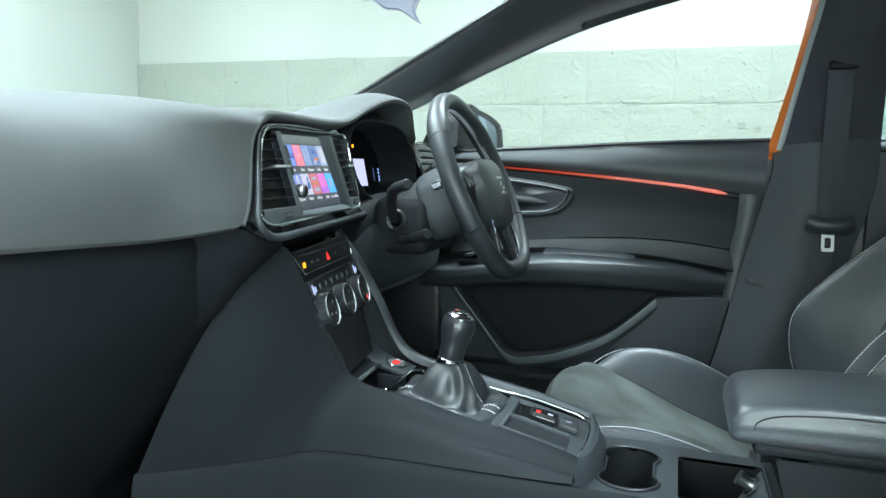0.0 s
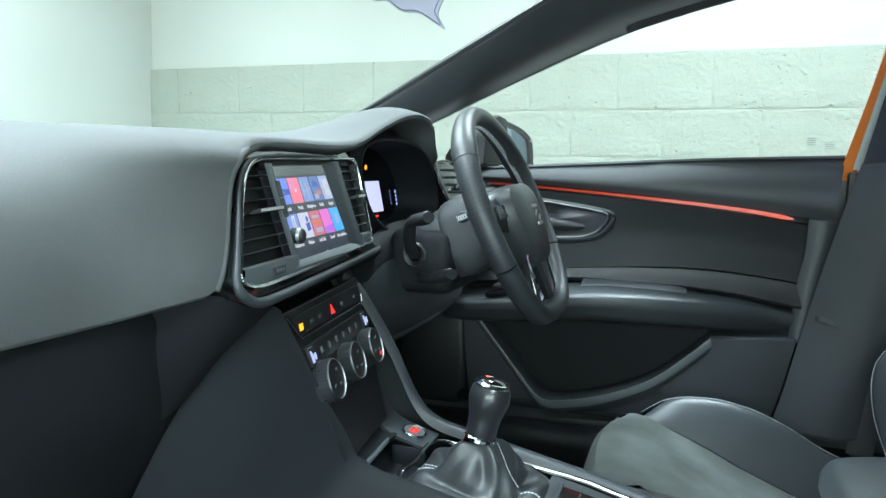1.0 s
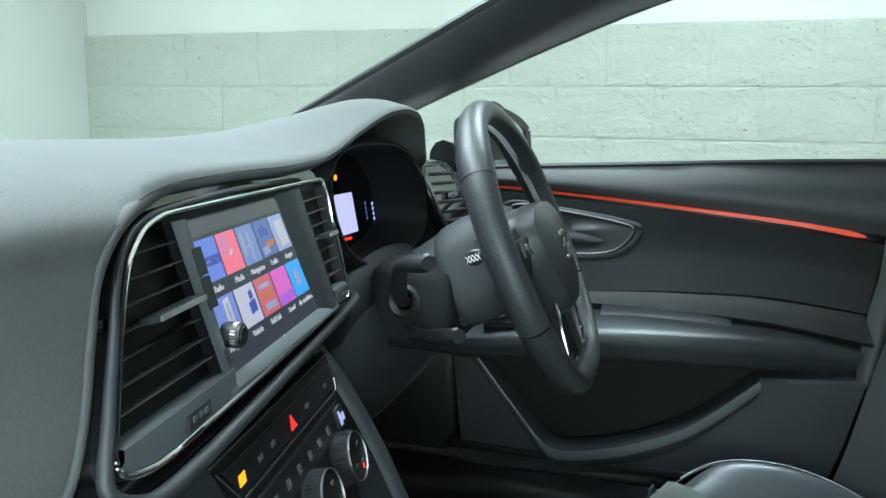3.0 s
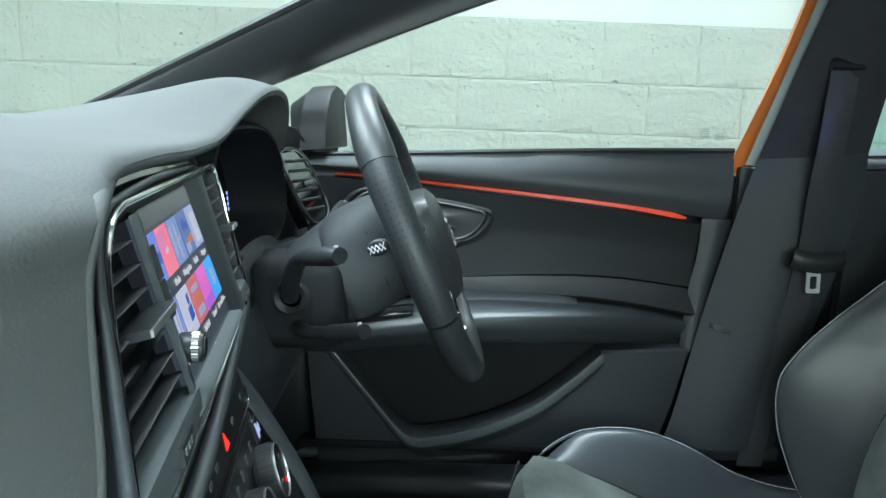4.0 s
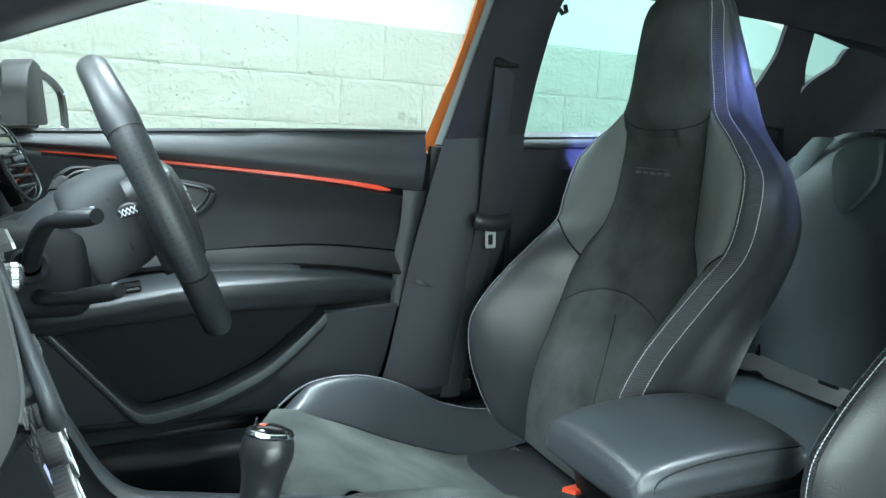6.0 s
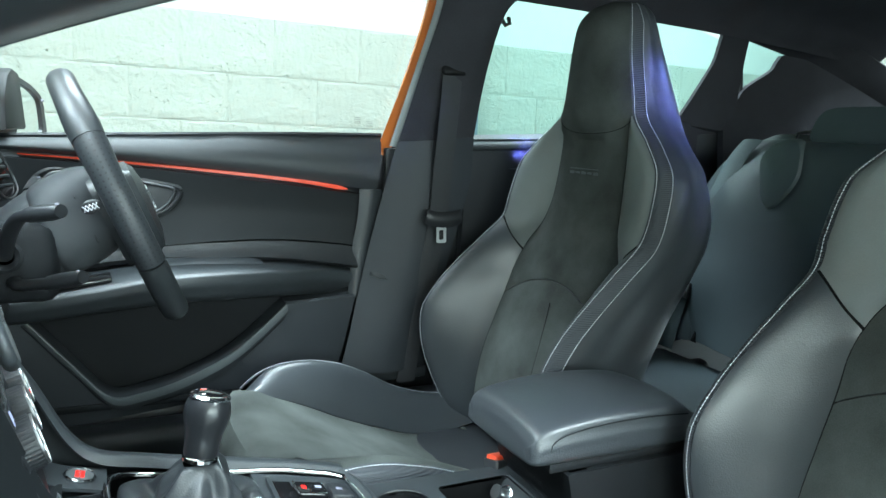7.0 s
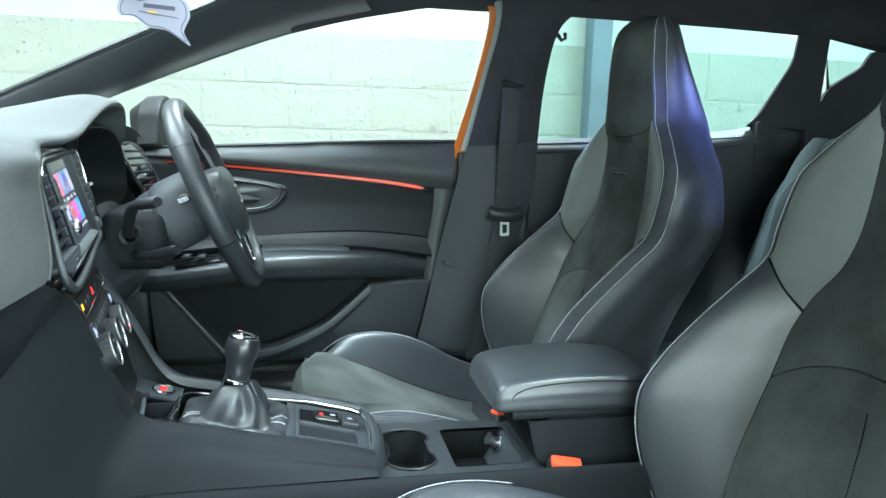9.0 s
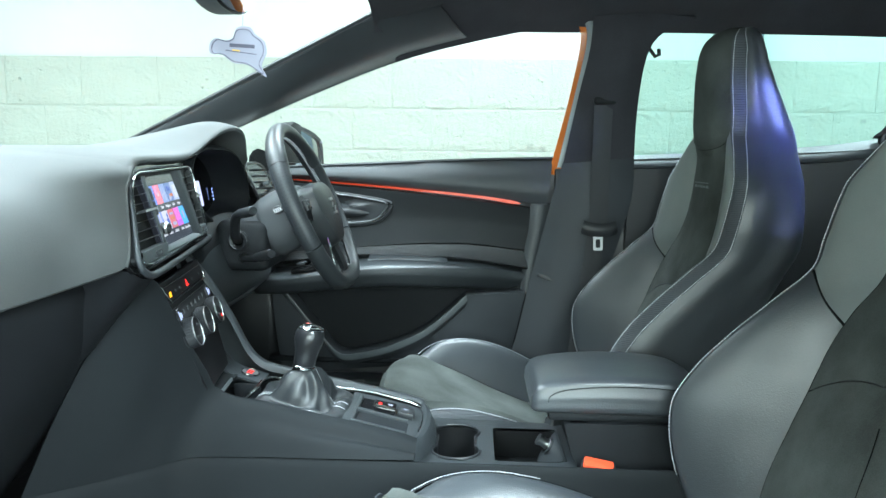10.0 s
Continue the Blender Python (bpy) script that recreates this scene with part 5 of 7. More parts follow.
punch(PERF)
rim_piece("rim", 32, 148, RIM, 0.0168, "smooth leather upper rim")
rim_piece("rim_grip", 148.8, 205, PERF, 0.0168, "perforated leather grip")
rim_piece("rim_grip", -25, 31.2, PERF, 0.0168, "perforated leather grip")
rim_piece("rim", 205.8, 334.2, RIM, 0.0168, "smooth leather lower rim", 60)
for a in (32, 148):
    rim_piece("rim_seam", a - (0.0 if a < 90 else -0.1), a + (-0.7 if a < 90 else 0.8), DARK, 0.0162, n=3)
bm = bmesh.new()
for k in range(300):
    a = -20 + 220 * (k // 2) / 149
    c, c2 = rim_point(a, 0.1598), rim_point(a + 1.5, 0.1598)
    s = 0.004 if k % 2 else -0.004
    tube([WHEEL @ (c + Vector((0, 0, s - 0.003))), WHEEL @ (c2 + Vector((0, 0, -s - 0.003)))], 0.0004, 4, into=bm)
part("cross_stitching", bm, THREAD, wheel, "pale grey cross stitching")
grip = part("stitched_grip", lathe([(0.014, -0.004), (0.015, 0.0), (0.012, 0.003), (0.0, 0.004)], 24, axes((-0.405, 0.205, 0.863), (0.927, -0.2, 0.374), (-0.374, 0, 0.927)) @ Matrix.Diagonal((0.85, 0.6, 1, 1))), DARK, wheel, "dark stitched grip inset")
bm = bmesh.new()
GRIP = axes((-0.405, 0.205, 0.863), (0.927, -0.2, 0.374), (-0.374, 0, 0.927))
for k in range(4):
    for s in (1, -1):
        tube([GRIP @ Vector((-0.009 + 0.0045 * k, -0.004 * s, 0.0045)), GRIP @ Vector((-0.0045 + 0.0045 * k, 0.004 * s, 0.0045))], 0.0006, 4, into=bm)
part("cross_stitching", bm, THREAD, grip, "pale grey cross stitching")
# airbag cover, spokes and keys
hub = [(0.0, 0.046), (0.05, 0.044), (0.083, 0.030), (0.088, -0.005), (0.074, -0.045), (0.055, -0.080), (0.030, -0.094), (0.0, -0.096)]
outline = hub + [(-x, y) for x, y in hub[-2:0:-1]]
rows = [[(q.x * f, q.y * f, d) for q in spline([(x, y, 0) for x, y in outline], 48, True)] for f, d in ((1.0, -0.03), (1.03, 0.0), (1.0, 0.016), (0.93, 0.027), (0.7, 0.034), (0.35, 0.037), (0.02, 0.038))]
bm = grid(rows, True)
bm.transform(WHEEL)
cover = part("airbag_cover", bm, RIM, wheel, "dark grey airbag cover")
for bx, by, bw, bh, tilt in ((0, 0.016, 0.030, 0.006, 0), (-0.006, 0.003, 0.020, 0.005, 25), (0.006, -0.006, 0.020, 0.005, 25), (0, -0.015, 0.030, 0.006, 0)):
    part("emblem", box(bw, bh, 0.003, 0.001, 1, WHEEL @ pose(bx, by - 0.017, 0.0385, 0, 0, tilt)), STEEL, cover, "plain chrome emblem bar")
for s in (1, -1):
    part("spoke", skin([[WHEEL @ Vector((s * x, y0, z)), WHEEL @ Vector((s * x, 0.5 * (y0 + y1), z + 0.008)), WHEEL @ Vector((s * x, y1, z))] for x, y0, y1, z in ((0.07, 0.030, -0.035, 0.004), (0.11, 0.026, -0.022, 0.002), (0.15, 0.024, -0.014, -0.002), (0.166, 0.026, -0.014, -0.004))], 9, 14, thick=0.014), DARK, wheel, "black spoke")
    keys = part("key_pod", box(0.034, 0.024, 0.008, 0.003, 2, WHEEL @ pose(s * 0.108, 0.004, 0.010)), DARK, wheel, "black key pod")
    for k in range(3):
        part("key", box(0.012, 0.007, 0.003, 0.001, 1, WHEEL @ pose(s * (0.102 + 0.011 * (k % 2)), -0.003 + 0.007 * k, 0.0145)), SATIN if k == 1 else DARK, keys)
    part("lower_spoke", skin([[WHEEL @ Vector((s * x0, y, z)), WHEEL @ Vector((s * 0.5 * (x0 + x1), y, z + 0.006)), WHEEL @ Vector((s * x1, y, z))] for x0, x1, y, z in ((0.016, 0.052, -0.065, 0.0), (0.026, 0.056, -0.11, -0.002), (0.034, 0.064, -0.162, -0.004))], 7, 10, thick=0.012), DARK, wheel, "black lower spoke")
    part("spoke_trim", tube([WHEEL @ Vector((s * x, y, z)) for x, y, z in ((0.062, -0.075, 0.012), (0.070, -0.110, 0.008), (0.078, -0.140, 0.004), (0.060, -0.156, 0.004), (0.038, -0.152, 0.006))], 0.0022, 6), CHROME, wheel, "chrome spoke trim")

# ---- steering column with stalks ----
COLUMN_GREY = relief(material("column_plastic", (0.050, 0.055, 0.060), 0.6, spec=0.3, grain=900, bump=0.2, vary=0.1), "cells", 700, 0.2, 0.0003)
column = thing("steering_column", "dark plastic steering column shroud with stalks", "steering column")
sec = []
for d, w, h0, h1 in ((-0.014, 0.056, 0.045, -0.050), (-0.022, 0.068, 0.056, -0.060), (-0.05, 0.080, 0.063, -0.070), (-0.09, 0.088, 0.060, -0.074), (-0.102, 0.086, 0.056, -0.072), (-0.106, 0.080, 0.050, -0.066)):
    sec.append([WHEEL @ Vector((x * w, (h0 if y > 0 else -h1) * y, d)) for x, y in ((1, 0), (0.92, 0.6), (0.6, 0.95), (0, 1), (-0.6, 0.95), (-0.92, 0.6), (-1, 0), (-0.92, -0.6), (-0.6, -0.95), (0, -1), (0.6, -0.95), (0.92, -0.6))])
part("shroud", skin(sec, 48, 20, True, True), COLUMN_GREY, column, "dark grey column shroud")
sec = []
for d, w, h0, h1 in ((-0.100, 0.078, 0.050, -0.066), (-0.104, 0.083, 0.054, -0.070), (-0.14, 0.090, 0.046, -0.070), (-0.175, 0.095, 0.030, -0.070)):
    sec.append([WHEEL @ Vector((x * w, (h0 if y > 0 else -h1) * y, d)) for x, y in ((1, 0), (0.92, 0.6), (0.6, 0.95), (0, 1), (-0.6, 0.95), (-0.92, 0.6), (-1, 0), (-0.92, -0.6), (-0.6, -0.95), (0, -1), (0.6, -0.95), (0.92, -0.6))])
part("shroud_collar", skin(sec, 48, 12, True, True), COLUMN_GREY, column, "dark grey front shroud collar")
part("shroud_seam", tube([WHEEL @ Vector((-0.0765, y, -0.05)) for y in (-0.04, 0.0, 0.03)], 0.0012, 6), DARK, column)
part("shroud_side", box_at((-0.56, 0.268, 0.725), (-0.445, 0.46, 0.835), 0.022, 3), GLOVE, column, "black stalk housing")
part("shroud_neck", tube([(-0.47, 0.365, 0.81), (-0.56, 0.365, 0.77)], [0.05, 0.055], 20), DARK, column)


def stalk(pts, tip, side):
    st = part("stalk", tube(spline(pts, 16), [0.0088 + 0.0012 * math.sin(k / 15 * 3.1) for k in range(16)], 12, oval=0.8), DARK, column, "black control stalk")
    a, b = Vector(pts[-1]), Vector(tip)
    part("stalk_tip", tube([a, a.lerp(b, 0.7), b], [0.0112, 0.0118, 0.0095], 12, oval=0.85), DARK, st, "black stalk tip")
    part("stalk_mark", box(0.004, 0.010, 0.002, 0, 1, Matrix.Translation(a.lerp(b, 0.75) + Vector((0.004, side * 0.004, 0.0098)))), CARD, st)


stalk([(-0.508, 0.285, 0.790), (-0.505, 0.249, 0.797), (-0.497, 0.215, 0.826), (-0.484, 0.188, 0.850), (-0.470, 0.172, 0.857)], (-0.436, 0.139, 0.865), -1)
stalk([(-0.50, 0.29, 0.760), (-0.491, 0.252, 0.757), (-0.455, 0.222, 0.764)], (-0.416, 0.188, 0.777), -1)
stalk([(-0.50, 0.44, 0.81), (-0.50, 0.50, 0.835), (-0.495, 0.53, 0.85)], (-0.485, 0.565, 0.868), 1)
part("ring", lathe([(0.021, 0), (0.022, 0.005), (0.018, 0.008), (0.012, 0.004), (0.012, 0)], 28, axes((-0.507, 0.266, 0.793), (1, 0, 0), (0, 0, 1))), DARK, column, "black switch ring")

# ---- centre console ----
console = thing("center_console", "dark grey centre console between the seats", "console")
# near and far upper edges, from the dash down to the tray
EDGE_RUN = [(-0.545, 0.790), (-0.508, 0.745), (-0.468, 0.680), (-0.436, 0.618), (-0.405, 0.588), (-0.35, 0.574), (-0.27, 0.557), (-0.19, 0.541), (-0.13, 0.527), (-0.105, 0.519)]
WING = (((-0.486, -0.176, 0.784), (-0.492, -0.186, 0.790), (-0.502, -0.204, 0.786), (-0.520, -0.232, 0.752), (-0.552, -0.262, 0.690), (-0.592, -0.285, 0.60), (-0.630, -0.300, 0.505)),
        ((-0.462, -0.143, 0.704), (-0.468, -0.150, 0.710), (-0.476, -0.163, 0.705), (-0.492, -0.190, 0.675), (-0.512, -0.220, 0.630), (-0.540, -0.240, 0.565), (-0.566, -0.252, 0.505)),
        ((-0.442, -0.112, 0.636), (-0.448, -0.119, 0.642), (-0.455, -0.131, 0.637), (-0.465, -0.149, 0.612), (-0.477, -0.168, 0.580), (-0.490, -0.186, 0.542), (-0.502, -0.198, 0.505)),
        ((-0.418, -0.092, 0.582), (-0.424, -0.097, 0.590), (-0.429, -0.108, 0.586), (-0.434, -0.122, 0.570), (-0.440, -0.137, 0.550), (-0.446, -0.148, 0.528), (-0.452, -0.156, 0.505)))
near = [list(row) for row in WING] + [[(x, -0.088, z - 0.012), (x, -0.094, z - 0.002), (x, -0.102, z), (x, -0.112, z - 0.004), (x, -0.123, z - 0.020), (x, -0.135, 0.5 * z + 0.25), (x, -0.146, 0.505)] for x, z in EDGE_RUN[5:]]
# darker than the far side: the footwell shade is painted in
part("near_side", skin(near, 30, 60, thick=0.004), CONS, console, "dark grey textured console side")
far = [[(x, 0.082, z - 0.012), (x, 0.088, z - 0.001), (x, 0.096, z), (x, 0.106, z - 0.005), (x, 0.116, z - 0.03), (x, 0.122, z - 0.10), (x, 0.124, 0.40)] for x, z in EDGE_RUN]
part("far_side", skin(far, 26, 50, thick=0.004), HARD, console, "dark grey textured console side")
# rounded rear end, sloping to the tray
end = [[(-0.118 + 0.030 * math.cos(a) * k, 0.100 * math.sin(a) * (0.94 + 0.06 * k) - 0.003, z) for a in [radians(-100 + 10 * j) for j in range(21)]] for k, z in ((0.4, 0.513), (0.75, 0.519), (1.0, 0.516), (1.25, 0.503), (1.4, 0.482))]
part("rear_end", grid(end), HARD, console, "rounded console end")
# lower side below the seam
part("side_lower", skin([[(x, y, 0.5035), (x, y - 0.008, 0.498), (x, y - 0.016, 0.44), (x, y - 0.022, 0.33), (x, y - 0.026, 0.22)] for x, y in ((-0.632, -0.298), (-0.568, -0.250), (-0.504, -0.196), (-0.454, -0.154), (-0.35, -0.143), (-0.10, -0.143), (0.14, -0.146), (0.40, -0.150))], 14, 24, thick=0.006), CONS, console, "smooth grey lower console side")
part("far_lower", box_at((-0.60, 0.10, 0.22), (0.40, 0.126, 0.46), 0.01), HARD, console)


def top_z(x):
    return smooth_table(EDGE_RUN, x)[0]


def deck(name, x0, x1, y0, y1, drop, mat, label="", parent=None, n=8):
    rows = [[(x0 + (x1 - x0) * i / n, y, top_z(x0 + (x1 - x0) * i / n) - drop) for y in (y0, y1)] for i in range(n + 1)]
    bm = grid(rows)
    return part(name, thicken(bm, 0.004), mat, parent or console, label)


# sunken deck between the side rails
def sunk(x):
    """How far the deck lies under the rails."""
    return 0.008 + 0.015 * min(1.0, max(0.0, (-x - 0.20) / 0.16))


# storage cubby ahead of the lever, with its pale lip, and the start button's strip
part("cubby_floor", box_at((-0.53, -0.092, 0.530), (-0.37, 0.086, 0.537), 0.002), GLOVE, console, "black storage tray floor")
part("cubby_wall", skin([[(-0.500, y, 0.66), (-0.505, y, 0.61), (-0.50, y, 0.538)] for y in (-0.098, 0, 0.090)], 6, 6, thick=0.004), GLOVE, console)
part("cubby_mat", skin([[(-0.492, y, 0.600 - 0.1 * y), (-0.465, y, 0.585 - 0.08 * y), (-0.440, y, 0.577)] for y in (-0.092, -0.03, 0.04)], 6, 8, thick=0.003), CONS, console, "black ribbed tray mat")
part("cubby_lip", tube([(-0.428, -0.092, 0.583), (-0.436, -0.03, 0.579), (-0.446, 0.030, 0.574), (-0.458, 0.045, 0.578)], 0.0032, 8), SATIN, console, "satin tray lip")
part("start_panel", skin([[(x, 0.036, z), (x, 0.06, z + 0.001), (x, 0.088, z + 0.002)] for x, z in ((-0.500, 0.625), (-0.470, 0.588), (-0.445, 0.573), (-0.424, 0.567), (-0.397, 0.560))], 6, 12, thick=0.004), HARD, console, "dark start button strip")
part("pocket_side", box_at((-0.445, 0.034, 0.535), (-0.397, 0.038, 0.562), 0.001), GLOVE, console)
BM = axes((-0.424, 0.062, 0.5735), (0.05, 1, 0), (-0.96, 0, 0.26))
button = part("start_button", lathe([(0.0165, -0.001), (0.0175, 0.0015), (0.0160, 0.0032), (0.0148, 0.0026), (0.0148, 0.0)], 32, BM), CHROME, console, "chrome-ringed start button")
part("button_face", lathe([(0.0148, 0.0016), (0.0, 0.0022)], 24, BM), SATIN, button)
for k in range(6):
    part("lit_mark", box(0.0042, 0.0042, 0.0006, 0, 1, BM @ pose(-0.0055 + 0.0055 * (k % 3), 0.0028 if k < 3 else -0.0028, 0.0026)), RED_GLOW, button, "lit red mark")

# gear lever frame with bright edge
def frame_point(x, y, d=0.0):
    return Vector((x, y, top_z(x) - sunk(x) + d - (0.006 if y < -0.05 else 0.0)))


loop = [(-0.388, -0.080), (-0.30, -0.082), (-0.13, -0.080), (-0.108, -0.060), (-0.102, 0.0), (-0.108, 0.056), (-0.13, 0.074), (-0.30, 0.078), (-0.385, 0.076), (-0.394, 0.0)]
ring = [frame_point(q.x, q.y, 0.003) for q in spline([(x, y, 0) for x, y in loop], 80, True)]
part("frame_trim", tube(ring, 0.0020, 8, True), CHROME, console, "chrome lever frame trim")
part("frame_band", tube([p + Vector((0, 0, -0.003)) + 0.03 * (p - Vector((-0.25, 0, p.z))) for p in ring], 0.004, 8, True), GLOSS, console, "gloss black frame")
deck("frame_deck", -0.232, -0.105, -0.076, 0.072, 0.010, HARD, "dark grey switch deck")
deck("bin_floor", -0.212, -0.125, -0.070, -0.018, 0.0098, GLOVE, "open black bin")
for lo, hi in (((-0.214, -0.072), (-0.126, -0.066)), ((-0.214, -0.018), (-0.126, -0.012)), ((-0.218, -0.072), (-0.212, 0.05))):
    bm = box_at((lo[0], lo[1], -0.004), (hi[0], hi[1], 0.003), 0.001)
    for v in bm.verts:
        v.co.z += top_z(v.co.x) - 0.007
    part("bin_edge", bm, HARD, console)
deck("switch_recess", -0.212, -0.188, 0.004, 0.05, 0.0096, GLOSS, "black recess")
for k, (x0, x1) in enumerate(((-0.188, -0.150), (-0.147, -0.118))):
    z = top_z(0.5 * (x0 + x1))
    sw = part("brake_switch", box(x1 - x0, 0.034, 0.012, 0.003, 2, pose(0.5 * (x0 + x1), 0.018, z - 0.006, 0, 12, 0)), GLOSS if k == 0 else DARK, console, "parking brake switch" if k == 0 else "hold switch")
    part("switch_mark", box(0.008, 0.006, 0.0006, 0, 1, pose(x0 + 0.028 if k == 0 else 0.5 * (x0 + x1), 0.018, z + (0.0002 if k else -0.0006), 0, 12, 0)), CARD, sw)
    if k == 0:
        part("lit_mark", box(0.006, 0.009, 0.0008, 0, 1, pose(x0 + 0.010, 0.018, z + 0.002, 0, 12, 0)), RED_GLOW, sw, "lit red brake mark")
        part("switch_edge", tube([(x0 + 0.001, 0.001, z + 0.003), (x0 - 0.001, 0.018, z + 0.003), (x0 + 0.001, 0.035, z + 0.003)], 0.0013, 6), CHROME, sw)

# gear lever
lever = thing("gear_lever", "black gear lever with leather gaiter and chrome collar", "gear lever")
TOP, FOOT = Vector((-0.291, -0.012, 0.688)), Vector((-0.305, -0.022, 0.612))
base = [(q.x, q.y, top_z(q.x) - sunk(q.x) - 0.002) for q in spline([(-0.378, -0.070, 0), (-0.30, -0.076, 0), (-0.236, -0.070, 0), (-0.228, 0.0, 0), (-0.236, 0.064, 0), (-0.30, 0.070, 0), (-0.376, 0.066, 0), (-0.386, 0.0, 0)], 64, True)]
rows = []
PROFILE = ((1.0, 0.0), (0.94, 0.007), (0.84, 0.011), (0.72, 0.011), (0.62, 0.008), (0.56, 0.012), (0.52, 0.022), (0.47, 0.034), (0.41, 0.046), (0.35, 0.057), (0.28, 0.067), (0.235, 0.075), (0.22, 0.0785))
for i, (f, h) in enumerate(PROFILE):
    row = []
    for k, b in enumerate(base):
        a = k / 64 * math.tau
        c = Vector((FOOT.x, FOOT.y, 0)).lerp(Vector((-0.307, -0.003, 0)), max(0.0, (f - 0.22) / 0.78) ** 0.6)
        slack = math.sin(min(1.0, i / 12) * math.pi)
        twist = a + 0.05 * i
        fold = 2.3 * slack * (0.055 * max(0.0, math.sin(2 * twist + 0.6)) ** 3 + 0.035 * math.sin(5 * twist + 1.0 + 0.25 * i) + 0.02 * math.sin(9 * a - 0.6 * i))
        d = Vector((b[0] + 0.307, b[1] + 0.003, 0)) * f
        z = b[2] + (0.612 - b[2]) * (h / 0.0785)
        row.append((c.x + d.x * (1 + fold), c.y + d.y * (1 + fold), z + (0.05 * fold if i < 11 else 0)))
    rows.append(row)
GAITER = relief(material("gaiter_leather", (0.022, 0.025, 0.028), 0.42, grain=500, bump=0.2, vary=0.12, spec=0.6), "cells", 500, 0.3, 0.0005)
gaiter = part("gaiter", skin(rows, 128, 48, True), GAITER, lever, "creased black leather gaiter")
for k in (21, 23, 57, 59):
    stitches([Vector(rows[i][k]) + Vector((0, 0, 0.0012)) for i in range(1, 5)], gaiter, 0.0045, 0.003, 0.0006)
stitches([Vector(rows[i][26]) + Vector((0.0012, 0, 0.0006)) for i in range(5, 12)], gaiter, 0.0045, 0.003, 0.0005)
up = (TOP - FOOT).normalized()
q = up.to_track_quat("Z", "Y").to_matrix().to_4x4()
KM = Matrix.Translation(FOOT) @ q @ Matrix.Diagonal((1, 1, 0.92, 1))
part("collar", lathe([(0.0165, -0.003), (0.0190, -0.001), (0.0192, 0.003), (0.0170, 0.005)], 32, KM), CHROME, lever, "chrome collar")
knob = part("knob", lathe([(0.0172, 0.004), (0.0184, 0.008), (0.0188, 0.020), (0.0202, 0.032), (0.0230, 0.043), (0.0250, 0.053), (0.0250, 0.060), (0.0238, 0.067), (0.0212, 0.073)], 40, KM), KNOB, lever, "black leather knob")
part("knob_ring", lathe([(0.0222, 0.0725), (0.0228, 0.0745), (0.0210, 0.0775), (0.0190, 0.078)], 40, KM), CHROME, knob, "chrome knob ring")
part("knob_cap", lathe([(0.0196, 0.0765), (0.0170, 0.0795), (0.0100, 0.082), (0.0, 0.083)], 40, KM), GLOSS, knob, "gloss black shift pattern cap")
part("cap_flag", prism([(-0.003, -0.001), (0.001, -0.002), (0.004, 0.006), (-0.001, 0.006)], 0.001, KM @ pose(0.004, 0.002, 0.0815)), RED, knob, "small red and white badge", smooth=False)
part("cap_flag", prism([(0.0015, -0.002), (0.0045, -0.003), (0.0065, 0.005), (0.0045, 0.006)], 0.001, KM @ pose(0.004, 0.000, 0.0812)), CARD, knob, smooth=False)
part("knob_seam", tube([KM @ Vector((0.0, -r - 0.0006, h)) for r, h in ((0.0165, 0.022), (0.020, 0.038), (0.0235, 0.050), (0.025, 0.060))], 0.0008, 5), DARK, knob)
for k in range(3):
    part("shift_mark", box(0.0012, 0.006, 0.0006, 0, 1, KM @ pose(0.0150, -0.006 + 0.005 * k, 0.0795, 0, 30, 0)), CARD, knob)

# tray with cup holders, box and power socket
TRAY = 0.484
outer = [(-0.100, -0.112), (0.150, -0.112), (0.158, -0.104), (0.158, 0.074), (0.150, 0.082), (-0.100, 0.096), (-0.106, 0.09), (-0.106, -0.10)]


hole_cup, hole_box = [], []
for k in range(16):
    a = radians(145 + 250 * k / 15)
    hole_cup.append((-0.042 + 0.040 * math.cos(a), -0.055 + 0.034 * math.sin(a)))
for k in range(16):
    a = radians(-35 + 250 * k / 15)
    hole_cup.append((-0.042 + 0.040 * math.cos(a), 0.027 + 0.034 * math.sin(a)))
hole_box = round_rect(0.112, 0.140, 0.008, 8, 0.078, -0.018)


def plate_with_holes(outline, holes, z, thick):
    bm = bmesh.new()
    edges = []
    for loop in [outline, *holes]:
        vs = [bm.verts.new((x, y, z)) for x, y in loop]
        edges += [bm.edges.new((vs[i], vs[(i + 1) % len(vs)])) for i in range(len(vs))]
    bmesh.ops.triangle_fill(bm, use_beauty=True, use_dissolve=False, edges=edges)
    bm.normal_update()
    for f in bm.faces:
        if f.normal.z < 0:
            f.normal_flip()
    bmesh.ops.solidify(bm, geom=bm.faces[:], thickness=thick)
    return bm


part("tray_top", plate_with_holes(outer, [hole_cup, hole_box], TRAY, 0.004), HARD, console, "dark grey tray top", smooth=False)
# cup and box linings: the depth's shade is put into their colour
part("cup_wall", grid([[(x, y, TRAY + 0.001) for x, y in hole_cup], [(x, y, TRAY - 0.008) for x, y in hole_cup], [(-0.042 + 0.93 * (x + 0.042), y * 0.94, TRAY - 0.062) for x, y in hole_cup]], True), PIT, console, "dark double cup holder with its shade painted in")
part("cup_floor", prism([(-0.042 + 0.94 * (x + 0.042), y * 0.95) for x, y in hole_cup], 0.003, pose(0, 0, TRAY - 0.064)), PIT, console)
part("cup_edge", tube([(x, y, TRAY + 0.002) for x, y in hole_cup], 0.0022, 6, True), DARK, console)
part("box_wall", grid([[(x, y, z) for x, y in hole_box] for z in (TRAY + 0.001, TRAY - 0.03, TRAY - 0.055)], True), PIT, console, "dark storage box with its shade painted in")
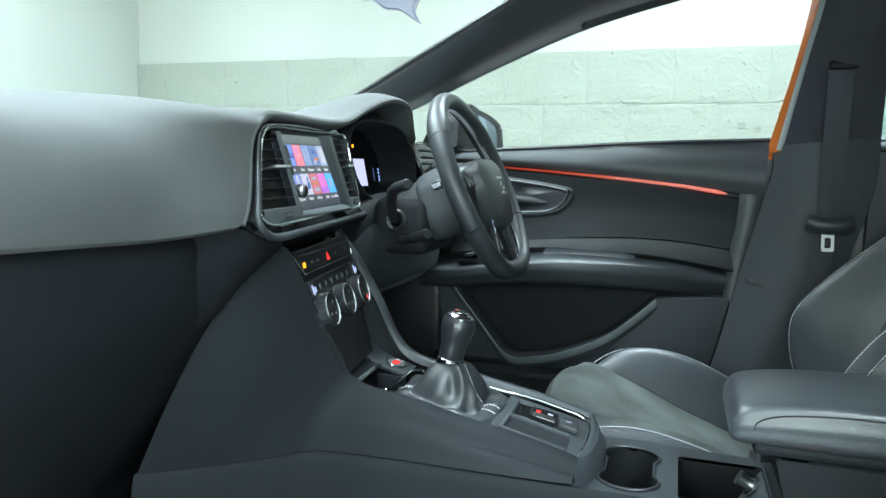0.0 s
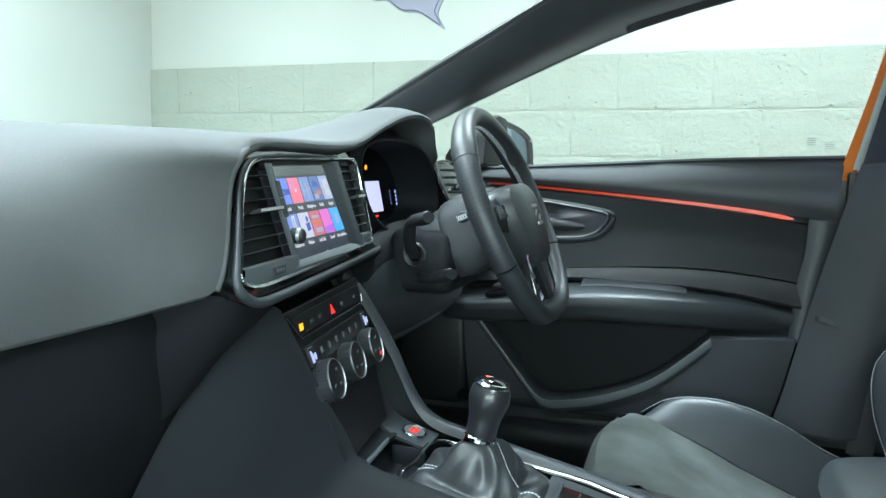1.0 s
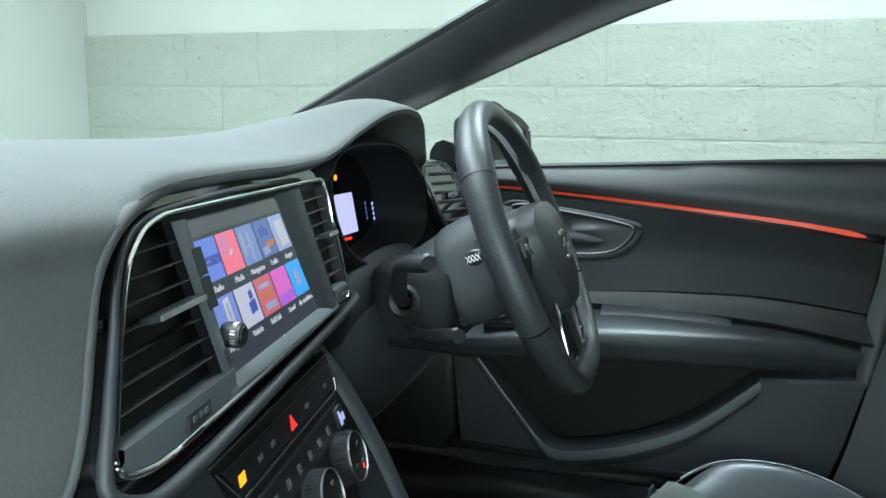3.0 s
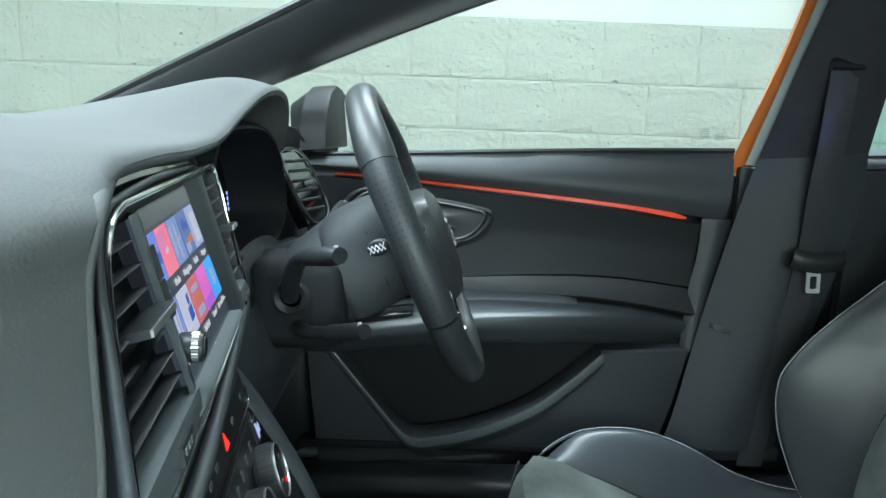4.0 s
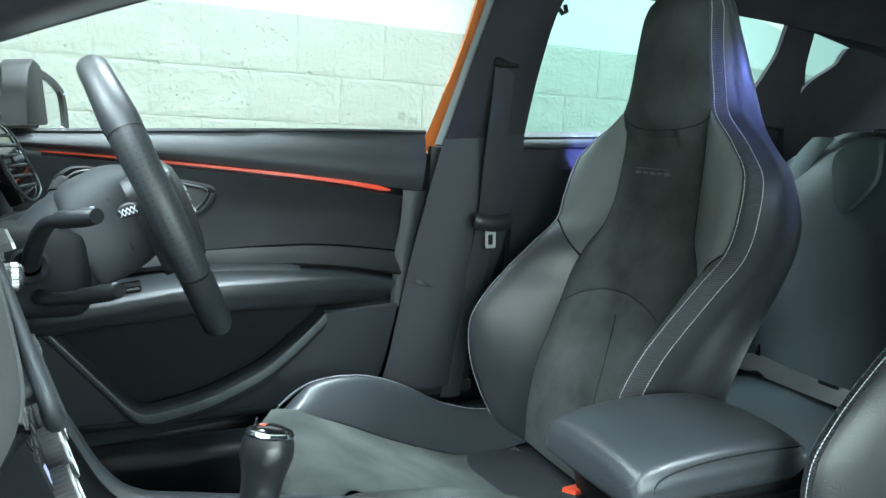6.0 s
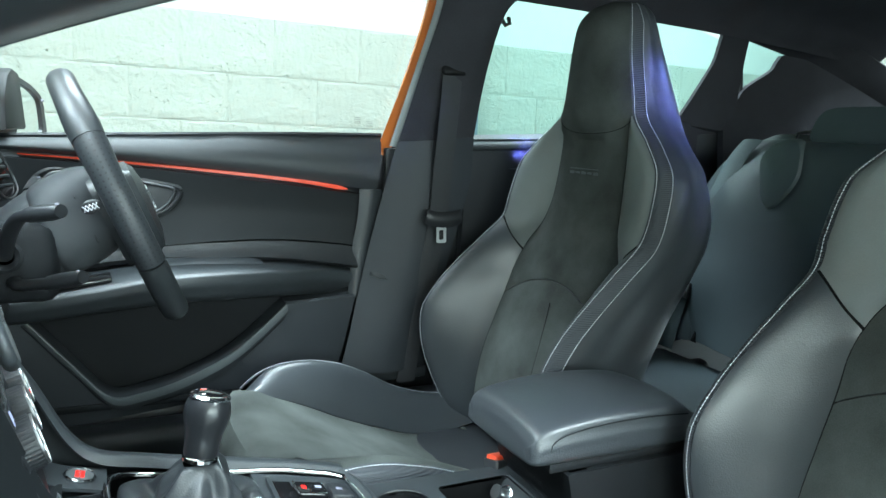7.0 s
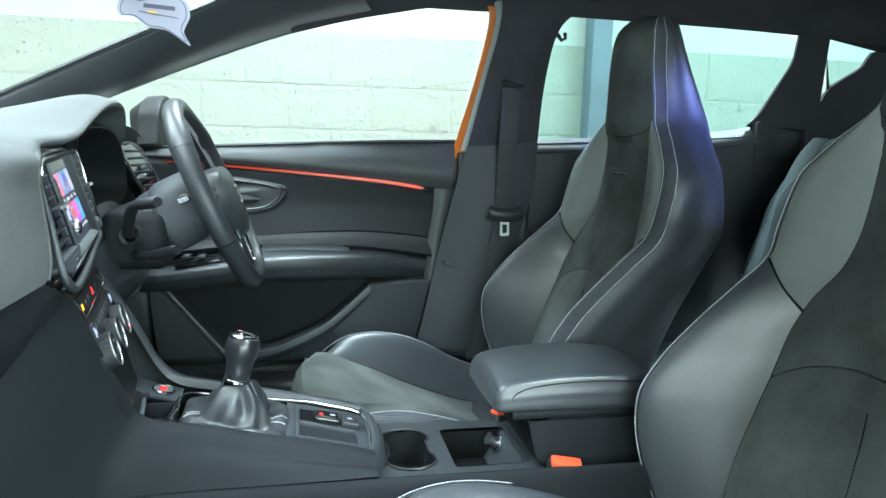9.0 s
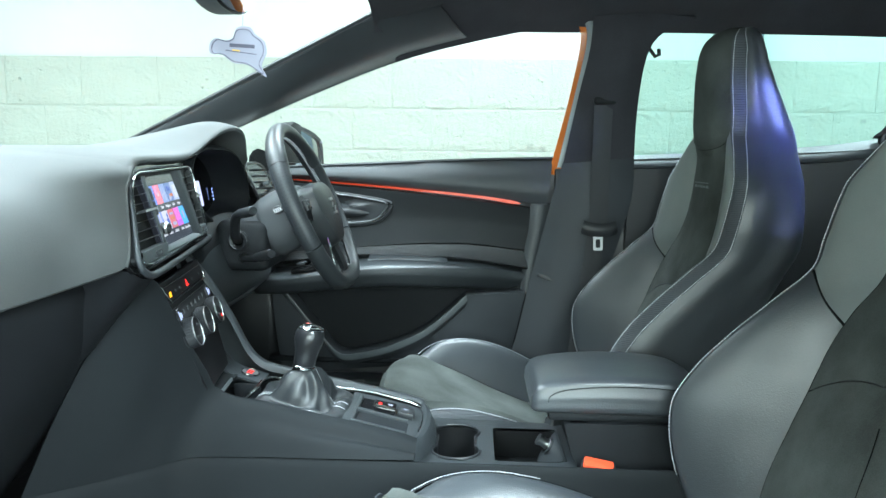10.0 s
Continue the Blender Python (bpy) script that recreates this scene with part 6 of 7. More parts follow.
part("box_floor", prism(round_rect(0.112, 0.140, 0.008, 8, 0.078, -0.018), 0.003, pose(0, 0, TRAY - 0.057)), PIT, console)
part("tray_side", box_at((-0.10, -0.118, 0.41), (0.15, -0.108, TRAY - 0.002), 0.003), HARD, console)
SM = axes((0.121, 0.026, 0.466), (0, -1, 0), (0.5, 0, 0.85))
part("socket_plate", prism([(-0.026, -0.046), (0.110, -0.046), (0.110, 0.026), (-0.026, 0.026)], 0.003, SM @ pose(0, 0, -0.006)), HARD, console, "sloping dark grey socket plate", smooth=False)
socket = part("power_socket", lathe([(0.0125, -0.004), (0.0150, 0.0), (0.0150, 0.003), (0.0125, 0.004), (0.011, 0.0)], 28, SM), CHROME, console, "chrome-ringed power socket")
part("socket_plug", lathe([(0.0105, 0.0), (0.0085, 0.006), (0.0085, 0.016), (0.0105, 0.019), (0.0105, 0.022), (0.0, 0.0225)], 24, SM), STEEL, socket, "metal socket plug")

# armrest on its box
rest = thing("armrest", "black leather padded centre armrest, lowered over console", "armrest")
sec = []
for x, w, zt, zb in ((0.078, 0.076, 0.590, 0.576), (0.082, 0.086, 0.605, 0.570), (0.10, 0.091, 0.620, 0.568), (0.17, 0.094, 0.629, 0.568), (0.25, 0.095, 0.630, 0.568), (0.32, 0.093, 0.624, 0.568), (0.35, 0.085, 0.612, 0.575)):
    cy, mid = -0.006, 0.5 * (zt + zb)
    sec.append([(x, cy - w, mid - 0.006), (x, cy - w + 0.003, mid + 0.008), (x, cy - w * 0.88, zt - 0.006), (x, cy - w * 0.5, zt), (x, cy, zt + 0.002), (x, cy + w * 0.5, zt), (x, cy + w * 0.88, zt - 0.006), (x, cy + w - 0.003, mid + 0.008), (x, cy + w, mid - 0.006), (x, cy + w * 0.9, zb), (x, cy, zb - 0.002), (x, cy - w * 0.9, zb)])
part("pad", skin(sec, 60, 36, True, True), LEATHER, rest, "black leather armrest pad")
seam = [(0.112, -0.092, 0.575), (0.1045, -0.0965, 0.588), (0.110, -0.0965, 0.600), (0.135, -0.0965, 0.609), (0.19, -0.0975, 0.615), (0.26, -0.0985, 0.616), (0.33, -0.095, 0.610)]
part("pad_seam", tube(spline(seam, 40), 0.0010, 5), GLOVE, rest)
part("tray_under", box_at((0.105, -0.095, 0.556), (0.33, 0.085, 0.572), 0.006), GLOVE, rest)
part("armrest_box", skin([[(x, -0.100, 0.555), (x + 0.012, -0.102, 0.50), (x + 0.03, -0.106, 0.44), (x + 0.03, -0.108, 0.22)] for x in (0.135, 0.22, 0.30, 0.40)], 10, 10, thick=0.006), GLOVE, console, "black armrest box side")
part("box_front", skin([[(0.136, y, 0.556), (0.150, y, 0.50), (0.160, y, 0.47), (0.165, y, 0.22)] for y in (-0.102, 0.0, 0.09)], 8, 6, thick=0.006), GLOVE, console)
part("box_body", box_at((0.165, -0.098, 0.2), (0.42, 0.088, 0.556), 0.006), GLOVE, console)


# ---- seat buckles ----
def buckle(m, label):
    b = thing("seat_belt_buckle", label, "seat belt buckle", "front seat belt buckles")
    part("housing", prism(round_rect(0.052, 0.030, 0.006), 0.085, pose(0, 0, -0.085), 0.003), DARK, b)
    part("release_button", prism(round_rect(0.046, 0.022, 0.004), 0.006, pose(0.0, 0.0, 0.0), 0.002), RED, b, "orange-red release button")
    part("slot", box(0.030, 0.003, 0.012, 0.001, 1, pose(0, -0.0155, -0.02)), GLOSS, b)
    part("webbing_stem", box_at((-0.02, -0.006, -0.27), (0.02, 0.006, -0.08), 0.002), DARK, b)
    b.matrix_basis = m
    return b


buckle(pose(0.180, -0.136, 0.502, 14, 6, -12), "orange-red buckle beside the passenger seat")
buckle(pose(0.150, 0.095, 0.490, -8, 10, 20), "orange-red buckle beside the driver's seat")

# ---- seats ----
# backrest table, rising: z, centre panel x, its half width, crest x, crest half width, back x, back half width
BACK = ((0.36, 0.335, 0.150, 0.300, 0.190, 0.42, 0.20), (0.44, 0.338, 0.154, 0.268, 0.216, 0.44, 0.225), (0.52, 0.355, 0.158, 0.243, 0.229, 0.47, 0.235), (0.60, 0.385, 0.160, 0.241, 0.232, 0.50, 0.24), (0.66, 0.410, 0.162, 0.277, 0.230, 0.525, 0.243),
        (0.71, 0.432, 0.166, 0.325, 0.228, 0.55, 0.245), (0.76, 0.452, 0.152, 0.379, 0.225, 0.575, 0.245), (0.805, 0.466, 0.122, 0.427, 0.223, 0.60, 0.238), (0.855, 0.478, 0.110, 0.443, 0.225, 0.606, 0.232), (0.93, 0.486, 0.104, 0.460, 0.212, 0.618, 0.188), (0.98, 0.489, 0.103, 0.474, 0.164, 0.624, 0.134),
        (1.02, 0.488, 0.104, 0.484, 0.116, 0.624, 0.108), (1.06, 0.484, 0.098, 0.487, 0.102, 0.608, 0.102), (1.13, 0.480, 0.085, 0.486, 0.088, 0.580, 0.094), (1.19, 0.483, 0.076, 0.488, 0.079, 0.562, 0.082), (1.215, 0.490, 0.067, 0.494, 0.070, 0.557, 0.072), (1.232, 0.504, 0.050, 0.508, 0.053, 0.552, 0.055), (1.242, 0.525, 0.022, 0.528, 0.024, 0.547, 0.026))
# cushion table, from front to back: x, centre z, seam half width, crest z, crest half width
CUSH = ((-0.205, 0.496, 0.150, 0.478, 0.185), (-0.17, 0.493, 0.150, 0.494, 0.198), (-0.11, 0.472, 0.148, 0.512, 0.208), (-0.04, 0.444, 0.148, 0.520, 0.214), (0.03, 0.411, 0.148, 0.510, 0.220), (0.10, 0.383, 0.148, 0.482, 0.226), (0.18, 0.355, 0.150, 0.438, 0.232), (0.26, 0.346, 0.152, 0.412, 0.235), (0.36, 0.358, 0.152, 0.402, 0.235))

CUSH = tuple((x, zc - 0.012, a, zb - 0.012, b) for x, zc, a, zb, b in CUSH)


def puff(w, h):
    return h * (1 - abs(2 * w - 1) ** 3.0)


def back_front(z, w, side):
    """On the front of the backrest: w 0 to 1 across the bolster, below 0 towards the middle (-1)."""
    xp, a, xc, b, xb, hb = smooth_table(BACK, z)
    if w <= 0:
        k = min(1.0, max(0.0, (z - 0.985) / 0.045))
        k, v = k * k * (3 - 2 * k), 1 + w
        a, xp = a + (b + 0.001 - a) * k, xp + (xc - xp) * k * v ** 4
        u = a * v
        return Vector((xp - 0.006 * (1 - (1 + w) ** 2) * (1 if z < 0.98 else 3.0) - (0.004 if z > 1.03 else 0) * (1 - v ** 4), side * u, z))
    e = w ** 1.25
    return Vector((xp + (xc - xp) * e, side * (a + (b - a) * w), z))


HEAD_TOP = 1.242


def band_edges(z, side):
    """Inner and outer edge of the stitched band that runs along the crest and up the head."""
    xp, a, xc, b, xb, hb = smooth_table(BACK, z)
    k = min(1.0, max(0.0, (1.06 - z) / 0.11))
    k = k * k * (3 - 2 * k)
    g = min(1.0, max(0.0, (HEAD_TOP - z) / 0.05)) ** 0.5
    p0 = Vector((xc, side * b, z))
    return p0, p0 + Vector(((0.029 - 0.011 * k) * g + 0.002, side * (0.003 * g + 0.022 * k), (0.004 * (1 - k) - 0.008 * k) * g)), k, g


def seat_back(seat):
    zs = [0.36 + (HEAD_TOP - 0.36) * (1 - (1 - k / 80) ** 1.25) for k in range(81)]
    # middle panel in three pieces: lower, upper, head
    for name, z0, z1, label in (("lower_panel", 0.36, 0.6408, "dark suede lower back panel"), ("upper_panel", 0.6424, 1.0024, "dark suede upper back panel"), ("head_panel", 1.0033, HEAD_TOP, "dark suede integrated headrest")):
        rows = []
        for k in range(25):
            f = k / 24
            row = []
            for j in range(-12, 13):
                arch = 0.055 * (1 - (j / 12) ** 2)
                dip = -0.012 * (1 - (j / 12) ** 2) + 0.020 * abs(j / 12) ** 6
                lo = z0 + (arch if z0 == 0.6424 else dip if z0 == 1.0033 else 0)
                hi = z1 + (arch if z1 == 0.6408 else dip if z1 == 1.0024 else 0)
                p = back_front(lo + (hi - lo) * f, -1 + abs(j) / 12, 1 if j >= 0 else -1)
                p.x -= puff(f, 0.003) * (1 - (j / 12) ** 4) + puff(0.5 + 0.5 * j / 12, 0.004) * (1 - abs(2 * f - 1) ** 8)
                if name == "head_panel":
                    p.x -= 0.008 * (1 - f) ** 5 * (1 - abs(j / 12) ** 3) * (f / 0.04 if f < 0.04 else 1)
                row.append(p)
            rows.append(row)
        part(name, grid(rows), SUEDE, seat, label)
        if z0 > 0.8:
            # seam under the headrest, drawn dark for the shade in its crease
            part("panel_seam", tube([q + Vector((0.001, 0, 0)) for q in rows[0]], 0.0014, 6), SEAM, seat, "dark panel seam")
        elif z0 < 0.5:
            run = [back_front(0.40 + 0.26 * k / 20, -0.62 - 0.25 * (k / 20) ** 2, -1) + Vector((-0.0065, 0, 0)) for k in range(21)]
            part("panel_seam", tube(run, 0.0008, 6), SEAM, seat, "dark panel seam")
    for s in (1, -1):
        # lower bolster and shoulder, meeting in a slanting seam
        for name, mat, label in (("bolster", LEATHER, "black leather back bolster"), ("shoulder", SHOULDER, "grey leather shoulder panel")):
            rows = []
            for k in range(41):
                f = k / 40
                row = []
                for j in range(19):
                    w = j / 18
                    split = 0.735 + 0.066 * w ** 1.1
                    z = 0.36 + (split - 0.0005 - 0.36) * f if name == "bolster" else split + 0.0005 + (1.012 + 0.02 * w - split) * f
                    p = back_front(z, max(w, 0.001), s)
                    p.x -= puff(w, 0.020 if name == "bolster" else 0.013) * (1 - abs(2 * f - 1) ** 9) - 0.001
                    row.append(p)
                rows.append(row)
            piece = part(name, grid(rows), mat, seat, label)
            # dark tube along the seam paints the shade of the sewn groove
            part("seam", tube([q[0] + Vector((0.0012, 0, 0)) for q in rows], 0.0026, 6), SEAM, piece, "sewn seam with groove shade painted in")
            if name == "shoulder":
                part("seam", tube([q + Vector((0.0012, 0, 0)) for q in rows[0]], 0.0026, 6), SEAM, piece, "sewn seam with groove shade painted in")
        # stitched band over the crest, ribbed where it bends
        rows = []
        for z in zs:
            p0, p1, k, g = band_edges(z, s)
            m = p0.lerp(p1, 0.5) + Vector((-0.006 * k * g, s * 0.003 * g, 0))
            rows.append([p0, p0.lerp(m, 0.55) + Vector((-0.0015 * k * g, s * 0.001 * g, 0)), m, m.lerp(p1, 0.55) + Vector((-0.001 * k * g, s * 0.001 * g, 0)), p1])
        part("crest_band", skin(rows, 9, 140), BAND, seat, "black band along the bolster")
        for at, base in ((0.55, 0), (0.55, 3)):
            run = []
            for i in range(2, len(rows) - 2):
                q = rows[i][base].lerp(rows[i][base + 1], at if base == 0 else 1 - 0.25)
                n = (rows[i + 1][base] - rows[i - 1][base]).cross(rows[i][base + 1] - rows[i][base]).normalized()
                n = n if n.dot(Vector((-0.6, s * 0.8, 0))) > 0 else -n
                run.append(q + 0.0010 * n)
            stitches(spline(run, 220), seat)
        # side
        rows = []
        for z in zs:
            xp, a, xc, b, xb, hb = smooth_table(BACK, z)
            p0, p1, k, g = band_edges(z, s)
            y0, x0 = abs(p1.y), p1.x
            d = xb - x0
            rows.append([tuple(p1), (x0 + 0.22 * d, s * (max(y0, 0.5 * (y0 + hb)) + 0.004 * g), p1.z), (x0 + 0.5 * d, s * max(hb, 0.6 * y0 + 0.4 * hb), z), (x0 + 0.78 * d, s * (0.2 * max(hb, y0) + 0.8 * hb), z), (x0 + 0.95 * d, s * hb * 0.88, z), (xb, s * hb * 0.6, z), (xb + 0.004, 0, z)])
        part("back_side", skin(rows, 26, 90), LEATHER, seat, "black leather seat back side")
    part("head_top", skin([[(x, y, z - 0.004 * (abs(y) / 0.030) ** 2.2) for x, z in ((0.518, 1.2390), (0.528, 1.2425), (0.537, 1.2435), (0.546, 1.2425), (0.554, 1.2390))] for y in (-0.030, -0.02, 0, 0.02, 0.030)], 12, 12, thick=0.002), LEATHER, seat)
    # raised maker's mark, as plain bars
    for k in range(5):
        part("mark_bar", box(0.0012, 0.0145, 0.004 if k % 2 else 0.0055, 0, 1, pose(0.4700, 0.038 - 0.019 * k, 0.914)), SATIN, seat, "plain embossed bar")
    part("mark_bar", box(0.0012, 0.090, 0.0015, 0, 1, pose(0.4702, 0.0, 0.922)), SATIN, seat, "plain embossed bar")


def cushion(seat, low_side, low_mat):
    # suede middle with rolled front
    rows = []
    front = [(-0.195, 0.33), (-0.218, 0.37), (-0.228, 0.41), (-0.228, 0.444), (-0.220, 0.470), (-0.207, 0.486)]
    for x, z in front:
        rows.append([(x + 0.030 * abs(u) ** 2.5, 0.185 * u, z - 0.022 * abs(u) ** 2 * (z > 0.43)) for u in [j / 12 for j in range(-12, 13)]])
    for k in range(1, 40):
        x = -0.205 + 0.52 * k / 39
        zc, a, zb, b = smooth_table(CUSH, x)
        rows.append([(x + 0.02 * abs(u) ** 2.5 * max(0, 1 - k / 8), (a + (0.185 - a) * max(0.0, 1 - k / 5)) * u, zc + 0.010 * abs(u) ** 3 + 0.005 * math.cos(u * 2.2) - 0.020 * abs(u) ** 2 * max(0.0, 1 - k / 5)) for u in [j / 12 for j in range(-12, 13)]])
    part("cushion_panel", grid(rows), SUEDE, seat, "dark suede seat cushion with brushed marks")
    for s in (1, -1):
        rows, inner, outer, band = [], [], [], []
        for k in range(41):
            x = -0.195 + 0.54 * k / 40
            zc, a, zb, b = smooth_table(CUSH, x)
            zb -= 0.024 * max(0.0, min(1.0, (zb - 0.41) / 0.09)) if s == low_side else 0
            e = 1 - max(0.0, 1 - k / 6) ** 2
            zb = 0.40 + (zb - 0.40) * (1 - max(0.0, 1 - (k + 0.4) / 9) ** 2) ** 0.5
            row = []
            for j in range(13):
                w = j / 12
                z = zc + 0.011 + (zb - zc - 0.011) * math.sin(w * math.pi / 2) ** 1.2 + puff(w, 0.010)
                z = 0.40 + (z - 0.40) * (1 - max(0.0, 1 - (k + 0.4) / 9) ** 2) ** 0.5
                row.append((x, s * (a + (b - a) * w), z - 0.002 * (w == 0)))
            rows.append(row)
            p0, p1 = Vector((x, s * b, zb)), Vector((x, s * (b + 0.030), zb - 0.030))
            m = p0.lerp(p1, 0.5) + Vector((0, s * 0.006, 0.006))
            band.append([p0, m, p1])
            inner.append(p0.lerp(m, 0.30) + Vector((0, s * 0.0022, 0.0030)))
            outer.append(p1.lerp(m, 0.12) + Vector((0, s * 0.0034, 0.0020)))
        part("cushion_bolster", grid(rows), low_mat if s == low_side else LEATHER, seat, "dark cushion bolster")
        part("cushion_band", skin(band, 9, 80), BAND, seat, "ribbed black band on the cushion edge")
        for run in (inner, outer):
            stitches(spline(run[3:], 120), seat)
        side = [[q[2], q[2] + Vector((0, s * 0.004, -0.03)), q[2] + Vector((0, -s * 0.004, -0.09)), Vector((q[2].x, q[2].y - s * 0.012, 0.33))] for q in band]
        part("cushion_side", skin(side, 12, 40), LEATHER, seat)
        fr = [[Vector((-0.195, s * 0.150, 0.33)), Vector((-0.212, s * 0.165, 0.40)), Vector((-0.200, s * 0.175, 0.462))], [Vector((-0.185, s * 0.20, 0.33)), Vector((-0.203, s * 0.208, 0.40)), Vector((-0.195, s * 0.200, 0.455))], [Vector((-0.17, s * 0.235, 0.33)), Vector((-0.188, s * 0.24, 0.39)), Vector((-0.192, s * 0.228, 0.425))]]
        part("cushion_front", skin(fr, 10, 10, thick=0.003), LEATHER, seat)
    part("seat_base", box_at((-0.16, -0.235, 0.265), (0.40, 0.235, 0.345), 0.02, 3), DARK, seat, "black seat base cover")
    for s in (1, -1):
        part("seat_rail", box_at((-0.20, s * 0.19 - 0.02, 0.234), (0.42, s * 0.19 + 0.02, 0.268), 0.004), STEEL, seat)


seat = thing("bucket_seat", "black leather and suede bucket driver's seat", "car seat", "front bucket seats")
seat_back(seat)
cushion(seat, -1, SUEDE)
seat.matrix_basis = pose(0, 0.370, 0)
seat = thing("bucket_seat", "black leather and suede bucket passenger seat", "car seat", "front bucket seats")
seat_back(seat)
cushion(seat, 1, LEATHER)
seat.matrix_basis = pose(0.043, -0.385, 0.016)

# ---- rear bench ----
bench = thing("rear_bench", "black leather rear bench seat behind front seats", "car seat")
sec = [[(0.93, y, 0.50), (0.97, y, 0.62), (1.0, y, 0.74), (1.04, y, 0.88), (1.075, y, 0.985), (1.12, y, 1.0), (1.17, y, 0.98), (1.15, y, 0.6)] for y in (-0.62, -0.5, -0.35, -0.2, -0.07, 0.07, 0.2, 0.35, 0.5, 0.62)]
for i, s in enumerate(sec):
    d = (0.03, 0.0, -0.02, -0.012, 0.012, 0.012, -0.012, -0.02, 0.0, 0.03)[i]
    sec[i] = [(x - (0.04 if i in (0, 9, 1, 8) and 0 < j < 4 else 0) + d, y, z - (0.05 if i in (0, 9) else 0)) for j, (x, y, z) in enumerate(s)]
part("bench_back", skin(sec, 40, 60, thick=0.01), BENCH, bench, "black leather rear backrest")
part("bench_cushion", skin([[(0.48, y, 0.34), (0.46, y, 0.42), (0.52, y, 0.47), (0.75, y, 0.45), (0.96, y, 0.44)] for y in (-0.62, -0.35, 0, 0.35, 0.62)], 24, 30, thick=0.02), BENCH, bench, "black leather rear cushion")
for y in (-0.30, 0.235):
    head = part("head_rest", skin([[(1.085 + dx, y + w, z) for w, z in ((-0.105, 1.0), (-0.11, 1.035), (-0.08, 1.072), (0, 1.078), (0.08, 1.072), (0.11, 1.035), (0.105, 1.0), (0, 0.995))] for dx in (0, 0.012, 0.05, 0.062)], 40, 8, True, True), BENCH, bench, "black rear head restraint")
part("head_rest", skin([[(1.085 + dx, w - 0.02, z) for w, z in ((-0.10, 1.03), (-0.11, 1.10), (-0.08, 1.15), (0, 1.158), (0.08, 1.15), (0.11, 1.10), (0.10, 1.03), (0, 1.02))] for dx in (0, 0.012, 0.06, 0.072)], 40, 8, True, True), SUEDE, bench, "grey rear head restraint")
part("seat_latch", tube([(1.10, 0.40, 0.995), (1.09, 0.385, 1.02), (1.09, 0.34, 1.025), (1.10, 0.325, 0.995)], 0.004, 8), DARK, bench)
# webbing coloured by the teal light of the tinted glass
BELT_TINT_LIT = relief(material("tint_lit_webbing", (0.050, 0.074, 0.078), 0.6, vary=0.12), "ribs", 300, 0.3, 0.0005)
belt = thing("rear_seat_belt", "rear seat belt down the backrest, tinted window light painted in", "seat belt")
part("webbing", skin([[(x - 0.030, y - 0.027, z), (x - 0.036, y, z + 0.002), (x - 0.032, y + 0.027, z)] for x, y, z in ((1.085, 0.480, 1.0), (1.064, 0.508, 0.947), (1.033, 0.531, 0.843), (1.002, 0.538, 0.739), (0.975, 0.540, 0.65), (0.955, 0.548, 0.58), (0.93, 0.55, 0.47))], 7, 40, thick=0.002), BELT_TINT_LIT, belt, "webbing with tinted window light painted in")
part("tongue", box(0.014, 0.060, 0.040, 0.005, 2, pose(0.926, 0.543, 0.622, 0, 15, 0)), DARK, belt, "black belt tongue")
part("tongue_blade", tube([(0.912, 0.535, 0.61), (0.908, 0.548, 0.575), (0.906, 0.560, 0.562), (0.906, 0.566, 0.575)], 0.003, 8), ZINC, belt, "bright steel tongue blade")
for k, z in enumerate((0.785, 0.768)):
    part("belt_stop", lathe([(0.007, 0), (0.007, 0.004), (0.0, 0.005)], 14, axes((0.980 - 0.005 * k, 0.555, z), (0, 1, 0), (0.3, 0, 1))), SEAM, belt, "small black belt stop")
side = []
for k in range(9):
    z = 0.50 + 0.455 * k / 8
    x, y0 = 0.78 + 0.3 * z, 0.485 - 0.13 * (z - 0.5)
    x += 0.03 * (k / 8) ** 6
    side.append([(x + 0.015, y0, z), (x - 0.010, y0 + 0.012, z), (x - 0.024, y0 + 0.05, z), (x - 0.026, y0 + 0.10, z), (x - 0.012, y0 + 0.15, z), (x + 0.03, y0 + 0.19, z)])
part("side_bolster", skin(side, 18, 20, thick=0.01), BENCH, bench, "dark leather bolster beside the door")
part("bolster_gap", tube([(0.78 + 0.3 * z - 0.004, 0.482 - 0.13 * (z - 0.5), z) for z in (0.50, 0.62, 0.74, 0.86, 0.98)], 0.008, 8), SEAM, bench, "dark gap beside the bolster")
# inset leather, also carrying the painted teal window light
INSET = relief(material("tint_lit_bench_inset", (0.050, 0.066, 0.069), 0.5, grain=500, bump=0.2), "cells", 420, 0.2, 0.0005)
for s in (1, -1):
    shield = [(s * y, z) for y, z in ((0.437, 0.966), (0.40, 1.002), (0.345, 0.998), (0.322, 0.925), (0.345, 0.868), (0.372, 0.842), (0.40, 0.862), (0.425, 0.915))]
    loop = spline([(0.78 + 0.3 * z - 0.030, y, z) for y, z in shield], 40, True)
    mid = sum(loop, Vector()) / 40
    part("shoulder_inset", grid([[mid + f * (q - mid) + Vector((d, 0, 0)) for q in loop] for f, d in ((1.0, 0.020), (0.99, 0.004), (0.94, -0.003), (0.7, -0.007), (0.3, -0.009), (0.03, -0.010))], True), INSET, bench, "grey leather shoulder inset")
parcel = thing("parcel_shelf", "black parcel shelf behind the rear bench", "shelf")
part("board", box_at((1.17, -0.60, 0.955), (1.72, 0.60, 0.98), 0.008), CARPET, parcel)
latch = part("isofix_cover", box(0.006, 0.05, 0.03, 0.003, 1, pose(0.93, 0.30, 0.50)), SATIN, bench, "grey anchor cover")
part("anchor_slot", box(0.004, 0.016, 0.012, 0.001, 1, pose(0.928, 0.31, 0.50)), GLOSS, latch)

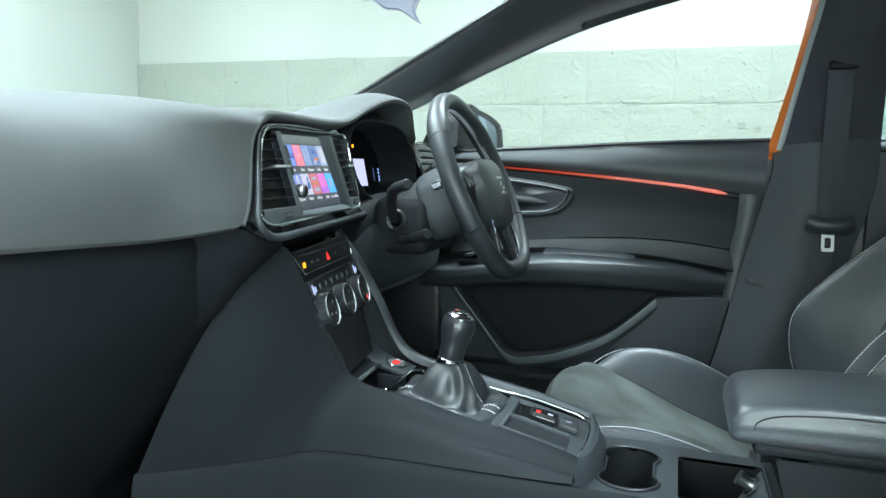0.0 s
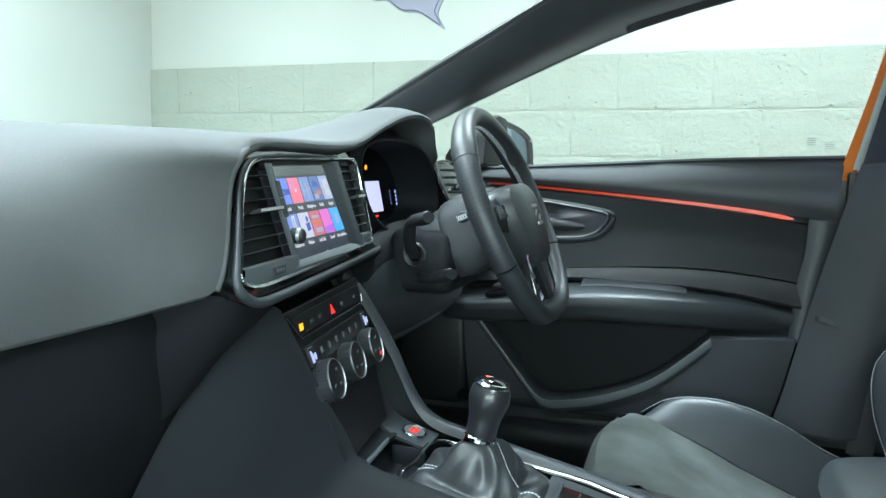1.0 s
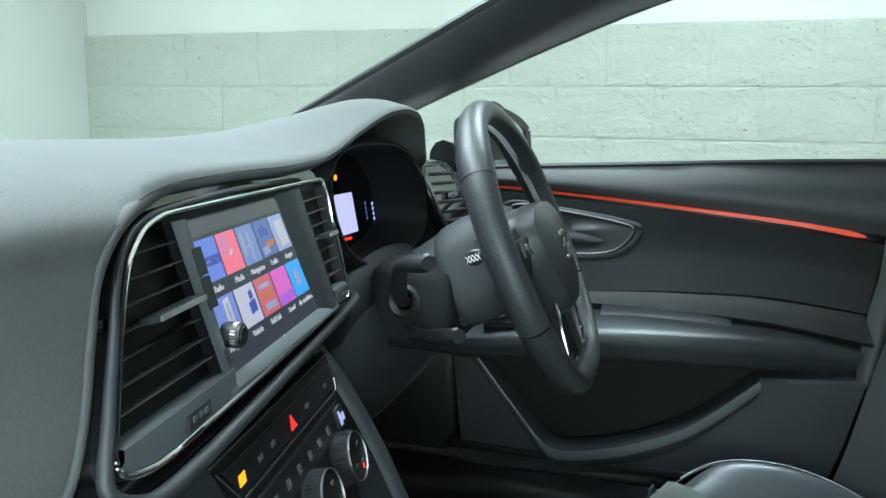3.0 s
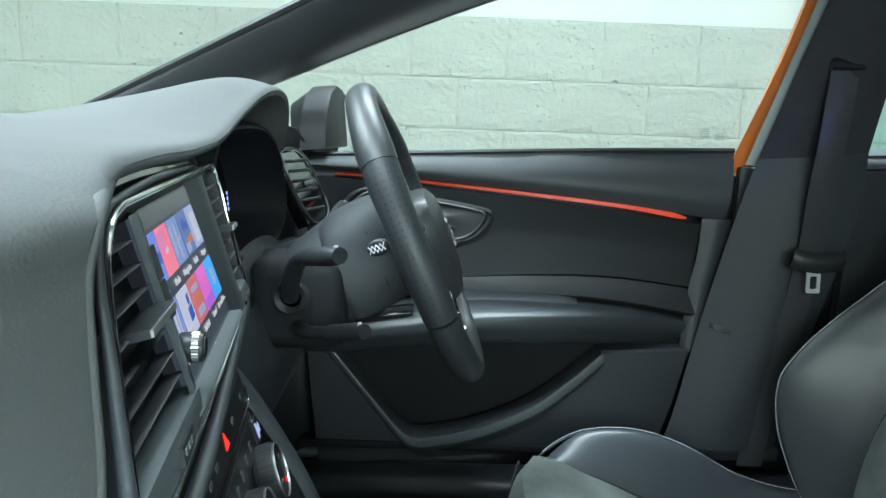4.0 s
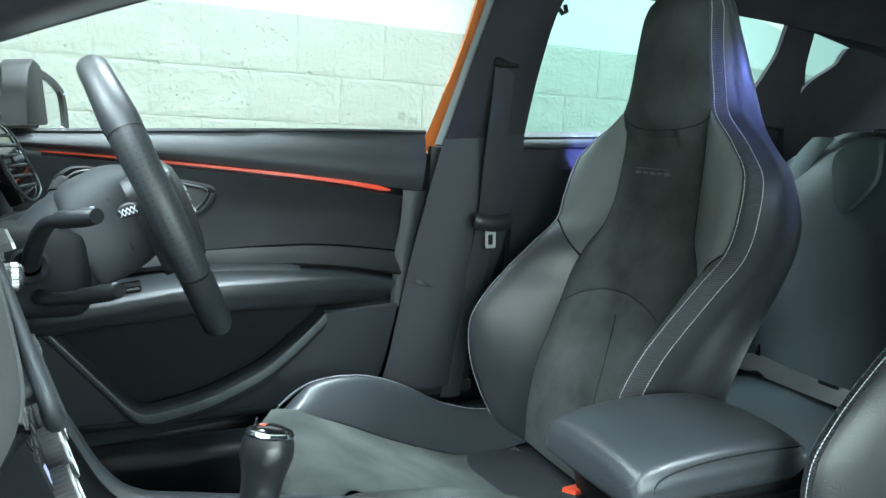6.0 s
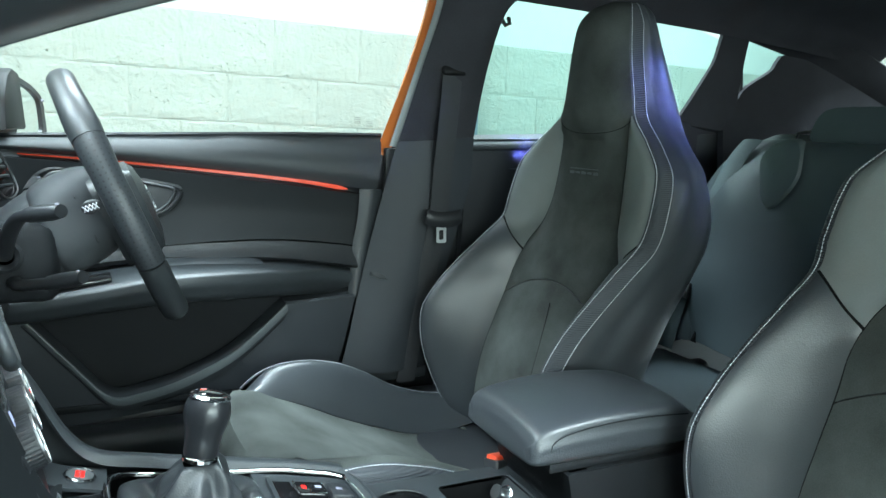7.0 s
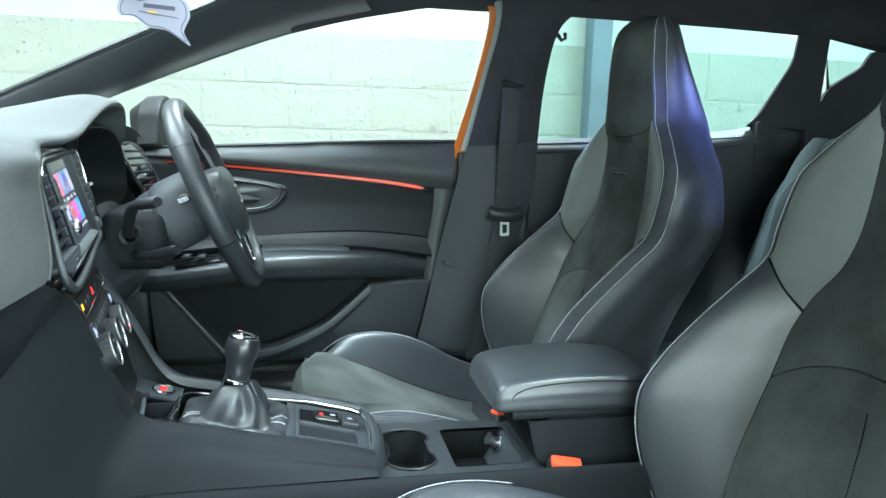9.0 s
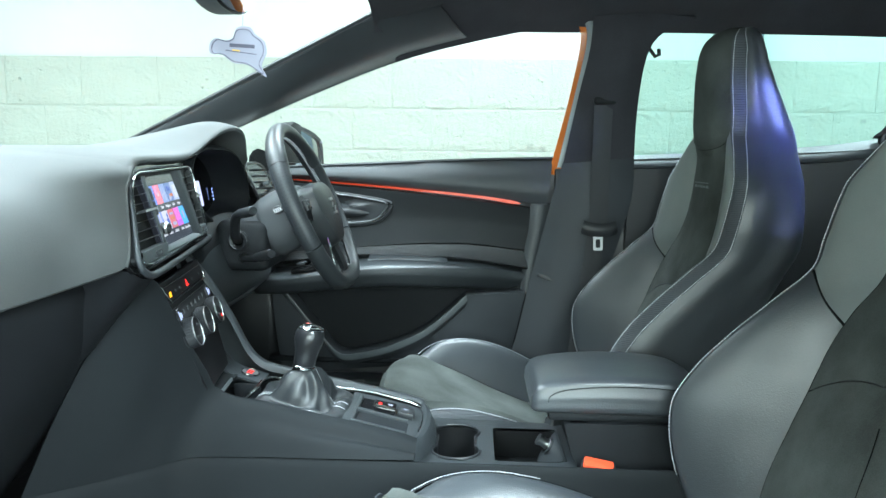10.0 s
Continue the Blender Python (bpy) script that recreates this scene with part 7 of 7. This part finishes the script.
# ---- driver's belt ----
belt = thing("driver_seat_belt", "black seat belt hanging down the centre pillar", "seat belt")
path = [(0.300, 0.630, 1.112), (0.301, 0.636, 1.06), (0.303, 0.650, 0.98), (0.305, 0.666, 0.90), (0.306, 0.680, 0.80), (0.290, 0.690, 0.66), (0.262, 0.690, 0.53), (0.245, 0.69, 0.40)]
part("webbing", skin([[(x - 0.023, y + 0.002, z), (x, y, z), (x + 0.023, y + 0.002, z)] for x, y, z in path], 7, 40, thick=0.0015), WEBBING, belt, "black webbing")
part("guide", box(0.058, 0.018, 0.022, 0.008, 3, pose(0.304, 0.634, 1.112, -15)), PIT, belt, "black belt guide")
tongue = part("tongue", skin([[(x, 0.665 - d, z + 0.011), (x, 0.660 - d, z), (x, 0.665 - d, z - 0.012)] for x, z, d in ((0.266, 0.795, 0.0), (0.278, 0.790, 0.004), (0.306, 0.787, 0.006), (0.334, 0.790, 0.004), (0.346, 0.795, 0.0))], 9, 16, thick=0.012), DARK, belt, "black belt tongue")
TM = axes((0.305, 0.662, 0.755), (1, 0, 0.03), (0, 0.05, 1))
part("tongue_plate", ring_plate(round_rect(0.024, 0.044, 0.004), round_rect(0.012, 0.022, 0.003, cy=-0.004), 0.003, TM), ZINC, tongue, "bright steel tongue plate")
hook = thing("coat_hook", "small black hook on the centre pillar", "hook")
part("hook_body", tube([(0.40, 0.640, 1.250), (0.407, 0.628, 1.235), (0.418, 0.620, 1.218), (0.428, 0.622, 1.224), (0.428, 0.628, 1.236)], 0.005, 8), DARK, hook)

# ---- rear-view mirror, hanging tag, visors ----
rear_mirror = thing("rear_view_mirror", "black rear-view mirror at the windscreen top", "mirror")
part("shell", skin([[(x, 0.03 + 0.12 * c, 1.245 + 0.036 * s) for c, s in [(math.cos(a) * (1 - 0.1 * abs(math.sin(a))), math.sin(a)) for a in [k * math.tau / 12 for k in range(12)]]] for x in (-0.435, -0.44, -0.455, -0.47)], 40, 8, True, True), DARK, rear_mirror)
part("glass", prism([(0.113 * math.cos(k * math.tau / 32), 0.031 * math.sin(k * math.tau / 32)) for k in range(32)], 0.001, axes((-0.433, 0.03, 1.245), (0, 1, 0), (0, 0, 1))), MIRROR, rear_mirror)
part("stem", tube([(-0.47, 0.0, 1.25), (-0.49, 0.0, 1.29), (-0.47, 0, 1.305)], 0.016, 10), DARK, rear_mirror)
tag = thing("air_freshener", "grey card tag hanging from the rear-view mirror", "air freshener")
TAG = [(-0.048, 0.020), (-0.038, 0.030), (-0.022, 0.026), (-0.010, 0.030), (-0.002, 0.045), (0.018, 0.045), (0.026, 0.034), (0.040, 0.022), (0.042, 0.004), (0.036, -0.008), (0.033, -0.018), (0.040, -0.034), (0.030, -0.028), (0.010, -0.014), (-0.012, -0.010), (-0.030, 0.004), (-0.047, 0.006)]
GM = axes((-0.398, -0.030, 1.128), (0.995, 0.05, 0.05), (-0.05, 0, 1))
TAG_LINE = [(q.x, q.y) for q in spline([(x, y, 0) for x, y in TAG], 60, True)]
part("card", prism(TAG_LINE, 0.002, GM), CARD, tag, "pale grey shaped card", smooth=False)
part("outline", tube([GM @ Vector((x * 0.90 - 0.0005, y * 0.88 + 0.001, 0.0022)) for x, y in TAG_LINE], 0.0005, 4, True), INK, tag)
part("print_bar", box(0.040, 0.0055, 0.0006, 0, 1, GM @ pose(0.004, 0.016, 0.0022, 0, 0, -6)), INK, tag, "plain dark printed bar")
part("print_bar", box(0.012, 0.0022, 0.0006, 0, 1, GM @ pose(-0.006, 0.0095, 0.0022, 0, 0, -8)), INK_AMBER, tag, "plain amber printed bar")
part("print_bar", box(0.050, 0.0012, 0.0006, 0, 1, GM @ pose(0.002, 0.006, 0.0022, 0, 0, -10)), INK, tag)
part("string", tube([GM @ Vector((0.006, 0.042, 0.001)), (-0.397, -0.012, 1.215), (-0.437, 0.01, 1.245)], 0.0007, 5), CARD, tag, "thin white string")
for y in (0.30, -0.30):
    visor = thing("sun_visor", "dark grey sun visor folded against the roof", "sun visor", "pair of sun visors")
    part("flap", skin([[(-0.245, y + w, 1.302 - 0.10 * abs(y + w) + 0.04), (-0.17, y + w, 1.318 - 0.10 * abs(y + w) + 0.04), (-0.10, y + w, 1.338 - 0.10 * abs(y + w) + 0.04)] for w in (-0.19, -0.1, 0, 0.1, 0.19)], 10, 16, thick=0.016), HEADLINER, visor)

# ---- blocks of the wall ----
PITCH, JOINT = 0.4265, 0.004


def block_mesh(w, h, seed):
    """A painted block with worn, slightly uneven edges."""
    rng = random.Random(seed)
    d, b = 0.0032, 0.012
    bm = bmesh.new()
    back = [bm.verts.new((x, 0.012, z)) for x, z in ((0, 0), (w, 0), (w, h), (0, h))]
    n = 7
    ring0, ring1 = [], []
    for (x0, z0), (x1, z1) in (((0, 0), (w, 0)), ((w, 0), (w, h)), ((w, h), (0, h)), ((0, h), (0, 0))):
        for k in range(n):
            f = k / n
            x, z = x0 + (x1 - x0) * f, z0 + (z1 - z0) * f
            j = lambda s: rng.uniform(-s, s)
            ring0.append(bm.verts.new((x + j(0.001), d - 0.002, z + j(0.001))))
            cx, cz = (w / 2 - x) / (w / 2), (h / 2 - z) / (h / 2)
            ring1.append(bm.verts.new((x + (b + j(0.007)) * cx, j(0.0010), z + (b + j(0.007)) * cz)))
    m = len(ring0)
    for k in range(m):
        bm.faces.new((ring0[k], ring0[(k + 1) % m], ring1[(k + 1) % m], ring1[k]))
    bm.faces.new(ring1)
    for s in range(4):
        seg = [ring0[(s * n + k) % m] for k in range(n + 1)]
        bm.faces.new([back[s], back[(s + 1) % 4], *reversed(seg)])
    bmesh.ops.recalc_face_normals(bm, faces=bm.faces)
    me = bpy.data.meshes.new("block")
    bm.to_mesh(me)
    bm.free()
    me.materials.append(BLOCK)
    return me


COURSES = ((1.216, LEDGE), (0.992, 1.216), (0.768, 0.992), (0.544, 0.768), (0.32, 0.544), (0.096, 0.32), (0.0, 0.096))
MESHES = {}
for c, (z0, z1) in enumerate(COURSES):
    shift = 0.0 if c % 2 == 0 else 0.5
    for k in range(-8, 15):
        x0 = -0.042 + (k + shift) * PITCH
        x1 = x0 + PITCH
        x0, x1 = max(x0, CORNER_X), min(x1, 6.0)
        if x1 - x0 < 0.05:
            continue
        w, h = x1 - x0 - JOINT, z1 - z0 - JOINT
        key = (round(w, 3), round(h, 3), (k * 7 + c * 3) % 4)
        if key not in MESHES:
            MESHES[key] = block_mesh(w, h, key[2] + 11)
        ob = new("block", MESHES[key])
        ob.parent = block_wall
        ob.location = (x0 + JOINT / 2, WALL_Y - 0.004 + 0.0006 * math.sin(k * 2.3 + c * 1.7), z0 + JOINT / 2)
